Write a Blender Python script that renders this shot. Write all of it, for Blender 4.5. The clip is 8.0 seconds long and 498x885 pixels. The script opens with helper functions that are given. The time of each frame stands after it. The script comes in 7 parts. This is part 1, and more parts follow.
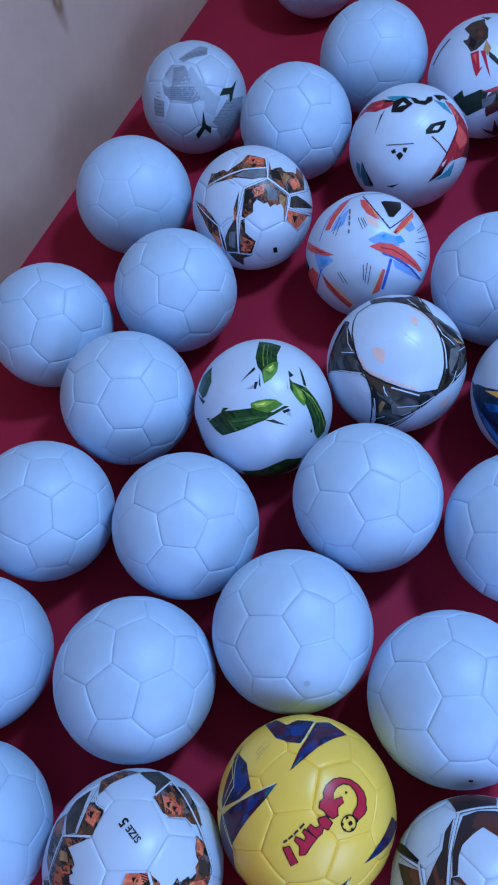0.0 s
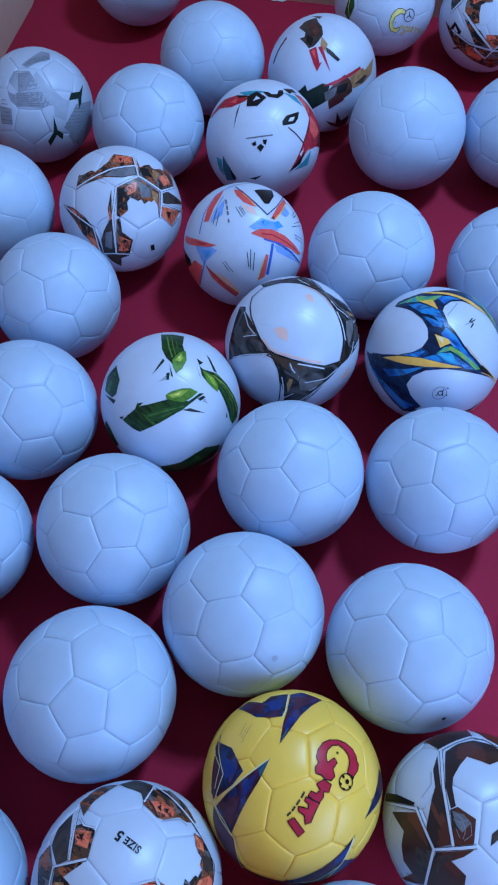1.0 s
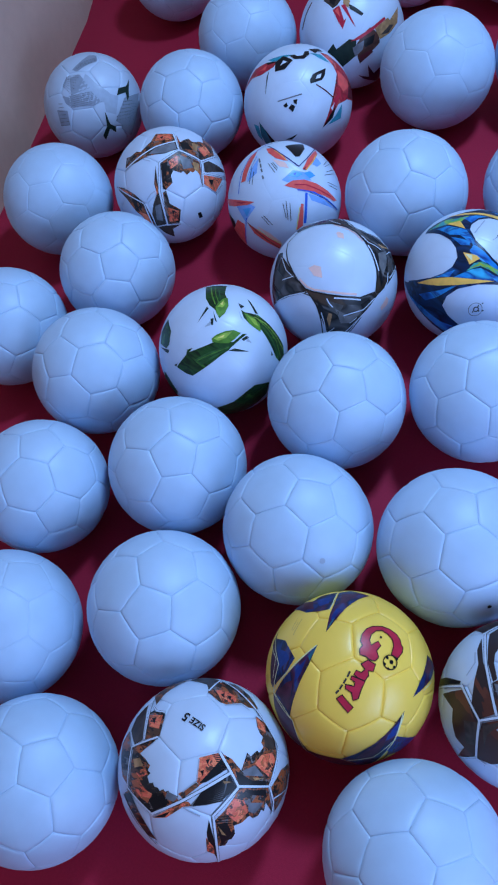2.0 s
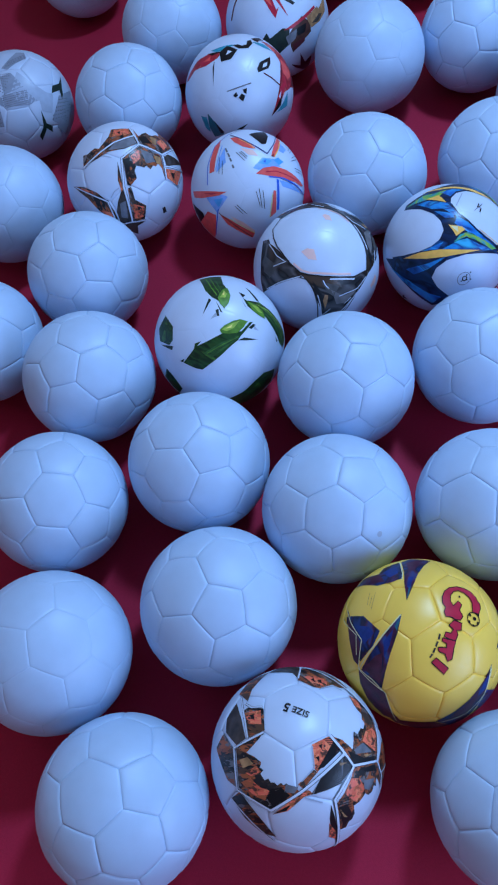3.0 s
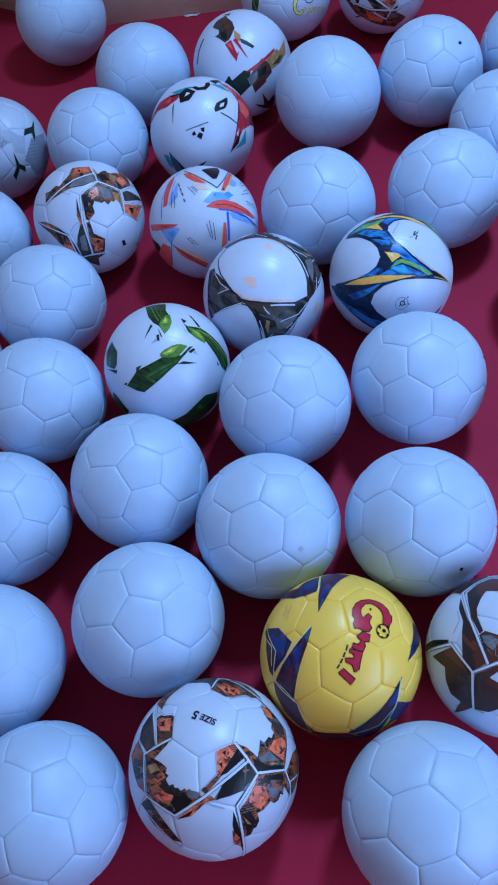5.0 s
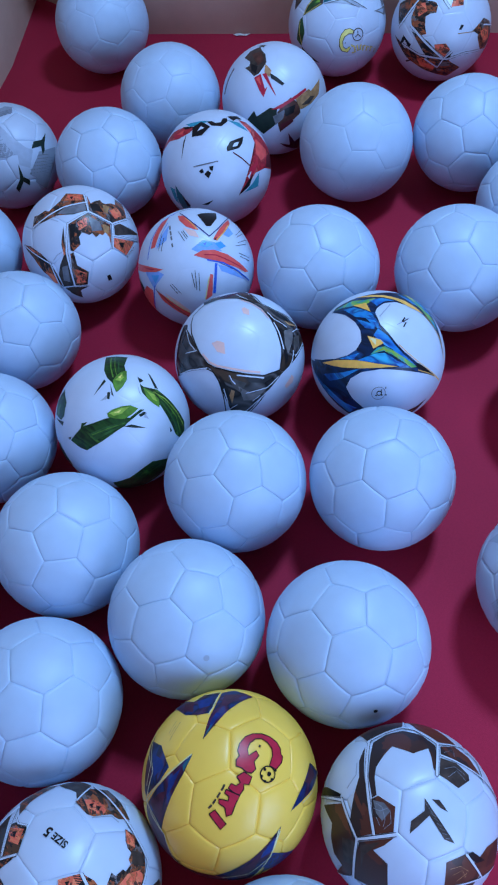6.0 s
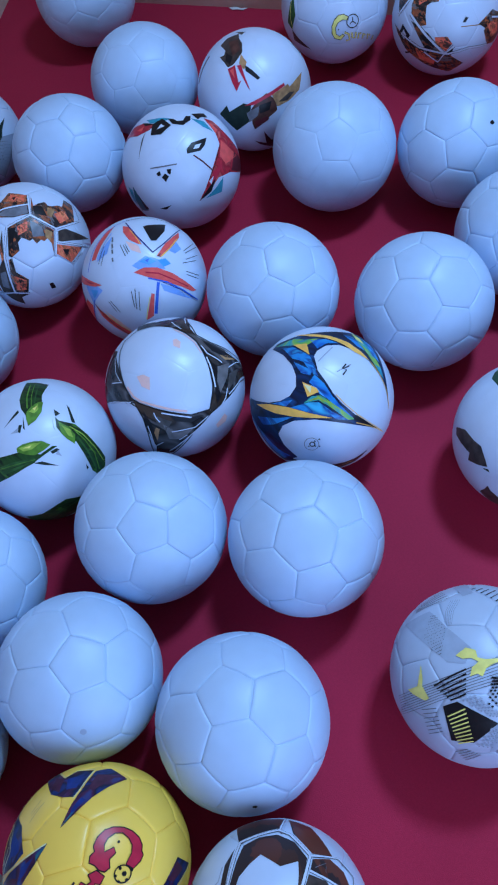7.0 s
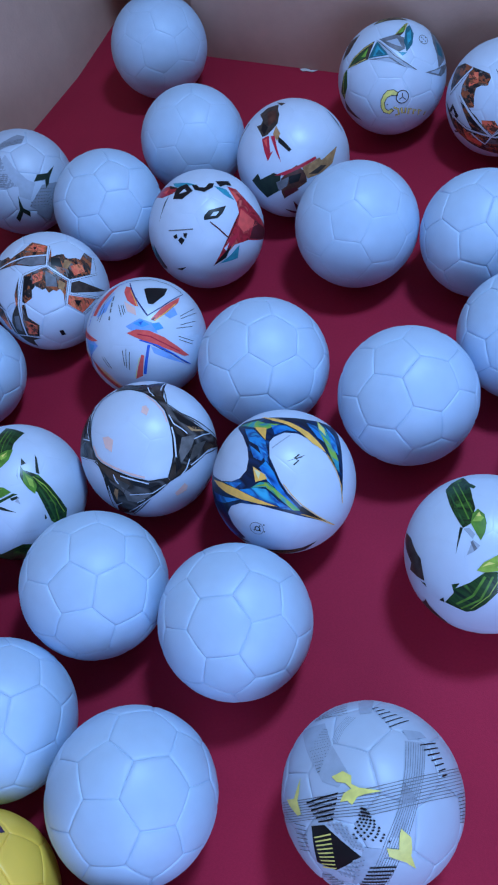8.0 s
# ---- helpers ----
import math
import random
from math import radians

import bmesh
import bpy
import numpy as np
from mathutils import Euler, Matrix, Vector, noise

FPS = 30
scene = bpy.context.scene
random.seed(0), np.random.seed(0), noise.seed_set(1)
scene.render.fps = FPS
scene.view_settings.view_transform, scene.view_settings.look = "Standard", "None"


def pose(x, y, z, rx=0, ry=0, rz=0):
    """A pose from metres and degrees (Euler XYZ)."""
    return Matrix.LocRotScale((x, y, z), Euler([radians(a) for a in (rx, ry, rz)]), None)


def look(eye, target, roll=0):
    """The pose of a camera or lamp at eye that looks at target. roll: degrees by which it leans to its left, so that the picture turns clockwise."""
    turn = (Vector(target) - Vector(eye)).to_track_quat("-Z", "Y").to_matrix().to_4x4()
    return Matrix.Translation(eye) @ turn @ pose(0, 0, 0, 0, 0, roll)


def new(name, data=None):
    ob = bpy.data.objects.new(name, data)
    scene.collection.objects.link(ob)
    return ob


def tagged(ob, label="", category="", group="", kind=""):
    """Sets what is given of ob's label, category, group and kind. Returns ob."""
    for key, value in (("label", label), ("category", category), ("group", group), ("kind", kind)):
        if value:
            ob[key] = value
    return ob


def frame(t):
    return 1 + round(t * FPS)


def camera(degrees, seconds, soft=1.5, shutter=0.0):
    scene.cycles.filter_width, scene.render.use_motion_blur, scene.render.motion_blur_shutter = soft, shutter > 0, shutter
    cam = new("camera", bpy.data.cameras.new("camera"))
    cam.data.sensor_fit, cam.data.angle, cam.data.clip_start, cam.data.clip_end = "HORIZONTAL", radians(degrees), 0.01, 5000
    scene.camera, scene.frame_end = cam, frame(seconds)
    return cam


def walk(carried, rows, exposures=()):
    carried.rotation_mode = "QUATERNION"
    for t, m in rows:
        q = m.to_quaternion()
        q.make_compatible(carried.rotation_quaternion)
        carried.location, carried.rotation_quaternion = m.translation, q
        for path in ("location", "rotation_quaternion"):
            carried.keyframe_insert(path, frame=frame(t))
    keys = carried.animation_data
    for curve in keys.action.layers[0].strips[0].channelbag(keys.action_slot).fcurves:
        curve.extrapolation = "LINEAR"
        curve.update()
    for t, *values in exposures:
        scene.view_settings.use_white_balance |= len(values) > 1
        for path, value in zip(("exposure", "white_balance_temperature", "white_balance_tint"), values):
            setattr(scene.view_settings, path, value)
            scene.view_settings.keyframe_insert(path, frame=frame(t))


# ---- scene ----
cam = camera(34.63, 8.0, soft=2.1)
WALK = [
    (0.0, 0.000, 0.000, 1.219, 27.00, 6.19, -11.95),
    (0.5, -0.167, 0.028, 1.190, 28.01, -1.37, -19.75),
    (1.0, -0.148, -0.003, 1.196, 28.30, -1.21, -24.71),
    (1.5, -0.092, -0.097, 1.213, 29.46, 5.61, -26.84),
    (2.0, -0.094, -0.182, 1.213, 28.57, 9.58, -25.16),
    (2.2, -0.119, -0.170, 1.218, 27.76, 9.22, -26.10),
    (3.3, -0.370, -0.048, 1.222, 28.20, 2.24, -38.39),
    (3.5, -0.375, -0.057, 1.216, 28.44, 1.86, -38.90),
    (4.0, -0.353, -0.106, 1.225, 28.21, 0.03, -43.32),
    (4.5, -0.297, -0.164, 1.229, 28.79, 1.87, -41.84),
    (4.7, -0.269, -0.194, 1.238, 29.75, 3.92, -39.02),
    (5.8, -0.038, -0.187, 1.201, 30.78, 7.63, -26.78),
    (6.0, 0.012, -0.132, 1.206, 30.58, 5.23, -25.46),
    (6.5, 0.115, -0.042, 1.185, 29.13, 5.00, -24.23),
    (7.0, 0.241, -0.041, 1.183, 27.25, 5.90, -20.56),
    (7.5, 0.390, -0.070, 1.214, 27.71, 7.27, -13.17),
    (8.0, 0.499, -0.030, 1.203, 29.77, 9.69, -9.57),
]
walk(cam, [(t, pose(*p)) for t, *p in WALK], [(0.0, -0.08), (4.5, -0.04), (7.0, -0.09), (8.0, -0.14)])

# ---- light: a cool lamp under the ceiling near the back wall, and an added fill lamp behind the camera ----
world = bpy.data.worlds.new("world")
scene.world = world
world.use_nodes = True
world.node_tree.nodes["Background"].inputs[0].default_value = (0.35, 0.5, 0.9, 1)
world.node_tree.nodes["Background"].inputs[1].default_value = 0.05


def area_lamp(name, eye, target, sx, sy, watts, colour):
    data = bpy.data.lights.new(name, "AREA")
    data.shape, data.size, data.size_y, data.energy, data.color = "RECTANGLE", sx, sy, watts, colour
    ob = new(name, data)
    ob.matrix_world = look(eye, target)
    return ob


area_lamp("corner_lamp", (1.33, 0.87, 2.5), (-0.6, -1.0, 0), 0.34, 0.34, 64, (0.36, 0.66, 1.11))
# wide soft fill added to brighten the balls' near sides; no such source is seen
area_lamp("fill_light", (0.86, -2.30, 1.15), (0.0, 0.1, 0.15), 1.7, 1.2, 58, (0.37, 0.59, 1.11))


# ---- materials ----
def material(name, colour, rough=0.5, metal=0.0, coat=0.0, spec=0.5):
    m = bpy.data.materials.new(name)
    m.use_nodes = True
    p = m.node_tree.nodes["Principled BSDF"]
    p.inputs["Base Color"].default_value = (*colour, 1)
    p.inputs["Roughness"].default_value = rough
    p.inputs["Metallic"].default_value = metal
    p.inputs["Coat Weight"].default_value = coat
    p.inputs["Coat Roughness"].default_value = 0.15
    p.inputs["Specular IOR Level"].default_value = spec
    return m


def varied(m, scale, amount, bump_scale=0.0, bump=0.0, second=0.0, second_scale=3.0):
    """Mottles the base colour at two scales, and roughens the surface finely."""
    nt = m.node_tree
    p = nt.nodes["Principled BSDF"]
    base = p.inputs["Base Color"].default_value[:]
    co = nt.nodes.new("ShaderNodeTexCoord")
    last = None
    for sc, am in ((scale, amount), (second_scale, second)):
        if not am:
            continue
        n = nt.nodes.new("ShaderNodeTexNoise")
        n.inputs["Scale"].default_value, n.inputs["Detail"].default_value = sc, 6
        nt.links.new(co.outputs["Object"], n.inputs["Vector"])
        r = nt.nodes.new("ShaderNodeMapRange")
        r.inputs["From Min"].default_value, r.inputs["From Max"].default_value = 0.3, 0.7
        r.inputs["To Min"].default_value, r.inputs["To Max"].default_value = 1 - am, 1 + am
        nt.links.new(n.outputs["Fac"], r.inputs["Value"])
        mul = nt.nodes.new("ShaderNodeVectorMath")
        mul.operation = "SCALE"
        if last is None:
            mul.inputs[0].default_value = base[:3]
        else:
            nt.links.new(last, mul.inputs[0])
        nt.links.new(r.outputs["Result"], mul.inputs["Scale"])
        last = mul.outputs["Vector"]
    if last is not None:
        nt.links.new(last, p.inputs["Base Color"])
    if bump:
        n = nt.nodes.new("ShaderNodeTexNoise")
        n.inputs["Scale"].default_value, n.inputs["Detail"].default_value = bump_scale, 4
        nt.links.new(co.outputs["Object"], n.inputs["Vector"])
        b = nt.nodes.new("ShaderNodeBump")
        b.inputs["Strength"].default_value, b.inputs["Distance"].default_value = bump, 0.002
        nt.links.new(n.outputs["Fac"], b.inputs["Height"])
        nt.links.new(b.outputs["Normal"], p.inputs["Normal"])
    return m


WHITE = varied(material("blank_ball_leather", (0.45, 0.60, 0.79), 0.42, spec=0.42), 40, 0.025, 900, 0.12, 0.04, 9)
CLOTH = varied(material("red_cloth", (0.37, 0.016, 0.041), 0.6, spec=0.7), 260, 0.07, 700, 0.18, 0.08, 5)
CLOTH.node_tree.nodes["Principled BSDF"].inputs["Specular Tint"].default_value = (1.0, 0.18, 0.34, 1)
GLOSSY = varied(material("printed_ball_leather", (0.56, 0.66, 0.82), 0.36), 40, 0.02, 900, 0.06, 0.03, 9)
GREY = varied(material("grey_ball_leather", (0.47, 0.56, 0.70), 0.42), 40, 0.02, 900, 0.06, 0.03, 9)
YELLOW = varied(material("yellow_leather", (1.0, 0.63, 0.09), 0.36), 40, 0.02, 900, 0.10, 0.03, 9)
PLASTER = varied(material("beige_plaster", (0.56, 0.36, 0.285), 0.85), 30, 0.03, 160, 0.25, 0.07, 2.2)
CEILING = varied(material("ceiling_paint", (0.58, 0.57, 0.55), 0.9), 20, 0.03)


# ---- room ----
def slab(name, points, z0, z1, mat, label, category):
    """A prism over a plan polygon."""
    bm = bmesh.new()
    lo = [bm.verts.new((x, y, z0)) for x, y in points]
    hi = [bm.verts.new((x, y, z1)) for x, y in points]
    bm.faces.new(hi)
    bm.faces.new(lo[::-1])
    n = len(points)
    for i in range(n):
        bm.faces.new((lo[i], lo[(i + 1) % n], hi[(i + 1) % n], hi[i]))
    bmesh.ops.recalc_face_normals(bm, faces=bm.faces)
    me = bpy.data.meshes.new(name)
    bm.to_mesh(me)
    bm.free()
    me.materials.append(mat)
    return tagged(new(name, me), label, category, kind="structure")


BEND = Vector((0.165, 1.857))      # left wall bent here to fit the camera's view
NOOK = Vector((0.318, 2.120))      # the far corner, set to fit the camera's view
TURNED = Vector((0.485, 1.808))    # where the back wall straightens after the fitted nook
LEFT = Vector((-0.600, -0.800))    # along the left wall, away from the corner
BACK = Vector((0.836, -0.549))     # along the back wall, away from the corner
L2, B2 = BEND + LEFT * 3.2, TURNED + BACK * 4.0
FAR = L2 + BACK * 4.4


def wall(name, a, b, out, label, z0=-0.1, z1=2.85):
    o = out.normalized() * 0.12
    return slab(name, [a, b, b + o, a + o], z0, z1, PLASTER, label, "wall")


nl, nb = -BACK, -LEFT
left_wall = wall("wall_left", BEND, L2, nl, "beige plastered wall beside the red cloth")
wall("wall_bend", NOOK, BEND, nl, "beige plastered wall near the corner")
wall("wall_nook", NOOK, TURNED, nb, "short beige wall in the corner, fitted to the view")
wall("wall_back", TURNED, B2, nb, "beige plastered wall behind the balls")
# the unseen near wall stands in four pieces round the added fill lamp's opening
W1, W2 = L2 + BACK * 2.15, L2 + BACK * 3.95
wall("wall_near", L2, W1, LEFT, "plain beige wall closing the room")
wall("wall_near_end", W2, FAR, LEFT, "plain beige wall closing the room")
wall("wall_near_below", W1, W2, LEFT, "plain beige wall below the fill lamp's opening", -0.1, 0.52)
wall("wall_near_above", W1, W2, LEFT, "plain beige wall above the fill lamp's opening", 1.78, 2.85)
# right wall and ceiling are unseen, added to close the room and bounce light
wall("wall_right", B2, FAR, BACK, "plain beige wall closing the room")
plan = [NOOK + Vector((-0.4, 0.4)), L2 + LEFT * 0.3 - BACK * 0.3, FAR + LEFT * 0.3 + BACK * 0.5, B2 + BACK * 0.5 - LEFT * 0.4]
slab("floor", plan, -0.1, 0.0, CLOTH, "floor spread with plain dark red cloth", "floor")
slab("ceiling", plan, 2.85, 2.95, CEILING, "plain pale ceiling", "ceiling")


def sheet(name, points, mat):
    """A thin flat shape from its corners in space."""
    bm = bmesh.new()
    bm.faces.new([bm.verts.new(p) for p in points])
    bmesh.ops.triangulate(bm, faces=bm.faces[:])
    me = bpy.data.meshes.new(name)
    bm.to_mesh(me)
    bm.free()
    me.materials.append(mat)
    return new(name, me)


# a brown run mark on the left wall, and a torn scrap of paper by the back wall
STAIN = varied(material("brown_stain", (0.36, 0.19, 0.11), 0.85), 25, 0.15)
STAIN_AT = BEND + LEFT * 0.53


def fading(m, strength):
    """Lets a stain fade out from its middle line towards its edges and its foot."""
    nt = m.node_tree
    co = nt.nodes.new("ShaderNodeTexCoord")
    mp = nt.nodes.new("ShaderNodeMapping")
    mp.inputs["Location"].default_value, mp.inputs["Scale"].default_value = (-1, -1, -1), (2, 2, 1)
    nt.links.new(co.outputs["Generated"], mp.inputs["Vector"])
    g = nt.nodes.new("ShaderNodeTexGradient")
    g.gradient_type = "QUADRATIC_SPHERE"
    nt.links.new(mp.outputs["Vector"], g.inputs["Vector"])
    n = nt.nodes.new("ShaderNodeTexNoise")
    n.inputs["Scale"].default_value = 14
    nt.links.new(co.outputs["Object"], n.inputs["Vector"])
    mul = nt.nodes.new("ShaderNodeMath")
    mul.operation = "MULTIPLY"
    nt.links.new(g.outputs["Fac"], mul.inputs[0])
    nt.links.new(n.outputs["Fac"], mul.inputs[1])
    top = nt.nodes.new("ShaderNodeMath")
    top.operation, top.use_clamp = "MULTIPLY", True
    top.inputs[1].default_value = strength
    nt.links.new(mul.outputs[0], top.inputs[0])
    nt.links.new(top.outputs[0], nt.nodes["Principled BSDF"].inputs["Alpha"])
    return m


fading(STAIN, 6.0)
bm = bmesh.new()
across, out_by = LEFT * 0.034, BACK * 0.0015
for sx, z in ((-1, 0.25), (1, 0.25), (1, 0.40), (-1, 0.40)):
    p = STAIN_AT + out_by + across * sx
    bm.verts.new((p.x, p.y, z))
bm.faces.new(bm.verts[:])
me = bpy.data.meshes.new("stain")
bm.to_mesh(me)
bm.free()
me.materials.append(STAIN)
stain = new("stain", me)
stain.parent = left_wall
SCRAP = varied(material("torn_paper", (0.62, 0.62, 0.62), 0.8), 60, 0.1)
at = Vector((0.716, 1.650))
torn = [(-0.020, 0.0), (-0.004, 0.004), (0.008, 0.0), (0.024, 0.003), (0.014, -0.006), (0.0, -0.004), (-0.010, -0.007)]
scrap = sheet("paper_scrap", [(at.x + BACK.x * u + LEFT.x * -v, at.y + BACK.y * u + LEFT.y * -v, 0.002 + 0.05 * abs(v)) for u, v in torn], SCRAP)
thick = scrap.modifiers.new("thickness", "SOLIDIFY")
thick.thickness, thick.offset = 0.0012, 0
tagged(scrap, "small torn scrap of white paper on red cloth", "paper scrap")


# ---- football geometry: twelve pentagons and twenty hexagons ----
GOLD = (1 + 5 ** 0.5) / 2
PENT = [Vector(v).normalized() for a in (1, -1) for b in (GOLD, -GOLD) for v in ((0, a, b), (b, 0, a), (a, b, 0))]
NEAR = 1.15
HEX = []
for i in range(12):
    for j in range(i):
        for k in range(j):
            p, q, r = PENT[i], PENT[j], PENT[k]
            if max((p - q).length, (q - r).length, (p - r).length) < NEAR:
                HEX.append((p + q + r).normalized())
CORNERS = []
for p in PENT:
    for q in PENT:
        if 0.1 < (p - q).length < NEAR:
            CORNERS.append((p * 2 + q).normalized())
RADIUS = 0.11


def seam_depth(dist, seam=1.0, depth=0.0015, width=0.0014):
    """How far the leather dips at a distance from the nearest seam, in metres."""
    return seam * (depth * np.exp(-dist / width) + 0.00045 * np.exp(-dist / 0.008))


def panel_mesh(sides, name, mat, seam):
    """One leather panel about the z axis, in the place that it has on the ball."""
    centre = (PENT if sides == 5 else HEX)[0]
    ring = sorted(CORNERS, key=lambda v: -centre.dot(v))[:sides]
    turn = centre.to_track_quat("Z", "Y").to_matrix().inverted()
    flat = [turn @ v for v in ring]
    flat.sort(key=lambda v: math.atan2(v.y, v.x))
    h = flat[0].z
    poly = [Vector((v.x, v.y)) / h for v in flat]
    first = math.atan2(poly[0].y, poly[0].x)
    inner = min(((poly[i] + poly[i - 1]) / 2).length for i in range(sides))
    steps = [0.0, 0.0006, 0.0013, 0.0022, 0.0036, 0.0060, 0.0100, 0.0160, 0.0240]
    per = 7
    verts, faces = [], []
    c, s = math.cos(-first), math.sin(-first)
    for d in steps:
        k = 1 - d / (inner * RADIUS)
        for i in range(sides):
            a, b = poly[i], poly[(i + 1) % sides]
            for j in range(per):
                p = (a + (b - a) * (j / per)) * k
                w = Vector((p.x * c - p.y * s, p.x * s + p.y * c, 1)).normalized()
                verts.append(w * (RADIUS - float(seam_depth(d, seam))))
    n = sides * per
    for r in range(len(steps) - 1):
        for i in range(n):
            j = (i + 1) % n
            faces.append((r * n + i, r * n + j, (r + 1) * n + j, (r + 1) * n + i))
    verts.append(Vector((0, 0, RADIUS)))
    last = (len(steps) - 1) * n
    for i in range(n):
        faces.append((last + i, last + (i + 1) % n, len(verts) - 1))
    me = bpy.data.meshes.new(name)
    me.from_pydata([tuple(v) for v in verts], [], faces)
    me.materials.append(mat)
    me.polygons.foreach_set("use_smooth", [True] * len(faces))
    return me


def panel_turn(centre):
    """Turns a panel from the z axis to its centre, with a corner of it on a corner of the ball."""
    corner = max(CORNERS, key=lambda v: centre.dot(v))
    x = (corner - centre * centre.dot(corner)).normalized()
    y = centre.cross(x)
    return Matrix((x, y, centre)).transposed().to_4x4()


TURNS = [(5 if i < 12 else 6, panel_turn(c)) for i, c in enumerate(PENT + HEX)]
PANELS = {}


def football(x, y, r, turn, mat, label, group, seam=1.0):
    """A football resting on the floor: an empty at its middle with its 32 panels."""
    key = (mat.name, seam)
    if key not in PANELS:
        PANELS[key] = {5: panel_mesh(5, "pentagon", mat, seam), 6: panel_mesh(6, "hexagon", mat, seam)}
    ball = tagged(new("football"), label, "football", group)
    ball.matrix_world = pose(x, y, r, *turn) @ Matrix.Scale(r / RADIUS, 4)
    for sides, m in TURNS:
        ob = new("panel", PANELS[key][sides])
        ob.parent = ball
        ob.matrix_local = m
    return ball


# ---- prints on the balls ----
def chart(ball, *turn):
    """A flat chart laid on a ball: the z axis of the turn is where it touches."""
    return ball, np.array(Euler([radians(a) for a in turn]).to_matrix())


def laid(ch, flat, lift):
    """Chart places (in radii, true along lines from the middle) on the ball's skin."""
    flat = np.asarray(flat, dtype=float)
    r = np.hypot(flat[:, 0], flat[:, 1])
    k = np.where(r > 1e-9, np.sin(r) / np.maximum(r, 1e-9), 1.0)
    way = np.column_stack([flat[:, 0] * k, flat[:, 1] * k, np.cos(r)]) @ ch[1].T
    return way * (RADIUS + lift)


def print_on(ch, mat, level, name, *outline):
    """A printed patch with the given outline on a chart; higher levels lie over lower ones."""
    bm = bmesh.new()
    f = bm.faces.new([bm.verts.new((u, v, 0)) for u, v in outline])
    f.normal_update()
    if f.normal.z < 0:
        f.normal_flip()
    bmesh.ops.triangulate(bm, faces=bm.faces[:])
    for _ in range(4):
        long = [e for e in bm.edges if e.calc_length() > 0.09]
        if not long:
            break
        bmesh.ops.subdivide_edges(bm, edges=long, cuts=1)
        bmesh.ops.triangulate(bm, faces=[f for f in bm.faces if len(f.verts) > 3])
    places = laid(ch, [v.co[:2] for v in bm.verts], 0.00025 + 0.00022 * level)
    for v, p in zip(bm.verts, places):
        v.co = p
    for f in bm.faces:
        f.smooth = True
    me = bpy.data.meshes.new(name)
    bm.to_mesh(me)
    bm.free()
    me.materials.append(mat)
    ob = new(name, me)
    ob.parent = ch[0]
    return ob


def line_on(ch, mat, level, name, width, *path):
    """A printed line of an even width along a path on a chart."""
    p = [Vector(q) for q in path]
    left, right = [], []
    for i, q in enumerate(p):
        a, b = p[max(i - 1, 0)], p[min(i + 1, len(p) - 1)]
        d = (b - a).normalized()
        n = Vector((-d.y, d.x)) * (width / 2)
        left.append(q + n)
        right.append(q - n)
    return print_on(ch, mat, level, name, *[tuple(q) for q in left + right[::-1]])


def ring_on(ch, mat, level, name, u, v, r, width):
    """A printed ring, or a dot where the width is nought."""
    n = 20
    arc = [(u + r * math.cos(2 * math.pi * i / n), v + r * math.sin(2 * math.pi * i / n)) for i in range(n)]
    if not width:
        return print_on(ch, mat, level, name, *arc)
    return line_on(ch, mat, level, name, width, *arc, arc[0])


def text_on(ch, mat, level, words, u, v, angle, height):
    """Printed words on a chart."""
    cu = bpy.data.curves.new("text", "FONT")
    cu.body, cu.size, cu.align_x, cu.align_y, cu.offset = words, height * 1.4, "CENTER", "CENTER", height * 0.035
    tmp = new("text", cu)
    me = bpy.data.meshes.new_from_object(tmp.evaluated_get(bpy.context.evaluated_depsgraph_get()))
    bpy.data.objects.remove(tmp)
    c, s = math.cos(radians(angle)), math.sin(radians(angle))
    flat = [(u + p.co.x * c - p.co.y * s, v + p.co.x * s + p.co.y * c) for p in me.vertices]
    for p, q in zip(me.vertices, laid(ch, flat, 0.00025 + 0.00022 * level)):
        p.co = q
    me.materials.clear()
    me.materials.append(mat)
    ob = new("lettering", me)
    ob.parent = ch[0]
    return ob


def ink(name, colour, rough=0.35, mottle=0.12):
    return varied(material(name, colour, rough, spec=0.28), 90, mottle, 900, 0.05)


def join_prints(obs):
    """Joins printed marks of one pattern into one mesh."""
    bm = bmesh.new()
    for o in obs:
        bm.from_mesh(o.data)
    first = obs[0]
    bm.to_mesh(first.data)
    bm.free()
    for o in obs[1:]:
        bpy.data.objects.remove(o)
    return tagged(first, kind="stuff")


def piped_on(ch, width, *path):
    """A white seam line with a dark edge."""
    line_on(ch, BLACK, 2, "seam_edge", width * 1.75, *path)
    return line_on(ch, PAPER, 3, "seam_line", width * 1.25, *path)


def hatch_on(ch, mat, level, name, count, width, top, bottom):
    """Even lines between two edge paths."""
    made = []
    for i in range(count):
        s = i / max(count - 1, 1)
        made.append(line_on(ch, mat, level, name, width, *[(a[0] + (b[0] - a[0]) * s, a[1] + (b[1] - a[1]) * s) for a, b in zip(top, bottom)]))
    return join_prints(made)


def dots_on(ch, mat, level, name, nx, ny, size, a, b, c, d):
    """A net of small lozenges over a four-sided patch."""
    made = []
    for i in range(nx):
        for j in range(ny):
            s, t = (i + 0.5 * (j % 2)) / nx, j / max(ny - 1, 1)
            u = (a[0] + (b[0] - a[0]) * s) * (1 - t) + (d[0] + (c[0] - d[0]) * s) * t
            v = (a[1] + (b[1] - a[1]) * s) * (1 - t) + (d[1] + (c[1] - d[1]) * s) * t
            h = size / 2
            made.append(print_on(ch, mat, level, name, (u - h, v), (u, v - h * 0.7), (u + h, v), (u, v + h * 0.7)))
    return join_prints(made)


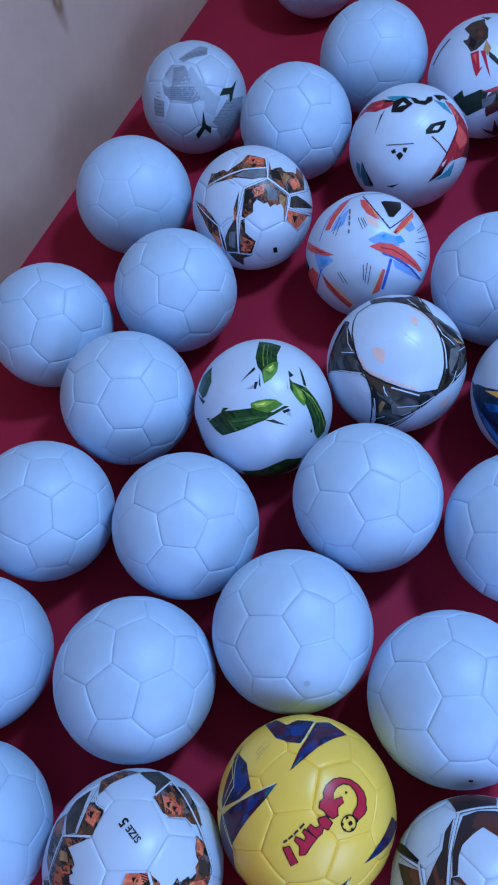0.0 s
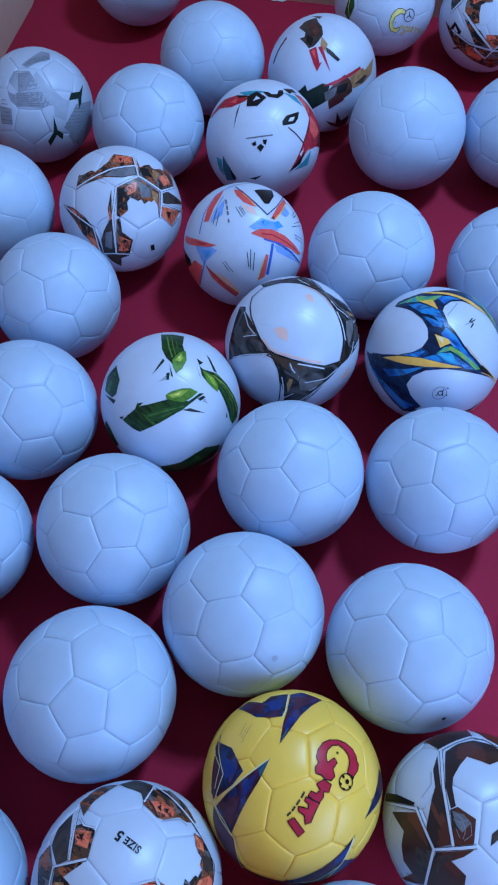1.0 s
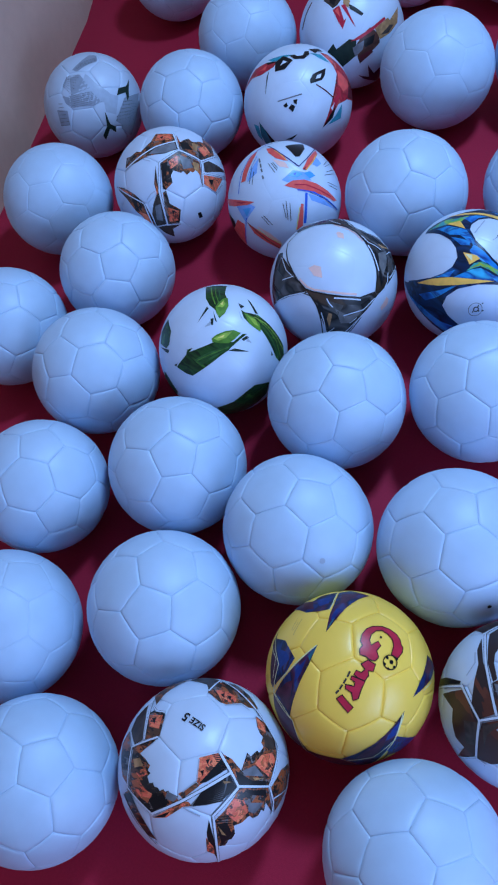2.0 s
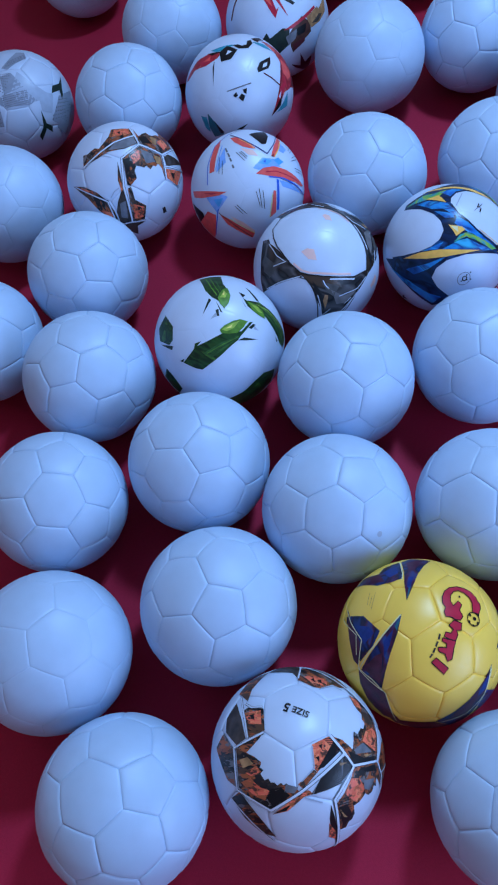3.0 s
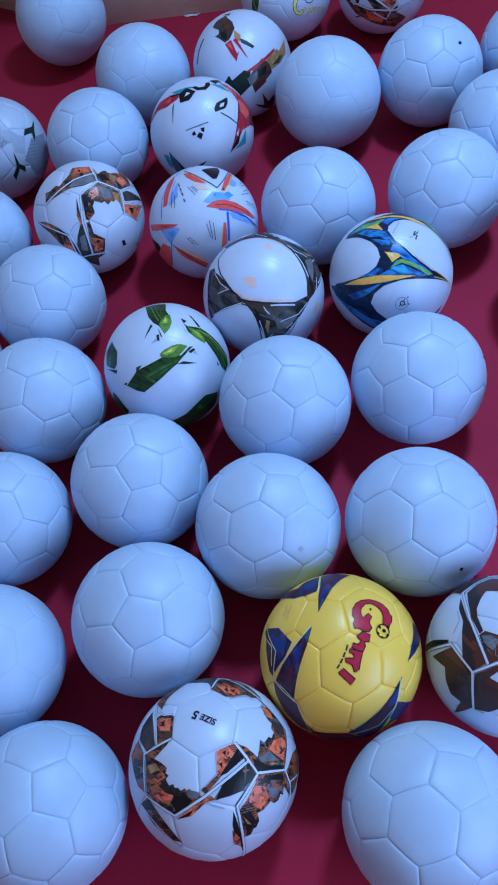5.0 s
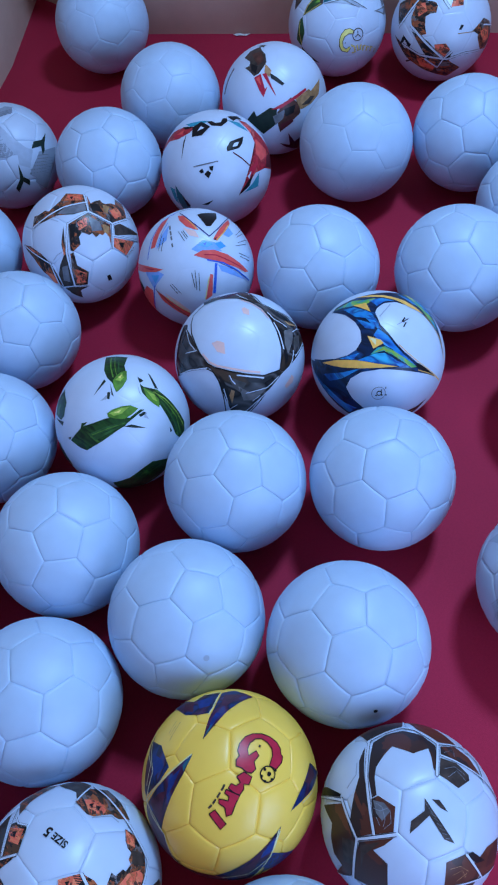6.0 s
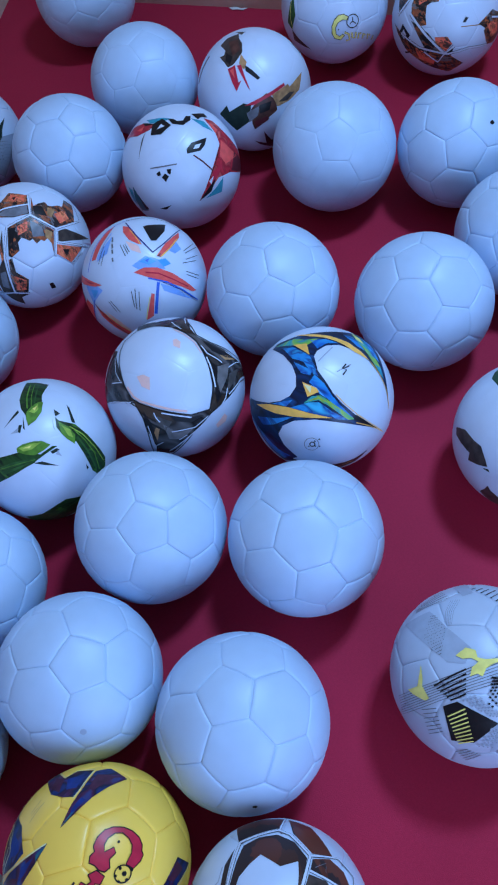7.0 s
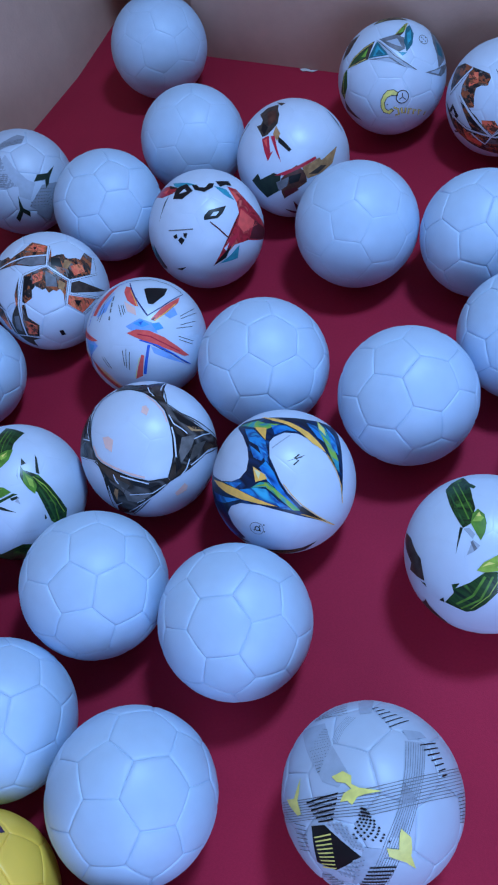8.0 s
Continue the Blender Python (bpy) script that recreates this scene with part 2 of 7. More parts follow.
def collage(name, colours, scale, stretch, rough=0.33):
    """A print of small torn scraps of several inks."""
    m = material(name, colours[0], rough, spec=0.28)
    nt = m.node_tree
    co = nt.nodes.new("ShaderNodeTexCoord")
    mp = nt.nodes.new("ShaderNodeMapping")
    mp.inputs["Scale"].default_value = stretch
    mp.inputs["Rotation"].default_value = (0.6, 0.4, 0.9)
    nt.links.new(co.outputs["Object"], mp.inputs["Vector"])
    n = nt.nodes.new("ShaderNodeTexNoise")
    n.inputs["Scale"].default_value, n.inputs["Detail"].default_value = scale * 1.5, 3
    nt.links.new(mp.outputs["Vector"], n.inputs["Vector"])
    v = nt.nodes.new("ShaderNodeTexVoronoi")
    v.inputs["Scale"].default_value = scale
    add = nt.nodes.new("ShaderNodeVectorMath")
    add.operation = "MULTIPLY_ADD"
    add.inputs[1].default_value = (0.02, 0.02, 0.02)
    nt.links.new(n.outputs["Color"], add.inputs[0])
    nt.links.new(mp.outputs["Vector"], add.inputs[2])
    nt.links.new(add.outputs["Vector"], v.inputs["Vector"])
    sep = nt.nodes.new("ShaderNodeSeparateColor")
    nt.links.new(v.outputs["Color"], sep.inputs["Color"])
    ramp = nt.nodes.new("ShaderNodeValToRGB")
    ramp.color_ramp.interpolation = "CONSTANT"
    e = ramp.color_ramp.elements
    while len(e) < len(colours):
        e.new(0.5)
    for i, c in enumerate(colours):
        e[i].position, e[i].color = i / len(colours), (*c, 1)
    nt.links.new(sep.outputs["Red"], ramp.inputs["Fac"])
    nt.links.new(ramp.outputs["Color"], m.node_tree.nodes["Principled BSDF"].inputs["Base Color"])
    return m


def marbled(name, colours, scale, stretch, rough=0.3, detail=2.0):
    """A print whose inks run into one another in streaks."""
    m = material(name, colours[0], rough, spec=0.28)
    nt = m.node_tree
    co = nt.nodes.new("ShaderNodeTexCoord")
    mp = nt.nodes.new("ShaderNodeMapping")
    mp.inputs["Scale"].default_value = stretch
    mp.inputs["Rotation"].default_value = (0.5, 0.8, 0.3)
    nt.links.new(co.outputs["Object"], mp.inputs["Vector"])
    n = nt.nodes.new("ShaderNodeTexNoise")
    n.inputs["Scale"].default_value, n.inputs["Detail"].default_value, n.inputs["Distortion"].default_value = scale, detail, 0.8
    nt.links.new(mp.outputs["Vector"], n.inputs["Vector"])
    ramp = nt.nodes.new("ShaderNodeValToRGB")
    e = ramp.color_ramp.elements
    while len(e) < len(colours):
        e.new(0.5)
    for i, c in enumerate(colours):
        e[i].position, e[i].color = 0.30 + 0.40 * i / (len(colours) - 1), (*c, 1)
    nt.links.new(n.outputs["Fac"], ramp.inputs["Fac"])
    nt.links.new(ramp.outputs["Color"], nt.nodes["Principled BSDF"].inputs["Base Color"])
    return m


# ---- the footballs: plan, radius, turn ----
bl = football(0.462, 0.544, 0.1106, (20.0, 35.0, 50.0), GLOSSY, "white football with blue, green and amber swirls", "printed footballs", 0.12)
c = football(0.419, 1.110, 0.1100, (-77.3, -5.6, 93.4), GLOSSY, "white football with red flames and black marks", "printed footballs", 0.12)
d = football(0.614, 1.240, 0.1109, (44.5, 79.3, 98.2), GLOSSY, "white football with brown and red jagged shards", "printed footballs", 0.12)
e1 = football(0.277, 0.887, 0.1070, (20.0, 35.0, 50.0), GLOSSY, "white football with red and blue feather prints, black triangle", "printed footballs", 0.12)
f1 = football(0.035, 0.635, 0.1099, (20.0, 35.0, 50.0), GLOSSY, "white football with dark green leaf-shaped stripes", "printed footballs", 0.12)
f2 = football(0.716, 0.362, 0.1108, (20.0, 35.0, 50.0), GLOSSY, "white football with green leaf stripes on open red cloth", "printed footballs", 0.12)
g0 = football(0.055, 1.381, 0.1062, (-46.2, 43.8, 43.7), GREY, "pale grey football with facets, dots and dark birds", "printed footballs")
h0 = football(0.259, 0.657, 0.1105, (20.0, 35.0, 50.0), GLOSSY, "white football with brown and silver bands round oval panels", "printed footballs", 0.12)
j = football(0.145, -0.079, 0.1082, (53.7, 76.9, -131.8), GLOSSY, "white football with brown patches edged by white lines", "printed footballs")
k = football(0.487, 0.086, 0.1126, (134.2, 52.0, 161.1), GREY, "pale grey football with yellow birds and black pentagon", "printed footballs")
l0 = football(0.855, 1.404, 0.1101, (93.3, 36.6, 73.7), GLOSSY, "white football with green and yellow stars near the wall", "printed footballs", 0.45)
m = football(0.926, 0.501, 0.1100, (20.0, 35.0, 50.0), GLOSSY, "white football with red and blue feather prints, half hidden", "printed footballs", 0.12)
n = football(1.081, 0.587, 0.1100, (20.0, 35.0, 50.0), GLOSSY, "white football with green leaf stripes behind plain balls", "printed footballs", 0.12)
o1 = football(0.106, 1.051, 0.1101, (-91.0, 26.0, 103.4), GLOSSY, "white football with orange and brown patches among white balls", "printed footballs")
o2 = football(-0.262, 0.038, 0.1121, (111.0, 44.4, -18.0), GLOSSY, "white football with orange and brown patches, size mark on top", "printed footballs")
o3 = football(1.040, 1.264, 0.1087, (20.0, 35.0, 50.0), GLOSSY, "white football with orange and brown patches near the wall", "printed footballs", 0.45)
w1 = football(-0.103, 1.153, 0.1085, (72.4, 63.9, 113.2), WHITE, "plain white football with embossed panels on red cloth", "plain white footballs", 0.45)
w10 = football(0.152, 0.445, 0.1107, (136.1, 57.7, 158.0), WHITE, "plain white football with embossed panels on red cloth", "plain white footballs")
w11 = football(0.353, 0.343, 0.1106, (53.3, 55.9, 110.3), WHITE, "plain white football with embossed panels on red cloth", "plain white footballs")
w12 = football(-0.002, 0.278, 0.1117, (-172.2, 41.9, 134.6), WHITE, "plain white football with embossed panels on red cloth", "plain white footballs")
w13 = football(-0.228, 0.264, 0.1115, (-166.8, 38.9, 53.2), WHITE, "plain white football with embossed panels on red cloth", "plain white footballs")
w14 = football(-0.454, 0.352, 0.1125, (132.1, 12.6, 133.0), WHITE, "plain white football with embossed panels on red cloth", "plain white footballs", 0.45)
w15 = football(0.183, 0.143, 0.1123, (-15.6, 62.4, 30.5), WHITE, "plain white football with embossed panels on red cloth", "plain white footballs")
w16 = football(-0.475, 0.127, 0.1104, (120.9, 69.4, -116.1), WHITE, "plain white football with embossed panels on red cloth", "plain white footballs")
w17 = football(0.691, 1.025, 0.1129, (-19.9, 19.0, 86.7), WHITE, "plain white football with embossed panels on red cloth", "plain white footballs", 0.45)
w18 = football(0.897, 0.933, 0.1108, (17.3, 67.4, 74.6), WHITE, "plain white football with embossed panels on red cloth", "plain white footballs")
w19 = football(0.683, 0.643, 0.1113, (169.9, 49.1, 12.5), WHITE, "plain white football with embossed panels on red cloth", "plain white footballs")
w2 = football(0.234, 1.243, 0.1087, (61.3, 74.7, 48.2), WHITE, "plain white football with embossed panels on red cloth", "plain white footballs")
w20 = football(0.392, 1.716, 0.1101, (-5.9, 26.1, 68.8), WHITE, "plain white football with embossed panels on red cloth", "plain white footballs", 0.45)
w21 = football(-0.070, -0.170, 0.1113, (42.2, 71.4, 86.7), WHITE, "plain white football with embossed panels on red cloth", "plain white footballs")
w22 = football(0.893, 0.708, 0.1077, (-163.9, 46.1, 26.3), WHITE, "plain white football with embossed panels on red cloth", "plain white footballs")
w23 = football(1.109, 0.845, 0.1101, (20.0, 35.0, 50.0), WHITE, "plain white football with embossed panels on red cloth", "plain white footballs")
w3 = football(0.427, 1.373, 0.1082, (29.5, 45.2, 74.3), WHITE, "plain white football with embossed panels on red cloth", "plain white footballs", 0.45)
w4 = football(0.470, 0.770, 0.1111, (101.1, 48.0, 119.6), WHITE, "plain white football with embossed panels on red cloth", "plain white footballs")
w5 = football(-0.063, 0.909, 0.1074, (-134.2, 33.9, 57.7), WHITE, "plain white football with embossed panels on red cloth", "plain white footballs")
w6 = football(-0.289, 0.898, 0.1081, (179.1, 40.3, 131.6), WHITE, "plain white football with embossed panels on red cloth", "plain white footballs")
w7 = football(-0.176, 0.713, 0.1098, (-119.8, 35.7, 115.0), WHITE, "plain white football with embossed panels on red cloth", "plain white footballs")
w8 = football(-0.333, 0.549, 0.1085, (40.1, 54.7, 125.5), WHITE, "plain white football with embossed panels on red cloth", "plain white footballs")
w9 = football(-0.121, 0.469, 0.1102, (44.7, 67.2, 3.4), WHITE, "plain white football with embossed panels on red cloth", "plain white footballs")
y = football(-0.037, 0.055, 0.1121, (-171.7, 72.4, 127.4), YELLOW, "yellow football with navy star prints and red emblem", "printed footballs")


# ---- the artwork of the printed balls ----
NAVY = ink("navy_ink", (0.018, 0.025, 0.16))
BLUE = ink("blue_ink", (0.02, 0.12, 0.62))
SKY = ink("sky_ink", (0.07, 0.36, 0.78))
TEAL = ink("teal_ink", (0.015, 0.13, 0.18))
MAROON = ink("maroon_ink", (0.10, 0.018, 0.025))
RED = ink("red_ink", (0.50, 0.02, 0.05))
CORAL = ink("coral_ink", (0.80, 0.10, 0.09))
PINK = ink("peach_ink", (0.85, 0.55, 0.50), mottle=0.05)
AMBER = ink("amber_ink", (0.95, 0.52, 0.11))
LEMON = ink("lemon_ink", (0.85, 0.76, 0.20))
LIME = ink("lime_ink", (0.17, 0.36, 0.05), mottle=0.3)
GREEN = ink("green_ink", (0.03, 0.10, 0.03), mottle=0.4)
PINE = ink("pine_ink", (0.012, 0.025, 0.018), mottle=0.3)
BROWN = ink("brown_ink", (0.085, 0.032, 0.024), mottle=0.45)
UMBER = ink("umber_ink", (0.055, 0.040, 0.035), mottle=0.45)
SLATE = ink("slate_ink", (0.16, 0.17, 0.20), mottle=0.3)
SILVER = ink("silver_ink", (0.36, 0.42, 0.52), mottle=0.08)
SHADE = ink("pale_grey_ink", (0.37, 0.44, 0.56), mottle=0.06)
BLACK = ink("black_ink", (0.008, 0.008, 0.010))
BRONZE = ink("bronze_ink", (0.40, 0.22, 0.10), mottle=0.4)
PAPER = ink("white_ink", (0.60, 0.68, 0.82), mottle=0.02)
CREAM = ink("cream_ink", (0.80, 0.75, 0.42), mottle=0.04)
MOSS = ink("moss_ink", (0.10, 0.24, 0.03), mottle=0.35)
SPROUT = ink("sprout_ink", (0.32, 0.48, 0.07), mottle=0.3)
SCRAPS = collage("scrap_print", [(0.012, 0.011, 0.012), (0.42, 0.11, 0.04), (0.05, 0.035, 0.03), (0.16, 0.15, 0.16), (0.30, 0.08, 0.035), (0.02, 0.018, 0.02), (0.10, 0.05, 0.03)], 150, (1, 0.3, 1))
EMBERS = collage("ember_print", [(0.90, 0.17, 0.10), (0.75, 0.13, 0.07), (0.10, 0.04, 0.03), (0.90, 0.24, 0.12), (0.45, 0.12, 0.05)], 170, (1, 0.35, 1))
FOIL = marbled("foil_print", [(0.006, 0.006, 0.007), (0.045, 0.040, 0.038), (0.012, 0.010, 0.010), (0.11, 0.105, 0.11), (0.02, 0.016, 0.015), (0.07, 0.045, 0.032)], 26, (1, 0.3, 1), 0.25, 0.3)
RUST = collage("rust_print", [(0.10, 0.030, 0.020), (0.060, 0.026, 0.020), (0.13, 0.040, 0.026), (0.035, 0.022, 0.022)], 45, (1, 0.25, 1))
AZURE = marbled("azure_print", [(0.004, 0.02, 0.09), (0.01, 0.14, 0.52), (0.02, 0.28, 0.66), (0.01, 0.06, 0.25), (0.05, 0.45, 0.72)], 40, (1, 0.3, 1))
MIDNIGHT = marbled("midnight_print", [(0.004, 0.008, 0.02), (0.006, 0.03, 0.10), (0.004, 0.01, 0.03), (0.008, 0.07, 0.22)], 35, (1, 0.35, 1))
FLAME = marbled("flame_print", [(0.12, 0.006, 0.012), (0.55, 0.03, 0.05), (0.30, 0.012, 0.025), (0.75, 0.16, 0.14)], 55, (1, 0.3, 1))
LEAF = marbled("leaf_print", [(0.006, 0.014, 0.008), (0.02, 0.075, 0.018), (0.008, 0.02, 0.01), (0.06, 0.17, 0.03)], 70, (1, 0.25, 1))
STARRY = marbled("star_print", [(0.006, 0.008, 0.03), (0.012, 0.03, 0.14), (0.006, 0.007, 0.025), (0.07, 0.015, 0.05), (0.02, 0.07, 0.24)], 46, (1, 0.4, 1))
ASH = ink("ash_ink", (0.26, 0.30, 0.38), mottle=0.08)
INDIGO = ink("indigo_ink", (0.010, 0.035, 0.20), mottle=0.3)
PLUM = ink("plum_ink", (0.075, 0.014, 0.035), mottle=0.35)
CYAN = ink("cyan_ink", (0.03, 0.30, 0.42), mottle=0.25)
TINT = ink("pale_blue_ink", (0.20, 0.40, 0.84), mottle=0.12)
GRAPHITE = ink("graphite_ink", (0.14, 0.135, 0.14), mottle=0.35)
CHARCOAL = ink("charcoal_ink", (0.065, 0.060, 0.058), mottle=0.4)
AURORA = marbled("green_blue_print", [(0.02, 0.20, 0.42), (0.10, 0.40, 0.12), (0.30, 0.50, 0.05), (0.02, 0.30, 0.40), (0.05, 0.42, 0.30)], 40, (1, 0.35, 1))
GLINT = marbled("bright_blue_print", [(0.01, 0.10, 0.45), (0.03, 0.34, 0.75), (0.008, 0.06, 0.30), (0.06, 0.48, 0.80)], 60, (1, 0.25, 1))

ch = chart(y, -104.1, -54.9, 112.6)
print_on(ch, STARRY, 0, "printed_star", (-0.988, 1.089), (-0.833, 1.210), (-0.560, 1.072), (-0.438, 1.217), (-0.185, 1.252), (-0.202, 0.955), (-0.246, 0.820), (-0.385, 0.800), (-0.591, 0.818))
print_on(ch, PLUM, 1, "printed_facet", (-0.727, 1.088), (-0.540, 1.043), (-0.478, 0.850), (-0.649, 0.893))
print_on(ch, INDIGO, 1, "printed_facet", (-0.486, 1.062), (-0.269, 1.140), (-0.273, 0.940), (-0.401, 0.896))
line_on(ch, CREAM, 2, "printed_line", 0.012, (-0.936, 1.043), (-0.817, 1.221), (-0.534, 1.072), (-0.438, 1.217), (-0.178, 1.273))
print_on(ch, STARRY, 0, "printed_star", (-0.152, 1.243), (0.028, 1.344), (0.313, 1.192), (0.109, 1.006), (-0.032, 0.842), (-0.143, 0.671), (-0.270, 0.476), (-0.239, 0.741), (-0.198, 0.909))
print_on(ch, PLUM, 1, "printed_facet", (-0.105, 1.180), (0.184, 1.197), (0.038, 1.047), (-0.055, 0.924), (-0.117, 0.948))
print_on(ch, INDIGO, 1, "printed_facet", (-0.220, 0.674), (-0.159, 0.825), (-0.097, 0.805), (-0.203, 0.613))
print_on(ch, TEAL, 1, "printed_facet", (-0.267, 0.497), (-0.205, 0.643), (-0.166, 0.672), (-0.234, 0.542))
line_on(ch, CREAM, 2, "printed_line", 0.014, (-0.175, 1.249), (-0.220, 0.898), (-0.254, 0.795))
print_on(ch, STARRY, 0, "printed_star", (-1.167, 0.524), (-0.848, 0.420), (-0.726, 0.269), (-0.652, 0.177), (-0.773, 0.018), (-1.004, -0.162), (-1.053, -0.069), (-0.998, 0.194), (-1.179, 0.420))
print_on(ch, INDIGO, 1, "printed_facet", (-0.968, 0.320), (-0.796, 0.261), (-0.731, 0.167), (-0.889, 0.055), (-0.947, 0.176))
line_on(ch, CREAM, 2, "printed_line", 0.012, (-1.279, 0.542), (-1.196, 0.407), (-0.998, 0.194), (-1.048, -0.069))
print_on(ch, STARRY, 0, "printed_star", (-0.361, 0.327), (-0.451, 0.116), (-0.583, -0.118), (-0.667, -0.294), (-0.771, -0.539), (-1.019, -0.275), (-0.845, -0.085), (-0.617, 0.116))
print_on(ch, PLUM, 1, "printed_facet", (-0.965, -0.254), (-0.772, -0.111), (-0.666, -0.076), (-0.722, -0.301), (-0.781, -0.464))
print_on(ch, INDIGO, 1, "printed_facet", (-0.629, 0.044), (-0.486, 0.174), (-0.561, -0.001), (-0.658, -0.135))
print_on(ch, TEAL, 1, "printed_facet", (-0.372, 0.308), (-0.468, 0.198), (-0.452, 0.139))
line_on(ch, CREAM, 2, "printed_line", 0.014, (-0.373, 0.320), (-0.618, 0.128), (-0.845, -0.060), (-1.057, -0.267), (-0.926, -0.415), (-0.759, -0.565))
print_on(ch, MAROON, 0, "printed_band", (-0.759, -0.565), (-0.764, -0.779), (-0.618, -1.118), (-0.121, -1.118), (0.300, -1.440), (-0.165, -1.295), (-0.706, -1.290), (-0.886, -0.794))
print_on(ch, STARRY, 0, "printed_star", (1.143, 0.326), (1.455, 0.216), (1.161, -0.023), (0.944, -0.141), (0.777, -0.235), (0.879, -0.076), (0.968, 0.054))
print_on(ch, PLUM, 1, "printed_facet", (1.137, 0.279), (1.265, 0.175), (1.099, 0.046), (1.010, 0.082))
line_on(ch, CREAM, 2, "printed_line", 0.012, (1.452, 0.232), (1.168, -0.052), (0.967, -0.155))
print_on(ch, STARRY, 0, "printed_star", (0.664, -0.391), (0.631, -0.575), (0.556, -0.816), (0.469, -1.112), (0.304, -1.440), (-0.107, -1.114), (0.100, -0.970), (0.325, -0.795), (0.515, -0.588))
print_on(ch, PLUM, 1, "printed_facet", (0.130, -1.016), (0.331, -0.848), (0.473, -0.685), (0.376, -1.050), (0.241, -1.258))
print_on(ch, INDIGO, 1, "printed_facet", (0.520, -0.617), (0.632, -0.492), (0.578, -0.702), (0.460, -0.779))
line_on(ch, CREAM, 2, "printed_line", 0.014, (0.656, -0.442), (0.580, -0.786), (0.460, -1.078), (0.338, -1.420))
print_on(ch, STARRY, 0, "printed_star", (0.587, -0.746), (1.018, -0.901), (1.059, -1.020), (0.886, -1.174), (0.571, -1.112), (0.506, -1.299), (0.553, -0.935))
ch = chart(y, -128.6, -61.9, 146.3)
print_on(ch, RED, 2, "printed_crescent", (0.749, 0.603), (0.747, 0.534), (0.702, 0.444), (0.612, 0.462), (0.620, 0.580), (0.590, 0.653), (0.525, 0.699), (0.442, 0.721), (0.373, 0.690), (0.329, 0.620), (0.326, 0.550), (0.359, 0.492), (0.425, 0.566), (0.468, 0.525), (0.436, 0.448), (0.476, 0.381), (0.444, 0.329), (0.385, 0.325), (0.330, 0.349), (0.267, 0.349), (0.247, 0.407), (0.266, 0.459), (0.230, 0.502), (0.224, 0.582), (0.257, 0.674), (0.319, 0.733), (0.423, 0.777), (0.528, 0.781), (0.631, 0.749), (0.697, 0.688), (0.718, 0.629))
line_on(ch, BLACK, 3, "printed_outline", 0.011, (0.749, 0.603), (0.747, 0.534), (0.702, 0.444), (0.612, 0.462), (0.620, 0.580), (0.590, 0.653), (0.525, 0.699), (0.442, 0.721), (0.373, 0.690), (0.329, 0.620), (0.326, 0.550), (0.359, 0.492), (0.425, 0.566), (0.468, 0.525), (0.436, 0.448), (0.476, 0.381), (0.444, 0.329), (0.385, 0.325), (0.330, 0.349), (0.267, 0.349), (0.247, 0.407), (0.266, 0.459), (0.230, 0.502), (0.224, 0.582), (0.257, 0.674), (0.319, 0.733), (0.423, 0.777), (0.528, 0.781), (0.631, 0.749), (0.697, 0.688), (0.718, 0.629), (0.749, 0.603))
print_on(ch, RED, 2, "printed_mark", (0.304, 0.255), (0.365, 0.319), (0.459, 0.295), (0.451, 0.213), (0.398, 0.206), (0.412, 0.156), (0.386, 0.091), (0.315, 0.099), (0.255, 0.125), (0.271, 0.175), (0.328, 0.167), (0.359, 0.210))
line_on(ch, BLACK, 3, "printed_outline", 0.011, (0.304, 0.255), (0.365, 0.319), (0.459, 0.295), (0.451, 0.213), (0.398, 0.206), (0.412, 0.156), (0.386, 0.091), (0.315, 0.099), (0.255, 0.125), (0.271, 0.175), (0.328, 0.167), (0.359, 0.210), (0.304, 0.255))
print_on(ch, RED, 2, "printed_mark", (0.238, 0.107), (0.391, 0.087), (0.371, 0.005), (0.359, -0.111), (0.309, -0.146), (0.275, -0.066), (0.204, -0.043), (0.194, -0.002), (0.242, 0.005), (0.288, 0.005), (0.287, 0.050), (0.234, 0.067))
line_on(ch, BLACK, 3, "printed_outline", 0.011, (0.238, 0.107), (0.391, 0.087), (0.371, 0.005), (0.359, -0.111), (0.309, -0.146), (0.275, -0.066), (0.204, -0.043), (0.194, -0.002), (0.242, 0.005), (0.288, 0.005), (0.287, 0.050), (0.234, 0.067), (0.238, 0.107))
print_on(ch, RED, 2, "printed_mark", (0.132, -0.171), (0.182, -0.114), (0.325, -0.219), (0.281, -0.291))
line_on(ch, BLACK, 3, "printed_outline", 0.011, (0.132, -0.171), (0.182, -0.114), (0.325, -0.219), (0.281, -0.291), (0.132, -0.171))
ring_on(ch, BLACK, 3, "printed_ring", 0.620, 0.369, 0.084, 0.013)
ring_on(ch, BLACK, 3, "printed_dot", 0.633, 0.375, 0.024, 0.000)
ring_on(ch, BLACK, 3, "printed_dot", 0.573, 0.409, 0.016, 0.000)
ring_on(ch, BLACK, 3, "printed_dot", 0.693, 0.432, 0.016, 0.000)
ring_on(ch, BLACK, 3, "printed_dot", 0.557, 0.329, 0.016, 0.000)
ring_on(ch, BLACK, 3, "printed_dot", 0.680, 0.328, 0.016, 0.000)
ring_on(ch, BLACK, 3, "printed_dot", 0.608, 0.290, 0.014, 0.000)
ring_on(ch, BLACK, 3, "printed_dot", 0.446, 0.628, 0.014, 0.000)
line_on(ch, UMBER, 1, "printed_bar", 0.020, (0.210, 0.147), (0.196, 0.082))
line_on(ch, UMBER, 1, "printed_bar", 0.020, (0.189, 0.062), (0.171, 0.005))
line_on(ch, UMBER, 1, "printed_bar", 0.020, (0.164, -0.012), (0.145, -0.065))
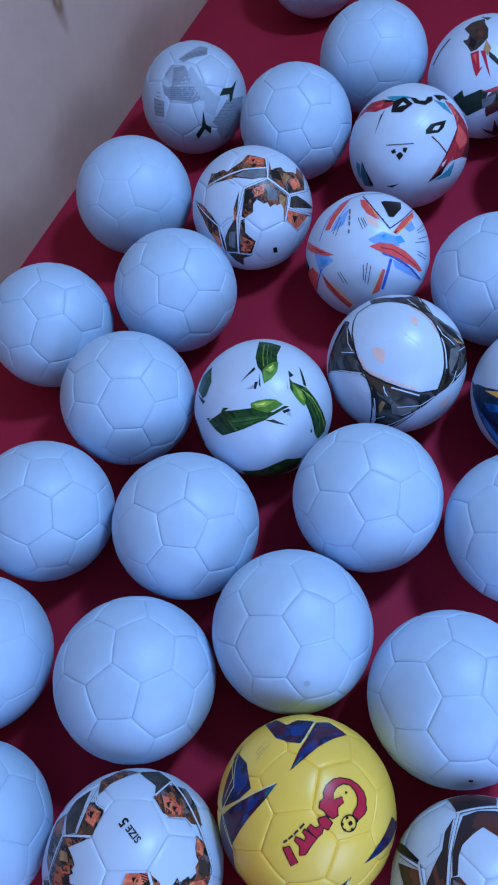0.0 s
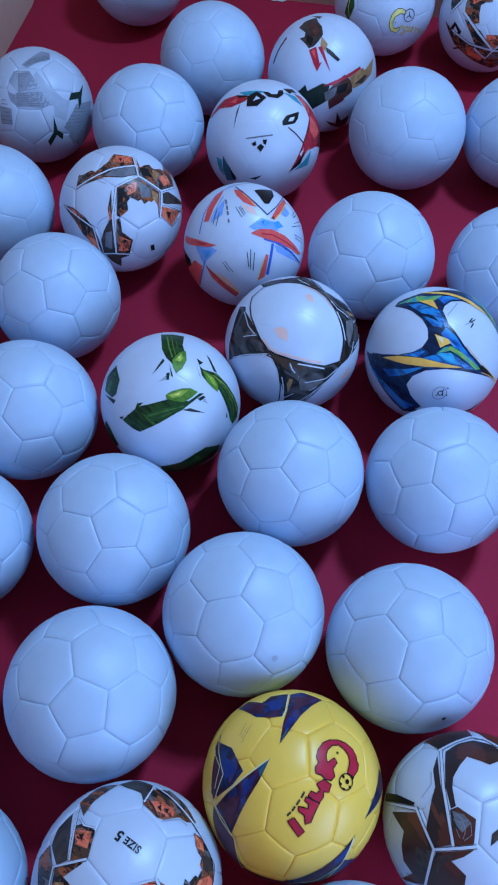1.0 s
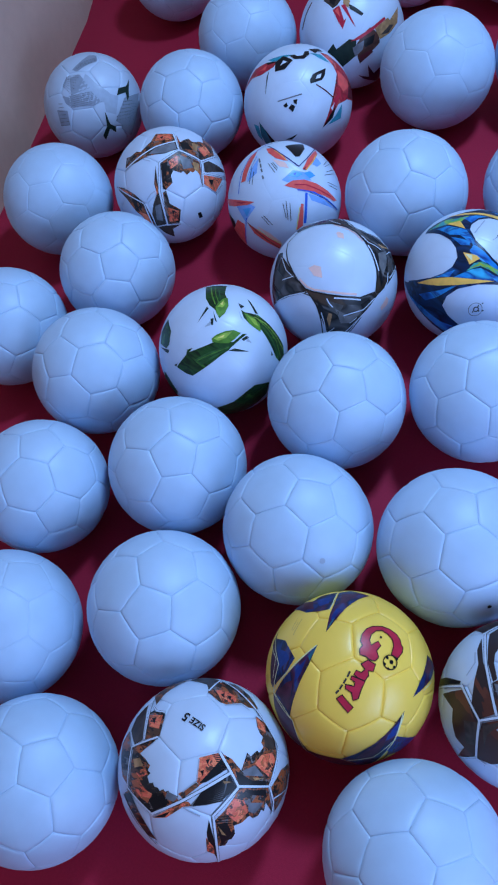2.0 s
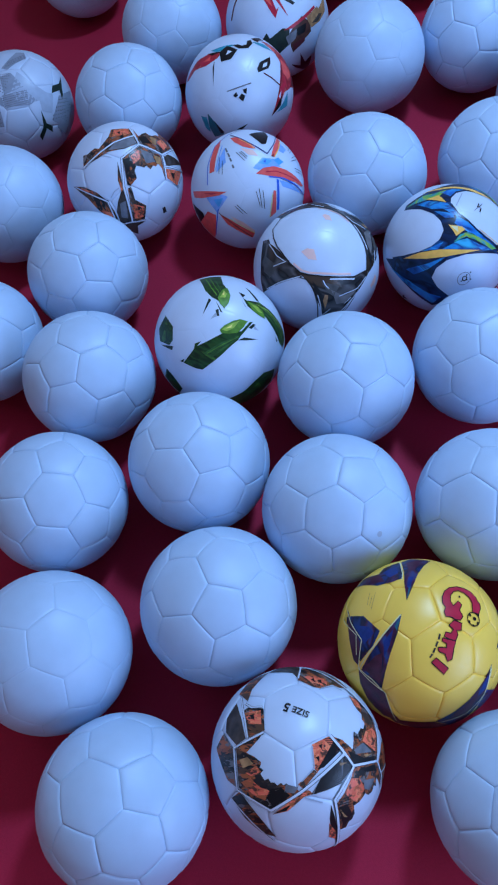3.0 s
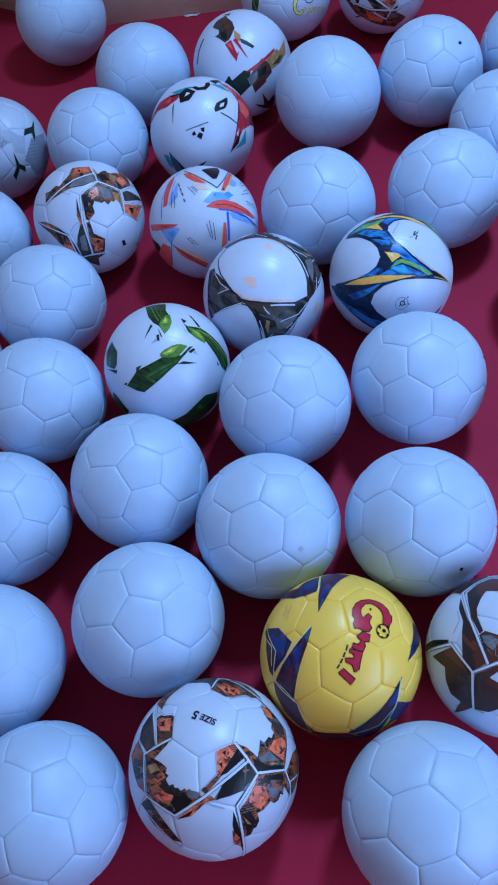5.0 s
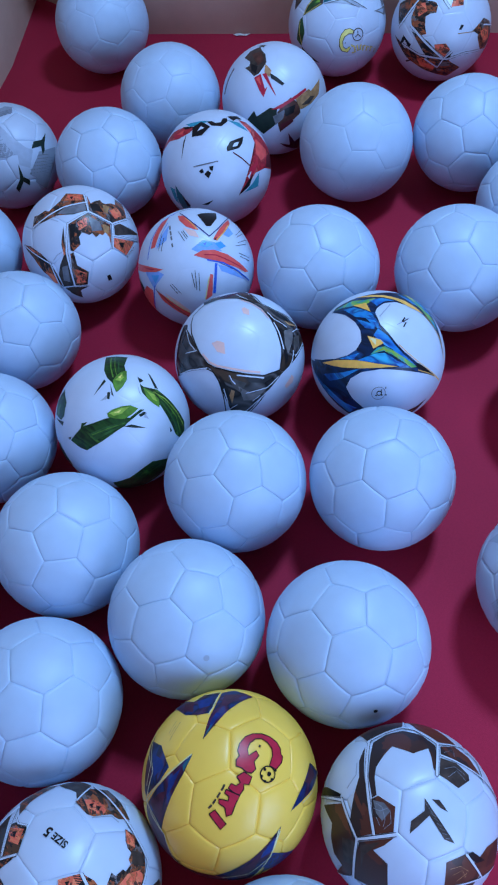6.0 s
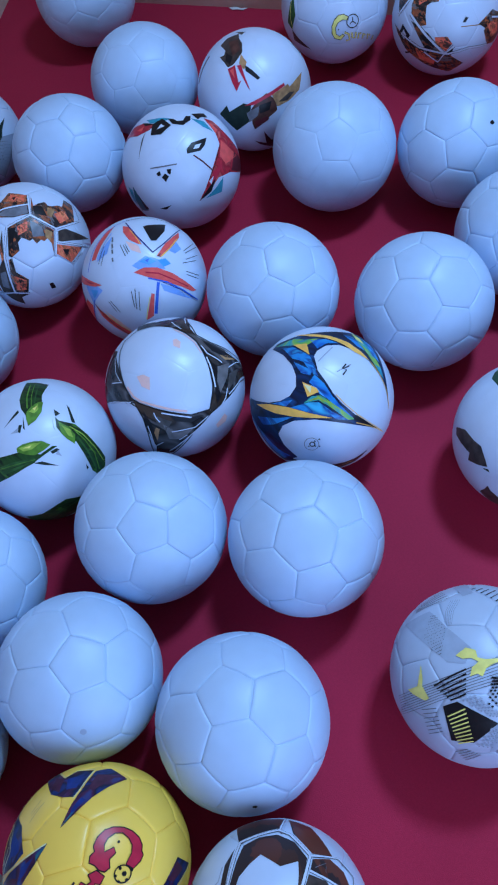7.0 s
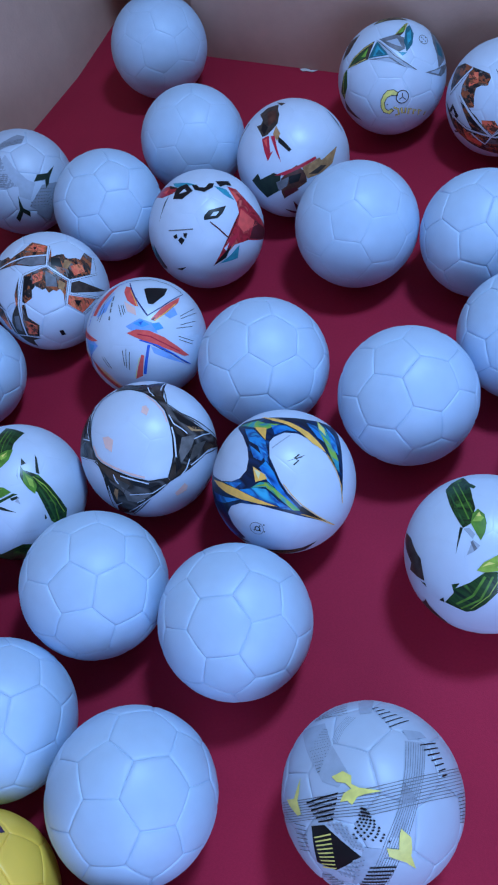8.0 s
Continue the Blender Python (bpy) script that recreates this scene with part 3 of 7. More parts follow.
line_on(ch, UMBER, 1, "printed_bar", 0.020, (0.138, -0.078), (0.113, -0.122))
line_on(ch, BRONZE, 1, "printed_bar", 0.006, (-0.700, 0.595), (-0.694, 0.421))
line_on(ch, BRONZE, 1, "printed_bar", 0.006, (-0.648, 0.538), (-0.657, 0.411))
line_on(ch, BRONZE, 1, "printed_bar", 0.006, (-0.611, 0.599), (-0.619, 0.358))

ch = chart(o2, -99.8, 4.5, 32.1)
print_on(ch, SCRAPS, 0, "printed_patch", (-0.551, 0.321), (-0.734, 0.286), (-0.915, 0.224), (-0.936, -0.011), (-0.967, -0.221), (-0.829, -0.362), (-0.621, -0.511), (-0.268, -0.342), (-0.309, -0.282), (-0.367, -0.278), (-0.384, -0.241), (-0.423, -0.254), (-0.444, -0.227), (-0.489, -0.248), (-0.516, -0.213), (-0.558, -0.208), (-0.572, -0.165), (-0.623, -0.176), (-0.654, -0.103), (-0.612, -0.067), (-0.650, -0.037), (-0.622, 0.014), (-0.690, 0.085), (-0.783, 0.150), (-0.588, 0.274))
print_on(ch, EMBERS, 1, "printed_facet", (-0.918, -0.164), (-0.779, -0.131), (-0.728, -0.201), (-0.680, -0.246), (-0.583, -0.287), (-0.657, -0.396), (-0.804, -0.307))
print_on(ch, EMBERS, 1, "printed_facet", (-0.837, -0.065), (-0.683, -0.010), (-0.642, -0.084), (-0.773, -0.112))
print_on(ch, BLACK, 1, "printed_facet", (-0.638, -0.352), (-0.449, -0.278), (-0.368, -0.370), (-0.572, -0.477))
print_on(ch, SLATE, 1, "printed_facet", (-0.397, -0.248), (-0.273, -0.297), (-0.322, -0.353), (-0.424, -0.327))
print_on(ch, BRONZE, 1, "printed_facet", (-0.891, 0.092), (-0.776, 0.100), (-0.717, 0.014), (-0.860, -0.010))
hatch_on(ch, BLACK, 2, "hatch_pattern", 7, 0.010, [(-0.589, -0.287), (-0.423, -0.276)], [(-0.627, -0.413), (-0.453, -0.400)])
print_on(ch, EMBERS, 0, "printed_patch", (-0.057, 0.088), (0.140, 0.137), (0.193, 0.122), (0.241, -0.008), (0.052, -0.115), (-0.050, -0.183), (-0.086, -0.136))
hatch_on(ch, BLACK, 1, "hatch_pattern", 9, 0.011, [(0.200, 0.089), (-0.039, -0.158)], [(0.237, -0.019), (0.018, -0.147)])
print_on(ch, BLACK, 1, "printed_fleck", (-0.042, -0.040), (-0.001, -0.030), (-0.013, -0.094))
print_on(ch, BLACK, 1, "printed_fleck", (0.013, 0.067), (0.059, 0.078), (0.037, 0.024))
hatch_on(ch, BLACK, 1, "hatch_pattern", 6, 0.010, [(0.082, 0.121), (0.188, 0.111)], [(0.153, 0.013), (0.237, -0.008)])
print_on(ch, SCRAPS, 0, "printed_patch", (-0.273, -0.270), (-0.154, -0.202), (-0.081, -0.153), (-0.048, -0.186), (-0.224, -0.317))
print_on(ch, SLATE, 0, "printed_patch", (0.261, -0.062), (0.359, -0.207), (0.175, -0.350), (0.035, -0.382), (-0.153, -0.395), (-0.037, -0.266))
hatch_on(ch, BLACK, 1, "hatch_pattern", 12, 0.015, [(0.238, -0.084), (-0.037, -0.270)], [(0.210, -0.336), (-0.117, -0.389)])
print_on(ch, BLACK, 1, "printed_facet", (0.266, -0.067), (0.354, -0.206), (0.198, -0.335), (0.241, -0.203))
print_on(ch, BRONZE, 2, "printed_fleck", (0.203, -0.137), (0.300, -0.150), (0.216, -0.170))
print_on(ch, EMBERS, 0, "printed_patch", (-0.261, -0.360), (-0.165, -0.345), (-0.124, -0.390), (-0.225, -0.404), (-0.421, -0.536), (-0.597, -0.566), (-0.370, -0.424))
print_on(ch, BLACK, 1, "printed_fleck", (-0.596, -0.561), (-0.371, -0.461), (-0.434, -0.530))
print_on(ch, SCRAPS, 0, "printed_patch", (0.188, 0.133), (0.297, 0.079), (0.405, -0.035), (0.436, 0.036), (0.479, 0.146), (0.525, 0.111), (0.578, 0.150), (0.610, 0.175), (0.646, 0.153), (0.710, 0.223), (0.681, 0.272), (0.717, 0.341), (0.670, 0.388), (0.642, 0.467), (0.651, 0.604), (0.767, 0.550), (0.917, 0.397), (0.935, 0.230), (0.905, 0.017), (0.782, -0.205), (0.376, -0.185), (0.297, -0.030))
print_on(ch, EMBERS, 1, "printed_facet", (0.670, 0.130), (0.873, 0.171), (0.894, 0.068), (0.787, -0.112), (0.666, -0.037), (0.575, 0.033))
print_on(ch, SLATE, 1, "printed_facet", (0.411, -0.044), (0.575, 0.015), (0.706, -0.104), (0.464, -0.089))
print_on(ch, BLACK, 1, "printed_facet", (0.334, -0.035), (0.549, -0.146), (0.742, -0.154), (0.746, -0.203), (0.389, -0.185))
print_on(ch, EMBERS, 1, "printed_facet", (0.648, 0.587), (0.759, 0.517), (0.772, 0.403), (0.664, 0.437))
print_on(ch, UMBER, 1, "printed_facet", (0.729, 0.369), (0.902, 0.337), (0.898, 0.199), (0.727, 0.225))
print_on(ch, BRONZE, 2, "printed_fleck", (0.547, -0.111), (0.701, -0.128), (0.577, -0.142))
print_on(ch, SCRAPS, 0, "printed_patch", (0.377, -0.218), (0.777, -0.230), (0.913, -0.557), (0.765, -0.408), (0.757, -0.515), (0.708, -0.484), (0.671, -0.555), (0.594, -0.574), (0.542, -0.533), (0.451, -0.606), (0.358, -0.632), (0.385, -0.736), (0.354, -0.814), (0.313, -0.821), (0.282, -0.909), (0.185, -0.909), (0.136, -0.546), (0.228, -0.452), (0.343, -0.296))
print_on(ch, EMBERS, 1, "printed_facet", (0.332, -0.318), (0.451, -0.348), (0.525, -0.478), (0.395, -0.599), (0.282, -0.510), (0.233, -0.453))
print_on(ch, BLACK, 1, "printed_facet", (0.151, -0.598), (0.262, -0.579), (0.348, -0.730), (0.238, -0.887))
print_on(ch, SLATE, 1, "printed_facet", (0.508, -0.377), (0.728, -0.402), (0.615, -0.517), (0.519, -0.478))
print_on(ch, BRONZE, 2, "printed_fleck", (0.164, -0.612), (0.278, -0.751), (0.223, -0.729))
hatch_on(ch, BLACK, 2, "hatch_pattern", 6, 0.010, [(0.158, -0.510), (0.307, -0.506)], [(0.154, -0.652), (0.334, -0.655)])
print_on(ch, BLACK, 1, "printed_facet", (0.444, -0.244), (0.743, -0.252), (0.771, -0.330), (0.558, -0.297))
print_on(ch, SCRAPS, 0, "printed_patch", (0.834, -0.235), (1.026, -0.037), (1.278, 0.051), (1.467, -0.116), (1.164, -0.396), (0.987, -0.578))
print_on(ch, BLACK, 0, "printed_patch", (0.063, -0.544), (0.044, -0.704), (0.077, -0.900), (0.174, -1.099), (0.273, -1.446), (0.163, -0.907), (0.109, -0.706))
print_on(ch, EMBERS, 1, "printed_facet", (0.038, -0.764), (0.131, -0.904), (0.162, -1.064), (0.059, -0.987))
print_on(ch, SCRAPS, 0, "printed_patch", (0.027, 0.902), (0.141, 1.162), (0.471, 1.228), (0.634, 1.001), (0.732, 0.739), (0.557, 0.716), (0.470, 0.767), (0.257, 0.715), (0.176, 0.741), (0.083, 0.843))
print_on(ch, EMBERS, 1, "printed_facet", (0.129, 0.953), (0.280, 0.953), (0.428, 0.854), (0.377, 0.760), (0.204, 0.750))
print_on(ch, BLACK, 2, "printed_fleck", (0.198, 0.873), (0.250, 0.902), (0.231, 0.811))
print_on(ch, BLACK, 2, "printed_fleck", (0.293, 0.859), (0.344, 0.856), (0.307, 0.791))
print_on(ch, UMBER, 0, "printed_patch", (-0.273, 1.309), (0.012, 1.470), (0.222, 1.289), (0.041, 0.924), (0.018, 1.079), (-0.153, 1.193))
print_on(ch, SCRAPS, 0, "printed_patch", (-0.765, 0.675), (-0.678, 0.694), (-0.487, 0.600), (-0.521, 0.339), (-0.746, 0.308), (-0.761, 0.482))
print_on(ch, EMBERS, 1, "printed_facet", (-0.752, 0.637), (-0.521, 0.590), (-0.545, 0.418), (-0.693, 0.465))
print_on(ch, BLACK, 2, "printed_fleck", (-0.678, 0.572), (-0.612, 0.575), (-0.619, 0.488))
print_on(ch, UMBER, 0, "printed_patch", (-1.063, 0.485), (-1.039, 0.696), (-0.850, 0.869), (-0.789, 0.574), (-0.764, 0.310), (-0.903, 0.264))
print_on(ch, SCRAPS, 0, "printed_patch", (-1.138, -0.364), (-0.971, -0.275), (-0.846, -0.474), (-0.707, -0.710), (-0.606, -0.901), (-0.791, -0.856), (-0.991, -0.642))
print_on(ch, SCRAPS, 0, "printed_patch", (-0.809, 1.057), (-0.562, 1.359), (-0.273, 1.309), (-0.423, 1.163), (-0.589, 0.985), (-0.671, 0.788))
print_on(ch, SCRAPS, 0, "printed_patch", (-1.304, 0.341), (-1.101, 0.496), (-0.963, 0.229), (-1.002, -0.224), (-1.137, -0.125))
piped_on(ch, 0.023, (-0.606, -0.514), (-0.224, -0.336), (0.298, -0.052))
piped_on(ch, 0.023, (0.164, 0.144), (0.261, -0.008), (0.376, -0.196), (0.794, -0.219), (0.932, 0.095), (0.981, 0.263), (0.718, 0.652), (0.426, 1.049), (0.252, 1.244))
piped_on(ch, 0.023, (0.377, -0.207), (0.110, -0.496), (0.169, -0.871), (0.268, -1.432))
piped_on(ch, 0.020, (0.794, -0.219), (0.912, -0.433), (0.913, -0.582))
piped_on(ch, 0.020, (-0.536, 0.320), (-0.717, 0.285), (-0.942, 0.240), (-0.969, -0.011), (-0.994, -0.250), (-0.606, -0.514))
piped_on(ch, 0.016, (-0.710, 0.770), (-0.628, 0.668), (-0.492, 0.625))
piped_on(ch, 0.018, (-0.735, 0.307), (-0.740, 0.538), (-0.764, 0.924))
piped_on(ch, 0.018, (-0.997, -0.278), (-1.136, -0.357), (-0.900, -0.671), (-0.642, -0.997))
piped_on(ch, 0.018, (0.041, 0.924), (0.215, 1.227))
piped_on(ch, 0.018, (0.898, -0.375), (1.213, -0.312), (1.312, -0.042))
# shade along bare seams, painted on as pale grey lines
line_on(ch, SHADE, 1, "seam_shade", 0.016, (0.234, 0.700), (0.472, 0.742), (0.565, 0.673))
line_on(ch, SHADE, 1, "seam_shade", 0.016, (-0.220, -0.409), (-0.165, -0.440), (-0.034, -0.499))
line_on(ch, SHADE, 1, "seam_shade", 0.014, (-0.056, 0.077), (-0.077, -0.136), (-0.225, -0.246))
text_on(ch, BLACK, 2, "SIZE", -0.083, 0.452, 145.0, 0.074)
text_on(ch, BLACK, 2, "5", -0.219, 0.541, 145.0, 0.105)

ch = chart(f1, 62.0, -18.7, -69.6)
print_on(ch, LEAF, 0, "printed_leaf", (-0.356, 1.289), (-0.137, 1.290), (0.072, 1.253), (0.030, 0.971), (0.062, 0.828), (0.086, 0.690), (0.025, 0.551), (-0.060, 0.466), (-0.120, 0.603), (-0.150, 0.639), (-0.213, 0.697), (-0.289, 0.848))
line_on(ch, MOSS, 1, "printed_stripe", 0.020, (-0.235, 1.205), (-0.186, 0.904), (-0.126, 0.717))
line_on(ch, GREEN, 1, "printed_stripe", 0.022, (-0.087, 1.211), (-0.065, 0.972), (-0.043, 0.819))
line_on(ch, MOSS, 1, "printed_stripe", 0.012, (-0.162, 1.225), (-0.122, 0.923), (-0.079, 0.766))
print_on(ch, MOSS, 2, "printed_tip", (-0.122, 0.666), (-0.079, 0.746), (-0.003, 0.827), (0.075, 0.850), (0.083, 0.690), (0.025, 0.551), (-0.052, 0.472), (-0.104, 0.552))
print_on(ch, SPROUT, 3, "printed_gleam", (-0.089, 0.665), (0.006, 0.797), (0.035, 0.715), (-0.012, 0.649))
print_on(ch, LEMON, 4, "printed_gleam", (-0.048, 0.715), (0.006, 0.769), (-0.012, 0.692))
print_on(ch, PINE, 0, "printed_spike", (-0.392, 0.408), (-0.259, 0.682), (-0.229, 0.643))
print_on(ch, PINE, 0, "printed_spike", (-0.158, 0.604), (-0.093, 0.407), (-0.125, 0.428))
print_on(ch, PINE, 0, "printed_fleck", (-0.191, 0.461), (-0.145, 0.474), (-0.149, 0.361), (-0.183, 0.367))
print_on(ch, SILVER, 0, "printed_shadow", (-0.284, 0.330), (-0.193, 0.424), (-0.185, 0.362))
print_on(ch, LEAF, 0, "printed_leaf", (0.278, 0.630), (0.336, 0.584), (0.565, 0.561), (0.772, 0.421), (0.981, 0.228), (1.127, 0.066), (1.147, -0.094), (1.011, -0.214), (0.893, -0.132), (0.819, -0.004), (0.721, 0.146), (0.604, 0.306), (0.474, 0.356), (0.384, 0.411), (0.313, 0.483))
line_on(ch, MOSS, 1, "printed_stripe", 0.016, (0.552, 0.475), (0.720, 0.348), (0.894, 0.155), (1.017, -0.122))
line_on(ch, SPROUT, 1, "printed_stripe", 0.014, (0.490, 0.517), (0.691, 0.420), (0.903, 0.238), (1.088, 0.013))
line_on(ch, GREEN, 1, "printed_stripe", 0.030, (0.611, 0.378), (0.783, 0.180), (0.958, -0.103))
print_on(ch, MOSS, 2, "printed_tip", (0.328, 0.566), (0.488, 0.506), (0.578, 0.397), (0.580, 0.274), (0.472, 0.335), (0.384, 0.405))
print_on(ch, SPROUT, 3, "printed_gleam", (0.377, 0.521), (0.501, 0.469), (0.547, 0.363), (0.477, 0.387))
print_on(ch, PINE, 0, "printed_spike", (0.417, 0.864), (0.465, 0.815), (0.574, 0.573), (0.516, 0.585))
print_on(ch, PINE, 0, "printed_fleck", (0.244, 0.750), (0.340, 0.692), (0.279, 0.641))
print_on(ch, PINE, 0, "printed_fleck", (0.769, -0.010), (0.821, -0.082), (0.788, -0.103))
print_on(ch, SILVER, 0, "printed_shadow", (0.240, 0.610), (0.296, 0.451), (0.329, 0.407), (0.268, 0.480))
print_on(ch, LEAF, 0, "printed_leaf", (-0.771, -0.282), (-0.570, -0.075), (-0.552, 0.002), (-0.457, 0.025), (-0.520, -0.037), (-0.381, 0.010), (-0.127, 0.110), (0.144, 0.110), (0.286, 0.231), (0.350, 0.233), (0.256, 0.160), (0.116, 0.037), (0.075, -0.009), (-0.019, -0.071), (-0.214, -0.223), (-0.478, -0.404), (-0.593, -0.376))
print_on(ch, GREEN, 1, "printed_stripe", (-0.430, -0.149), (-0.210, -0.036), (0.076, 0.056), (0.095, 0.029), (-0.087, -0.090), (-0.328, -0.226))
line_on(ch, MOSS, 2, "printed_stripe", 0.008, (-0.385, -0.157), (-0.155, -0.052), (0.084, 0.037))
line_on(ch, LEAF, 2, "printed_stripe", 0.012, (-0.513, -0.233), (-0.239, -0.126), (-0.019, -0.017))
print_on(ch, MOSS, 2, "printed_tip", (-0.169, 0.159), (-0.100, 0.213), (0.036, 0.268), (0.147, 0.284), (0.258, 0.244), (0.172, 0.159), (0.076, 0.091), (-0.046, 0.091), (-0.155, 0.110))
print_on(ch, SPROUT, 3, "printed_gleam", (-0.141, 0.159), (0.009, 0.235), (0.132, 0.261), (0.036, 0.166), (-0.073, 0.126))
print_on(ch, LEMON, 4, "printed_gleam", (-0.086, 0.166), (0.022, 0.218), (-0.005, 0.172))
print_on(ch, PINE, 0, "printed_spike", (0.067, -0.014), (0.171, 0.018), (0.393, -0.029), (0.199, -0.028))
print_on(ch, PINE, 0, "printed_fleck", (0.262, 0.155), (0.344, 0.204), (0.384, 0.183), (0.298, 0.125))
print_on(ch, SILVER, 0, "printed_shadow", (0.358, 0.185), (0.421, 0.097), (0.336, 0.123))
print_on(ch, PINE, 0, "printed_fleck", (-0.832, -0.255), (-0.751, -0.220), (-0.779, -0.280))
print_on(ch, LEAF, 0, "printed_leaf", (-0.115, -1.048), (0.167, -0.888), (0.376, -0.679), (0.514, -0.570), (0.809, -0.569), (0.831, -0.853), (0.626, -1.122), (0.269, -1.467), (0.006, -1.491))
line_on(ch, GREEN, 1, "printed_stripe", 0.020, (0.079, -1.175), (0.372, -0.905), (0.697, -0.641))
print_on(ch, LEAF, 0, "printed_leaf", (-1.081, 0.593), (-0.903, 0.321), (-0.929, 0.093), (-1.010, 0.023), (-1.252, 0.120), (-1.276, 0.386))
print_on(ch, PINE, 0, "printed_fleck", (-1.234, 0.052), (-0.928, -0.004), (-0.962, -0.069))
print_on(ch, LEAF, 0, "printed_leaf", (-1.178, -0.416), (-1.048, -0.547), (-0.904, -0.818), (-1.059, -1.047), (-1.198, -0.881), (-1.342, -0.642))

ch = chart(k, 129.0, -41.4, -141.3)
print_on(ch, SHADE, 0, "printed_facet", (-0.986, 0.894), (-0.553, 0.854), (-0.415, 0.525), (-0.579, 0.226), (-0.740, 0.459))
print_on(ch, SHADE, 0, "printed_facet", (-0.414, 0.519), (-0.228, 0.211), (-0.331, 0.074), (-0.514, 0.129), (-0.573, 0.226))
print_on(ch, SHADE, 0, "printed_facet", (-0.124, 1.237), (0.131, 1.462), (0.052, 0.947), (-0.093, 0.920))
print_on(ch, SHADE, 0, "printed_facet", (0.397, 0.702), (0.634, 0.722), (0.707, 0.651), (0.442, 0.572))
print_on(ch, SHADE, 0, "printed_facet", (0.399, 0.561), (0.659, 0.564), (0.546, 0.179), (0.439, -0.068), (0.276, -0.392), (0.164, -0.388), (0.275, -0.066), (0.354, 0.264))
print_on(ch, SHADE, 0, "printed_facet", (-0.110, -0.493), (0.125, -0.504), (0.045, -0.739), (-0.092, -0.907), (-0.290, -0.956))
print_on(ch, ASH, 1, "printed_facet", (0.323, 0.139), (0.467, -0.046), (0.285, -0.087))
hatch_on(ch, SLATE, 1, "line_pattern", 9, 0.007, [(-1.362, -0.109), (-0.742, -0.042), (-0.338, 0.015), (0.018, 0.072), (0.303, 0.136), (0.697, 0.221), (1.411, 0.393)], [(-1.415, -0.388), (-0.694, -0.245), (-0.352, -0.203), (0.003, -0.170), (0.284, -0.113), (0.598, -0.052), (1.326, 0.040)])
hatch_on(ch, SLATE, 1, "line_pattern", 9, 0.005, [(0.411, 0.551), (0.357, 0.241), (0.254, -0.130), (0.129, -0.388), (-0.011, -0.710), (-0.136, -0.942)], [(0.653, 0.545), (0.555, 0.180), (0.458, -0.090), (0.299, -0.511), (0.201, -0.745), (0.119, -0.942)])
hatch_on(ch, ASH, 1, "line_pattern", 5, 0.004, [(-0.142, 0.869), (-0.277, 0.703), (-0.351, 0.532)], [(-0.246, 0.904), (-0.365, 0.733), (-0.417, 0.559)])
hatch_on(ch, BLACK, 2, "hatch_pattern", 6, 0.017, [(-0.727, -0.080), (-0.518, -0.021), (-0.338, 0.019)], [(-0.587, -0.261), (-0.499, -0.246), (-0.409, -0.223)])
dots_on(ch, SHADE, 3, "dot_pattern", 6, 5, 0.020, (-0.695, -0.098), (-0.365, -0.024), (-0.415, -0.205), (-0.583, -0.233))
print_on(ch, BLACK, 1, "printed_pentagon", (-0.687, -0.313), (-0.518, -0.288), (-0.147, -0.586), (-0.449, -0.792), (-0.709, -0.749))
hatch_on(ch, LEMON, 2, "stripe_pattern", 9, 0.016, [(-0.667, -0.436), (-0.452, -0.374)], [(-0.635, -0.794), (-0.449, -0.766)])
dots_on(ch, BLACK, 2, "dot_pattern", 5, 10, 0.036, (-0.108, -0.118), (-0.058, -0.133), (0.187, -0.430), (-0.216, -0.393))
dots_on(ch, SILVER, 2, "dot_pattern", 4, 7, 0.050, (-0.461, -0.271), (-0.287, -0.257), (-0.092, -0.505), (-0.228, -0.468))
dots_on(ch, ASH, 3, "dot_pattern", 4, 7, 0.026, (-0.450, -0.288), (-0.279, -0.275), (-0.089, -0.524), (-0.218, -0.487))
dots_on(ch, SILVER, 2, "dot_pattern", 4, 5, 0.050, (-0.221, -0.639), (-0.094, -0.591), (-0.208, -0.865), (-0.407, -0.816))
dots_on(ch, ASH, 3, "dot_pattern", 4, 5, 0.026, (-0.213, -0.660), (-0.090, -0.612), (-0.203, -0.890), (-0.398, -0.842))
hatch_on(ch, BLACK, 2, "hatch_pattern", 6, 0.020, [(-0.066, -0.712), (0.070, -0.704), (0.220, -0.703)], [(-0.193, -0.966), (-0.043, -0.962), (0.092, -0.949)])
hatch_on(ch, BLACK, 1, "hatch_pattern", 7, 0.015, [(0.579, 0.527), (0.844, 0.610)], [(0.813, 0.199), (0.907, 0.228)])
hatch_on(ch, BLACK, 1, "hatch_pattern", 6, 0.014, [(0.069, 1.045), (0.152, 1.076)], [(0.242, 0.723), (0.522, 0.879)])
hatch_on(ch, BLACK, 1, "hatch_pattern", 9, 0.010, [(1.072, 0.011), (1.467, 0.047)], [(1.118, -0.323), (1.352, -0.361)])
hatch_on(ch, SLATE, 1, "hatch_pattern", 7, 0.011, [(-0.976, -0.324), (-0.777, -0.328)], [(-0.998, -0.665), (-0.785, -0.619)])
hatch_on(ch, SLATE, 1, "hatch_pattern", 5, 0.010, [(-0.735, 1.077), (-0.524, 1.145), (-0.298, 1.226)], [(-0.767, 0.991), (-0.471, 0.964), (-0.251, 0.975)])
hatch_on(ch, SLATE, 1, "hatch_pattern", 5, 0.012, [(-0.705, -0.940), (-0.540, -0.890)], [(-0.619, -1.127), (-0.399, -0.992)])
dots_on(ch, SLATE, 1, "dot_pattern", 6, 8, 0.016, (-0.558, 0.757), (-0.486, 0.722), (-0.414, 0.511), (-0.700, 0.481))
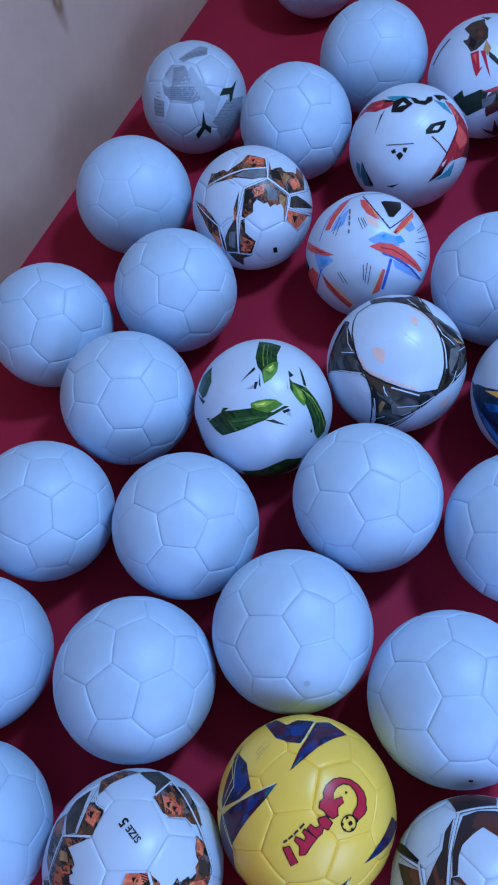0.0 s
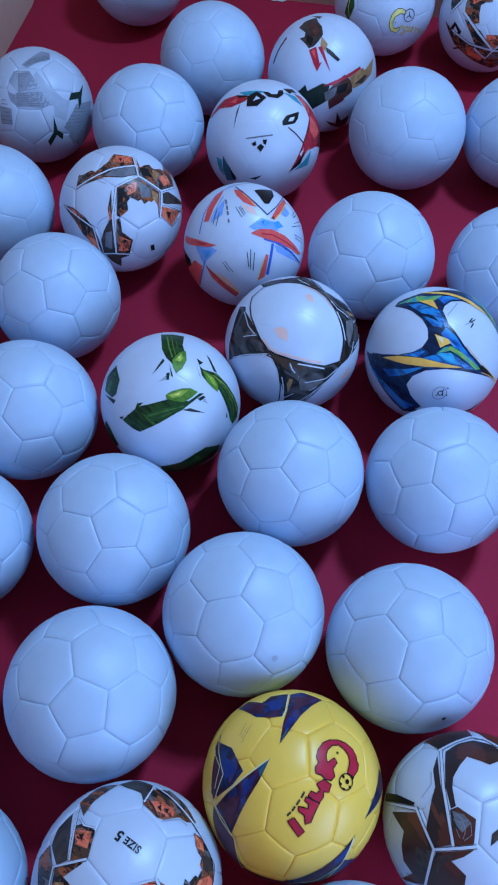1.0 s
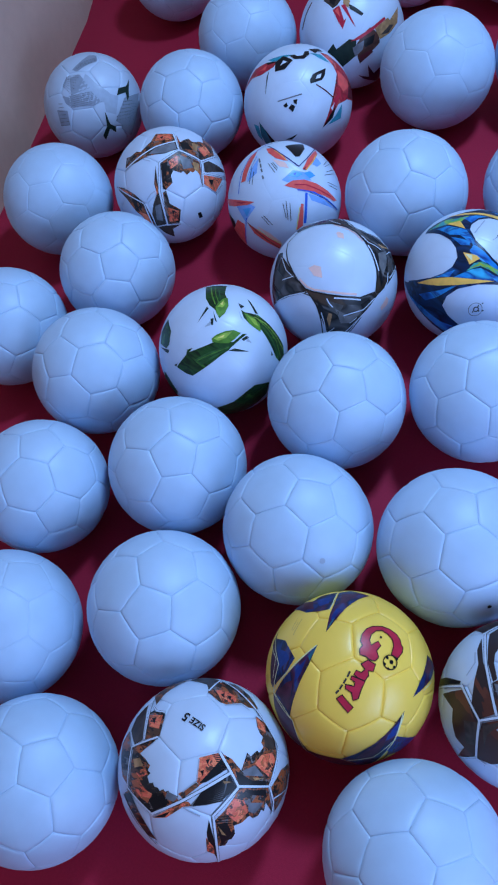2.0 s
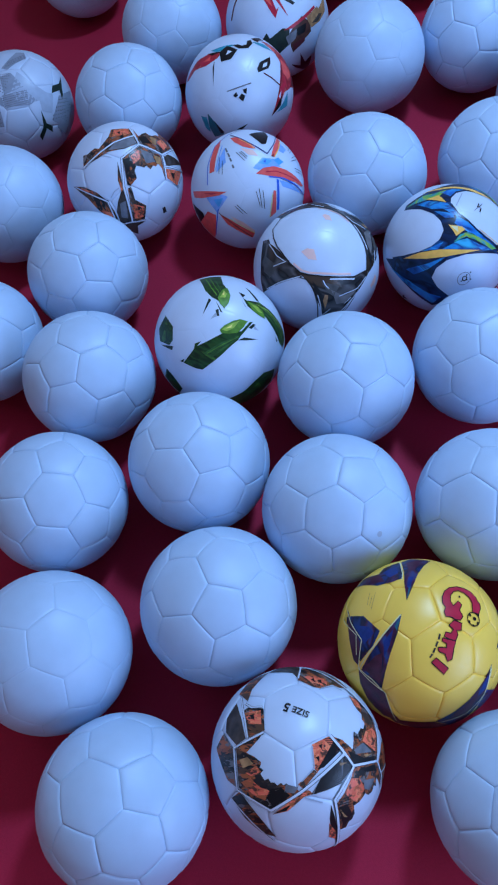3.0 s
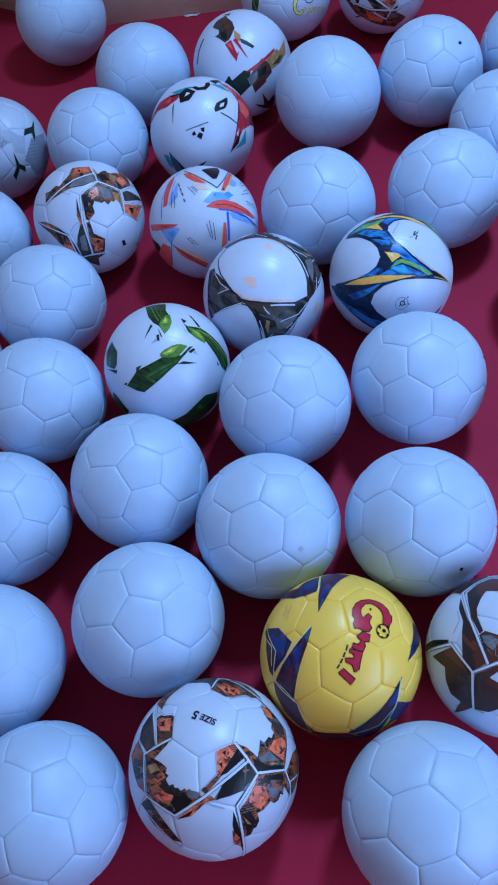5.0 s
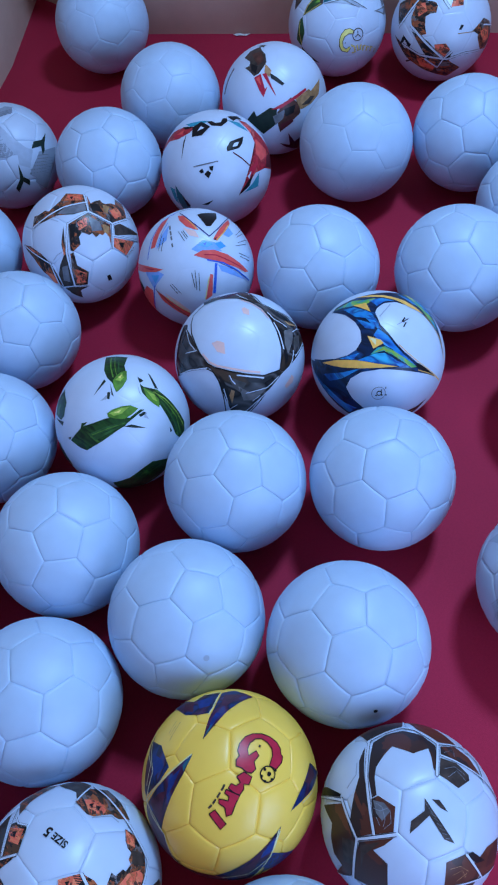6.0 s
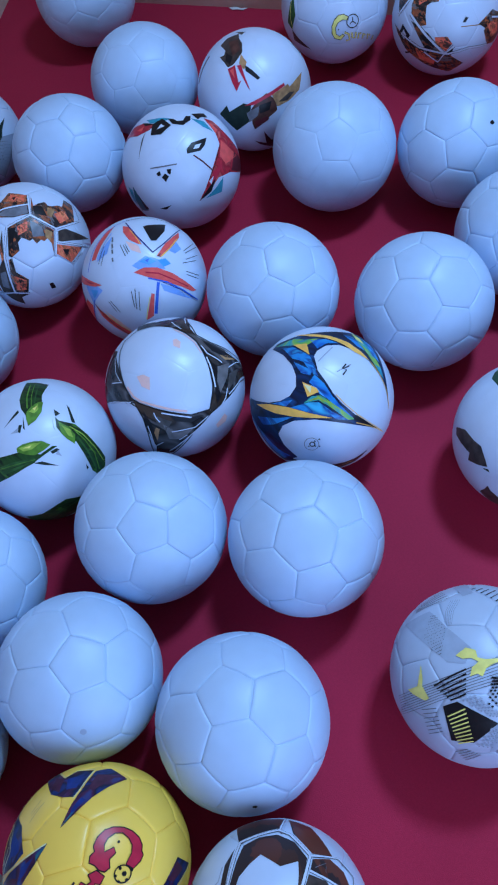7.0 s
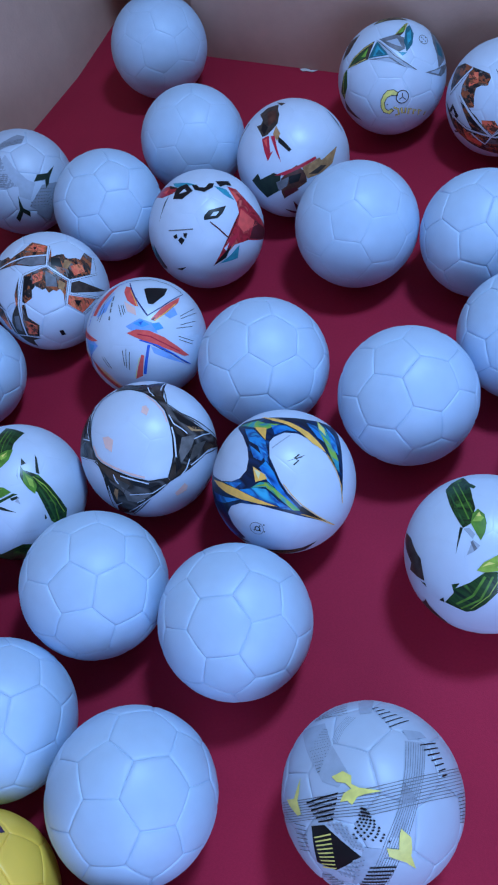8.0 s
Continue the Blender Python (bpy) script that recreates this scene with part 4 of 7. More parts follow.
dots_on(ch, SLATE, 1, "dot_pattern", 6, 8, 0.016, (-0.699, 0.475), (-0.413, 0.502), (-0.550, 0.241), (-0.579, 0.231))
print_on(ch, LEMON, 4, "printed_bird", (-0.405, 0.176), (-0.282, 0.229), (-0.195, 0.182), (-0.196, 0.105), (-0.129, 0.072), (0.103, 0.040), (-0.077, 0.008), (-0.143, -0.015), (-0.199, -0.088), (-0.244, -0.050), (-0.322, -0.061), (-0.279, 0.019), (-0.200, 0.062), (-0.260, 0.114), (-0.347, 0.125))
print_on(ch, LEMON, 4, "printed_bird", (-0.815, 0.185), (-0.840, 0.022), (-0.868, -0.054), (-0.823, -0.202), (-0.883, -0.222), (-1.028, -0.128), (-1.099, -0.054), (-0.933, -0.040))
print_on(ch, LEMON, 4, "printed_bird", (0.269, -0.302), (0.375, -0.393), (0.386, -0.506), (0.377, -0.581), (0.443, -0.752), (0.322, -0.656), (0.142, -0.578), (0.121, -0.491), (0.245, -0.508), (0.252, -0.391))

ch = chart(bl, 46.7, -27.2, -58.0)
print_on(ch, MIDNIGHT, 0, "printed_swirl", (-0.833, 0.968), (-0.738, 1.065), (-0.403, 1.044), (-0.162, 0.833), (-0.128, 0.685), (-0.195, 0.532), (-0.187, 0.313), (-0.116, 0.162), (-0.044, -0.006), (0.052, -0.150), (0.225, -0.327), (0.447, -0.476), (0.654, -0.615), (0.453, -0.535), (0.179, -0.452), (-0.070, -0.381), (-0.321, -0.318), (-0.603, -0.305), (-0.783, -0.367), (-0.905, -0.523), (-0.932, -0.719), (-0.857, -0.973), (-0.591, -1.071), (-0.936, -1.145), (-1.176, -0.894), (-1.347, -0.610), (-1.461, -0.241), (-1.477, 0.066), (-1.466, 0.200), (-1.230, 0.085), (-0.961, 0.004), (-0.754, -0.005), (-0.605, 0.040), (-0.504, 0.145), (-0.481, 0.301), (-0.514, 0.472), (-0.621, 0.685))
print_on(ch, MIDNIGHT, 0, "printed_swirl", (-0.403, 1.044), (-0.023, 1.009), (0.406, 0.995), (0.550, 1.015), (0.732, 1.020), (1.020, 1.073), (0.952, 0.705), (0.900, 0.343), (0.875, -0.007), (0.886, -0.324), (0.812, 0.048), (0.732, 0.182), (0.590, 0.392), (0.403, 0.563), (0.191, 0.671), (0.005, 0.681), (-0.138, 0.611), (-0.195, 0.532), (-0.239, 0.727))
print_on(ch, AURORA, 1, "printed_facet", (-0.768, 0.982), (-0.424, 0.983), (-0.268, 0.879), (-0.064, 0.843), (-0.242, 0.757), (-0.489, 0.840))
print_on(ch, AMBER, 2, "printed_facet", (-0.454, 0.832), (-0.252, 0.780), (-0.252, 0.566))
print_on(ch, AZURE, 1, "printed_facet", (-0.627, 0.838), (-0.452, 0.779), (-0.252, 0.551), (-0.203, 0.335), (-0.241, 0.259), (-0.358, 0.485), (-0.498, 0.577))
print_on(ch, GLINT, 2, "printed_facet", (-0.486, 0.514), (-0.264, 0.329), (-0.287, 0.260), (-0.406, 0.318))
print_on(ch, GLINT, 2, "printed_facet", (-0.366, 0.521), (-0.248, 0.436), (-0.191, 0.225), (-0.289, 0.322))
print_on(ch, AZURE, 1, "printed_facet", (-0.236, 0.264), (-0.135, 0.126), (-0.063, -0.035), (0.033, -0.179), (0.191, -0.357), (0.028, -0.285), (-0.116, -0.078), (-0.238, 0.061), (-0.321, 0.178))
print_on(ch, SKY, 2, "printed_gleam", (-0.315, 0.141), (-0.238, 0.090), (-0.135, -0.066), (-0.201, -0.007))
print_on(ch, AMBER, 3, "printed_facet", (-0.408, 0.193), (-0.243, 0.086), (-0.213, 0.030), (-0.370, -0.012))
print_on(ch, CREAM, 4, "printed_gleam", (-0.394, 0.162), (-0.301, 0.111), (-0.326, 0.030))
print_on(ch, AURORA, 3, "printed_facet", (-0.432, -0.087), (-0.313, -0.012), (-0.201, -0.019), (0.215, -0.384), (0.122, -0.381), (-0.129, -0.156), (-0.238, -0.074))
print_on(ch, SPROUT, 4, "printed_gleam", (-0.392, -0.069), (-0.226, -0.026), (-0.068, -0.163), (-0.226, -0.065))
print_on(ch, AZURE, 1, "printed_facet", (-0.622, -0.117), (-0.366, -0.086), (-0.234, -0.103), (0.040, -0.354), (-0.242, -0.277), (-0.449, -0.188))
print_on(ch, GLINT, 2, "printed_facet", (-0.202, -0.164), (0.127, -0.381), (-0.045, -0.349))
print_on(ch, AZURE, 1, "printed_facet", (-1.273, -0.181), (-0.886, -0.243), (-0.582, -0.247), (-0.926, -0.339), (-1.168, -0.339))
print_on(ch, GLINT, 2, "printed_facet", (-0.905, -0.013), (-0.574, -0.020), (-0.679, -0.092))
print_on(ch, AMBER, 2, "printed_band", (-1.245, 0.032), (-0.961, -0.014), (-0.653, -0.107), (-0.369, -0.226), (-0.082, -0.329), (-0.320, -0.298), (-0.598, -0.248), (-0.877, -0.164), (-1.043, -0.084))
print_on(ch, AMBER, 2, "printed_band", (-0.393, 1.078), (-0.082, 0.960), (0.119, 0.870), (0.362, 0.705), (0.516, 0.531), (0.598, 0.402), (0.399, 0.526), (0.221, 0.707), (0.034, 0.838), (-0.168, 0.929))
print_on(ch, AURORA, 2, "printed_facet", (0.555, 1.005), (0.667, 0.880), (0.729, 0.567), (0.805, 0.301), (0.809, 0.131), (0.684, 0.311), (0.610, 0.529), (0.526, 0.773))
print_on(ch, LEMON, 3, "printed_gleam", (0.564, 0.998), (0.647, 0.841), (0.642, 0.687), (0.540, 0.808))
print_on(ch, GLINT, 3, "printed_facet", (0.686, 0.903), (0.819, 0.731), (0.820, 0.386), (0.713, 0.493))
print_on(ch, CYAN, 3, "printed_facet", (0.688, 0.346), (0.803, 0.286), (0.808, 0.126), (0.750, 0.178))
print_on(ch, AZURE, 1, "printed_facet", (0.344, 0.909), (0.511, 0.860), (0.591, 0.567), (0.486, 0.639))
print_on(ch, AZURE, 1, "printed_facet", (-0.191, 0.836), (0.033, 0.810), (0.194, 0.705), (0.032, 0.722), (-0.126, 0.652))
print_on(ch, BLACK, 4, "printed_facet", (0.207, -0.383), (0.246, -0.332), (0.447, -0.476), (0.607, -0.583), (0.392, -0.485))
line_on(ch, AMBER, 4, "printed_edge", 0.010, (-0.008, -0.035), (0.100, -0.175), (0.250, -0.322), (0.461, -0.477), (0.812, -0.702))
line_on(ch, AMBER, 4, "printed_edge", 0.010, (0.229, -0.432), (0.481, -0.527), (0.786, -0.687))
line_on(ch, AMBER, 4, "printed_edge", 0.012, (0.604, 0.380), (0.732, 0.182), (0.835, -0.062), (0.887, -0.330))
line_on(ch, SLATE, 1, "printed_line", 0.006, (0.048, 0.255), (0.279, 0.342))
line_on(ch, BLACK, 2, "printed_mark", 0.020, (0.203, 0.350), (0.137, 0.297), (0.190, 0.267), (0.125, 0.206))
line_on(ch, BLACK, 2, "printed_mark", 0.014, (0.156, 0.292), (0.240, 0.320))
line_on(ch, SHADE, 1, "printed_bar", 0.018, (-0.158, 0.440), (0.084, 0.634))
ring_on(ch, SLATE, 1, "printed_ring", -0.395, -0.684, 0.105, 0.009)
ring_on(ch, BLACK, 1, "printed_ring", -0.383, -0.682, 0.036, 0.016)
ring_on(ch, BLACK, 1, "printed_dot", -0.435, -0.714, 0.012, 0.000)
ring_on(ch, BLACK, 1, "printed_dot", -0.343, -0.634, 0.012, 0.000)
ring_on(ch, BLACK, 1, "printed_dot", -0.344, -0.718, 0.012, 0.000)
ring_on(ch, BLACK, 1, "printed_dot", -0.280, -0.611, 0.012, 0.000)
ring_on(ch, BLACK, 1, "printed_dot", -0.282, -0.727, 0.012, 0.000)
print_on(ch, BLACK, 0, "printed_band", (-0.359, -1.168), (-0.159, -1.180), (0.131, -1.156), (0.322, -1.116), (0.551, -0.984), (0.383, -1.248), (0.039, -1.375), (-0.212, -1.354))
line_on(ch, AMBER, 1, "printed_line", 0.010, (-0.235, -1.264), (0.037, -1.254), (0.296, -1.167))

ch = chart(bl, 80.5, -20.5, -98.4)
text_on(ch, BLACK, 1, "4", -0.775, -0.981, 152.3, 0.161)
print_on(ch, MIDNIGHT, 0, "printed_swirl", (-1.162, -0.195), (-0.638, -0.148), (-0.238, -0.328), (-0.095, -0.566), (0.099, -0.733), (-0.178, -1.003), (-0.444, -0.785), (-0.838, -0.454))
print_on(ch, AZURE, 1, "printed_facet", (-1.016, -0.341), (-0.584, -0.509), (-0.220, -0.707), (-0.020, -0.754), (-0.173, -0.932), (-0.435, -0.729))

ch = chart(h0, 45.9, -20.6, -50.3)
print_on(ch, FOIL, 0, "printed_band", (0.181, 0.686), (0.266, 0.658), (0.434, 0.543), (0.688, 0.449), (0.918, 0.319), (1.111, 0.261), (1.475, 0.171), (1.440, 0.048), (1.046, 0.015), (0.846, -0.100), (0.599, -0.291), (0.450, -0.381), (0.295, -0.449), (0.260, -0.412), (0.317, -0.193), (0.334, -0.088), (0.316, 0.175), (0.282, 0.365), (0.225, 0.571))
print_on(ch, FOIL, 0, "printed_band", (-0.647, 1.106), (-0.633, 1.345), (-0.256, 1.139), (-0.053, 1.139), (0.235, 1.285), (0.376, 1.435), (0.244, 1.024), (0.210, 0.823), (0.258, 0.668), (0.217, 0.570), (0.097, 0.735), (-0.078, 0.897), (-0.343, 1.025))
print_on(ch, FOIL, 0, "printed_band", (-0.839, -0.128), (-0.722, -0.216), (-0.502, -0.318), (-0.278, -0.396), (-0.014, -0.456), (0.260, -0.417), (0.295, -0.449), (0.203, -0.543), (0.042, -0.702), (-0.104, -0.882), (-0.293, -1.179), (-0.625, -1.349), (-0.568, -1.006), (-0.626, -0.799), (-0.686, -0.581), (-0.724, -0.390))
print_on(ch, FOIL, 0, "printed_band", (-1.225, 0.382), (-1.210, 0.582), (-1.086, 0.646), (-0.957, 0.205), (-0.914, 0.049), (-0.831, -0.134), (-0.919, -0.138), (-1.392, -0.110), (-1.331, 0.024), (-1.266, 0.203))
print_on(ch, GRAPHITE, 1, "printed_facet", (0.451, 0.165), (0.696, 0.220), (0.603, 0.018), (0.444, -0.197), (0.406, -0.036))
print_on(ch, CHARCOAL, 1, "printed_facet", (0.653, 0.061), (0.917, 0.144), (0.744, -0.067), (0.560, -0.203))
print_on(ch, BLACK, 1, "printed_facet", (0.318, 0.579), (0.520, 0.474), (0.869, 0.313), (0.669, 0.307), (0.421, 0.403))
print_on(ch, BLACK, 1, "printed_facet", (0.368, 0.230), (0.452, 0.179), (0.392, -0.062), (0.456, -0.253), (0.375, -0.361), (0.350, 0.017))
print_on(ch, BRONZE, 1, "printed_facet", (0.538, 0.339), (0.767, 0.342), (0.889, 0.293), (0.630, 0.268))
print_on(ch, GRAPHITE, 1, "printed_facet", (-0.419, -0.558), (-0.212, -0.709), (0.041, -0.650), (-0.162, -0.842), (-0.342, -0.821))
print_on(ch, CHARCOAL, 1, "printed_facet", (-0.554, -0.386), (-0.286, -0.530), (-0.386, -0.672), (-0.483, -0.582))
print_on(ch, BLACK, 1, "printed_facet", (-0.309, -0.447), (-0.014, -0.491), (0.173, -0.481), (-0.014, -0.568), (-0.230, -0.527))
print_on(ch, BLACK, 1, "printed_facet", (-0.680, -0.324), (-0.577, -0.562), (-0.544, -0.914), (-0.614, -0.754), (-0.678, -0.545))
print_on(ch, BRONZE, 1, "printed_facet", (-0.527, -0.605), (-0.474, -0.632), (-0.532, -0.862), (-0.568, -0.703))
print_on(ch, UMBER, 1, "printed_facet", (0.013, 1.056), (0.183, 1.146), (0.189, 0.820), (0.100, 0.834))
line_on(ch, BLACK, 2, "printed_edge", 0.020, (-0.957, 0.205), (-1.005, 0.482), (-0.985, 0.717), (-0.906, 0.934), (-0.657, 1.074), (-0.344, 1.032), (-0.078, 0.901), (0.097, 0.738), (0.220, 0.570), (0.279, 0.364), (0.313, 0.175), (0.331, -0.088), (0.314, -0.193), (0.260, -0.412), (-0.014, -0.456), (-0.278, -0.393), (-0.501, -0.315), (-0.722, -0.213), (-0.831, -0.128), (-0.914, 0.049), (-0.957, 0.205))
line_on(ch, PINK, 1, "printed_edge", 0.030, (-0.878, 0.049), (-0.790, -0.112), (-0.685, -0.193), (-0.484, -0.275), (-0.276, -0.348), (-0.066, -0.399))
line_on(ch, PINK, 1, "printed_edge", 0.020, (-0.046, 0.830), (0.082, 0.698), (0.188, 0.553), (0.244, 0.377))
line_on(ch, BLACK, 2, "printed_edge", 0.018, (0.236, 1.011), (0.259, 0.682), (0.449, 0.545), (0.709, 0.462), (0.989, 0.353), (1.472, 0.191))
line_on(ch, BLACK, 2, "printed_edge", 0.018, (-0.302, -1.232), (0.042, -0.710), (0.288, -0.463), (0.598, -0.276), (0.889, -0.077), (1.442, 0.052))
line_on(ch, BLACK, 2, "printed_edge", 0.018, (-1.482, -0.124), (-0.943, -0.140), (-0.765, -0.272), (-0.697, -0.449), (-0.663, -0.726), (-0.653, -1.099), (-0.641, -1.341))
line_on(ch, BLACK, 2, "printed_edge", 0.018, (-0.633, 1.345), (-0.256, 1.139), (-0.053, 1.139))
line_on(ch, PAPER, 3, "printed_gleam", 0.022, (0.304, 0.310), (0.340, 0.149), (0.365, -0.115))
line_on(ch, PAPER, 3, "printed_gleam", 0.016, (0.269, 0.496), (0.332, 0.362), (0.457, 0.290), (0.545, 0.225))
line_on(ch, PAPER, 3, "printed_gleam", 0.014, (0.657, 0.154), (0.857, 0.233), (1.045, 0.269))
line_on(ch, PAPER, 3, "printed_gleam", 0.020, (0.602, -0.239), (0.785, -0.127), (0.977, -0.004))
line_on(ch, PAPER, 3, "printed_gleam", 0.018, (0.456, -0.381), (0.534, -0.286), (0.577, -0.147))
line_on(ch, PAPER, 3, "printed_gleam", 0.016, (-0.298, -0.691), (0.041, -0.650), (0.235, -0.505))
line_on(ch, PAPER, 3, "printed_gleam", 0.018, (-0.355, -1.120), (-0.134, -0.884), (0.075, -0.693))
line_on(ch, PAPER, 3, "printed_gleam", 0.016, (-0.527, -0.369), (-0.499, -0.456), (-0.454, -0.520))
line_on(ch, PAPER, 3, "printed_gleam", 0.020, (-0.418, -0.384), (-0.199, -0.442), (-0.014, -0.491))
line_on(ch, PAPER, 3, "printed_gleam", 0.012, (-0.607, -1.005), (-0.443, -0.885))
line_on(ch, PAPER, 3, "printed_gleam", 0.016, (-0.644, -0.573), (-0.614, -0.754), (-0.598, -0.933))
line_on(ch, PAPER, 3, "printed_gleam", 0.018, (0.178, 0.968), (0.221, 1.117), (0.379, 1.435))
line_on(ch, PAPER, 3, "printed_gleam", 0.016, (-0.035, 1.043), (-0.003, 0.919), (0.065, 0.819))
line_on(ch, PAPER, 3, "printed_gleam", 0.016, (-1.206, 0.178), (-0.969, 0.137))
line_on(ch, PAPER, 3, "printed_gleam", 0.012, (0.681, 0.406), (0.916, 0.309))
line_on(ch, PAPER, 3, "printed_gleam", 0.010, (-0.192, -0.844), (-0.072, -0.765))
print_on(ch, PINK, 0, "printed_blush", (-0.702, 0.173), (-0.602, 0.183), (-0.516, 0.125), (-0.535, -0.050), (-0.645, 0.018))
print_on(ch, PINK, 0, "printed_blush", (-0.112, 0.628), (-0.057, 0.644), (-0.010, 0.578), (-0.042, 0.471), (-0.123, 0.526))
print_on(ch, PINK, 0, "printed_blush", (0.527, -0.521), (0.596, -0.572), (0.584, -0.659), (0.430, -0.742), (0.389, -0.679))
line_on(ch, BLACK, 1, "printed_bar", 0.024, (0.038, -1.360), (0.223, -1.469))
line_on(ch, BLACK, 1, "printed_bar", 0.024, (0.307, -1.455), (0.503, -1.397))
line_on(ch, BLACK, 1, "printed_bar", 0.024, (0.583, -1.367), (0.730, -1.224))
line_on(ch, BLACK, 1, "printed_bar", 0.024, (0.739, -1.091), (0.854, -0.964))
line_on(ch, BLACK, 1, "printed_bar", 0.024, (0.905, -0.905), (1.065, -0.803))
line_on(ch, BLACK, 1, "printed_bar", 0.024, (1.070, -0.707), (1.161, -0.542))
print_on(ch, FOIL, 0, "printed_band", (-1.191, 0.906), (-1.066, 0.779), (-1.124, 0.484), (-1.026, 0.154), (-0.792, -0.185), (-1.147, -0.155), (-1.366, -0.152), (-1.685, -0.191), (-1.614, 0.106))
line_on(ch, BLACK, 2, "printed_edge", 0.018, (-0.797, -0.199), (-1.152, -0.165), (-1.372, -0.163), (-1.698, -0.203))
line_on(ch, PAPER, 3, "printed_gleam", 0.018, (-0.846, -0.191), (-1.200, -0.153), (-1.520, -0.169))
line_on(ch, PAPER, 3, "printed_gleam", 0.014, (-1.108, 0.650), (-1.079, 0.326), (-0.996, 0.164))
print_on(ch, CHARCOAL, 1, "printed_facet", (-1.280, 0.482), (-1.139, 0.137), (-1.357, 0.014), (-1.448, 0.225))

ch = chart(e1, 73.6, -20.2, -73.8)
print_on(ch, BLACK, 1, "printed_triangle", (0.002, 1.070), (0.060, 1.116), (0.419, 1.262), (0.408, 1.041), (0.277, 0.803), (0.193, 0.789))
line_on(ch, NAVY, 2, "printed_line", 0.022, (-0.380, 1.159), (-0.067, 0.847), (0.246, 0.585))
line_on(ch, UMBER, 2, "printed_line", 0.016, (-0.395, 1.227), (-0.000, 1.420), (0.465, 1.426), (0.749, 1.299))
line_on(ch, NAVY, 2, "printed_line", 0.018, (0.246, 0.585), (0.425, 0.784), (0.779, 1.284))
print_on(ch, CORAL, 1, "printed_feather", (-0.394, 1.054), (-0.261, 1.038), (-0.060, 0.846), (0.055, 0.695), (-0.022, 0.699), (-0.176, 0.758), (-0.321, 0.898))
line_on(ch, AMBER, 2, "printed_edge", 0.012, (-0.221, 0.964), (-0.085, 0.838), (0.032, 0.699))
print_on(ch, CORAL, 1, "printed_feather", (0.312, 0.540), (0.435, 0.773), (0.711, 1.136), (0.704, 0.977), (0.548, 0.719), (0.381, 0.524))
line_on(ch, AMBER, 2, "printed_edge", 0.018, (0.661, 0.939), (0.520, 0.701), (0.382, 0.531))
print_on(ch, MAROON, 2, "printed_fleck", (0.319, 0.533), (0.380, 0.601), (0.360, 0.529))
print_on(ch, TINT, 0, "printed_facet", (-0.048, 0.337), (0.137, 0.513), (0.344, 0.489), (0.471, 0.347), (0.232, 0.334), (0.056, 0.300))
print_on(ch, SKY, 1, "printed_facet", (0.056, 0.411), (0.169, 0.497), (0.318, 0.453), (0.206, 0.382))
print_on(ch, BLUE, 2, "printed_fleck", (0.142, 0.445), (0.202, 0.481), (0.181, 0.413))
print_on(ch, CORAL, 2, "printed_feather", (-0.006, 0.244), (0.135, 0.332), (0.332, 0.355), (0.581, 0.295), (0.837, 0.171), (1.093, 0.010), (0.994, -0.001), (0.741, 0.092), (0.431, 0.163), (0.199, 0.200))
line_on(ch, RED, 3, "printed_line", 0.018, (0.167, 0.264), (0.363, 0.270), (0.616, 0.192), (0.887, 0.086))
line_on(ch, BLUE, 3, "printed_line", 0.022, (0.215, 0.185), (0.502, 0.149), (0.787, 0.033), (1.158, -0.183))
line_on(ch, INDIGO, 4, "printed_line", 0.010, (0.431, 0.147), (0.741, 0.039), (1.100, -0.162))
print_on(ch, BLUE, 1, "printed_stripe", (0.349, 0.136), (0.393, 0.137), (0.390, -0.370), (0.341, -0.367))
print_on(ch, CORAL, 1, "printed_feather", (0.279, -0.038), (0.325, -0.047), (0.333, -0.407), (0.226, -0.489), (0.253, -0.246))
line_on(ch, LEMON, 2, "printed_edge", 0.012, (0.261, -0.092), (0.235, -0.278), (0.219, -0.478))
print_on(ch, TINT, 0, "printed_facet", (-0.964, 0.016), (-0.667, -0.034), (-0.504, -0.096), (-0.674, -0.303), (-0.730, -0.388), (-0.854, -0.219), (-0.938, -0.110))
print_on(ch, SKY, 1, "printed_facet", (-0.782, -0.138), (-0.588, -0.114), (-0.689, -0.277))
print_on(ch, CORAL, 1, "printed_feather", (-1.386, 0.051), (-0.905, 0.023), (-0.518, -0.014), (-0.668, -0.067), (-1.034, -0.103), (-1.314, -0.097))
print_on(ch, RED, 2, "printed_fleck", (-1.029, -0.009), (-0.667, -0.021), (-0.802, -0.049))
print_on(ch, CORAL, 1, "printed_feather", (-0.947, -0.365), (-0.769, -0.424), (-0.789, -0.729), (-0.963, -1.148), (-1.220, -0.876), (-1.312, -0.732))
line_on(ch, BLUE, 2, "printed_line", 0.020, (-0.701, -0.306), (-0.758, -0.541), (-0.858, -0.929))
print_on(ch, BLACK, 1, "printed_triangle", (-1.484, -0.232), (-1.101, -0.401), (-1.063, -0.525), (-1.319, -0.716), (-1.439, -0.428))
print_on(ch, CORAL, 1, "printed_feather", (-0.693, -0.388), (-0.493, -0.501), (-0.290, -0.634), (-0.039, -0.791), (-0.077, -0.904), (-0.301, -0.764), (-0.553, -0.595))
line_on(ch, LEMON, 2, "printed_edge", 0.014, (-0.480, -0.492), (-0.271, -0.624), (-0.039, -0.782))
line_on(ch, UMBER, 2, "printed_line", 0.014, (-0.693, -0.384), (-0.434, -0.590), (-0.084, -0.872))
print_on(ch, CORAL, 1, "printed_feather", (-0.838, 0.341), (-0.828, 0.580), (-0.733, 0.932), (-0.598, 1.100), (-0.619, 0.886), (-0.691, 0.625), (-0.735, 0.365))
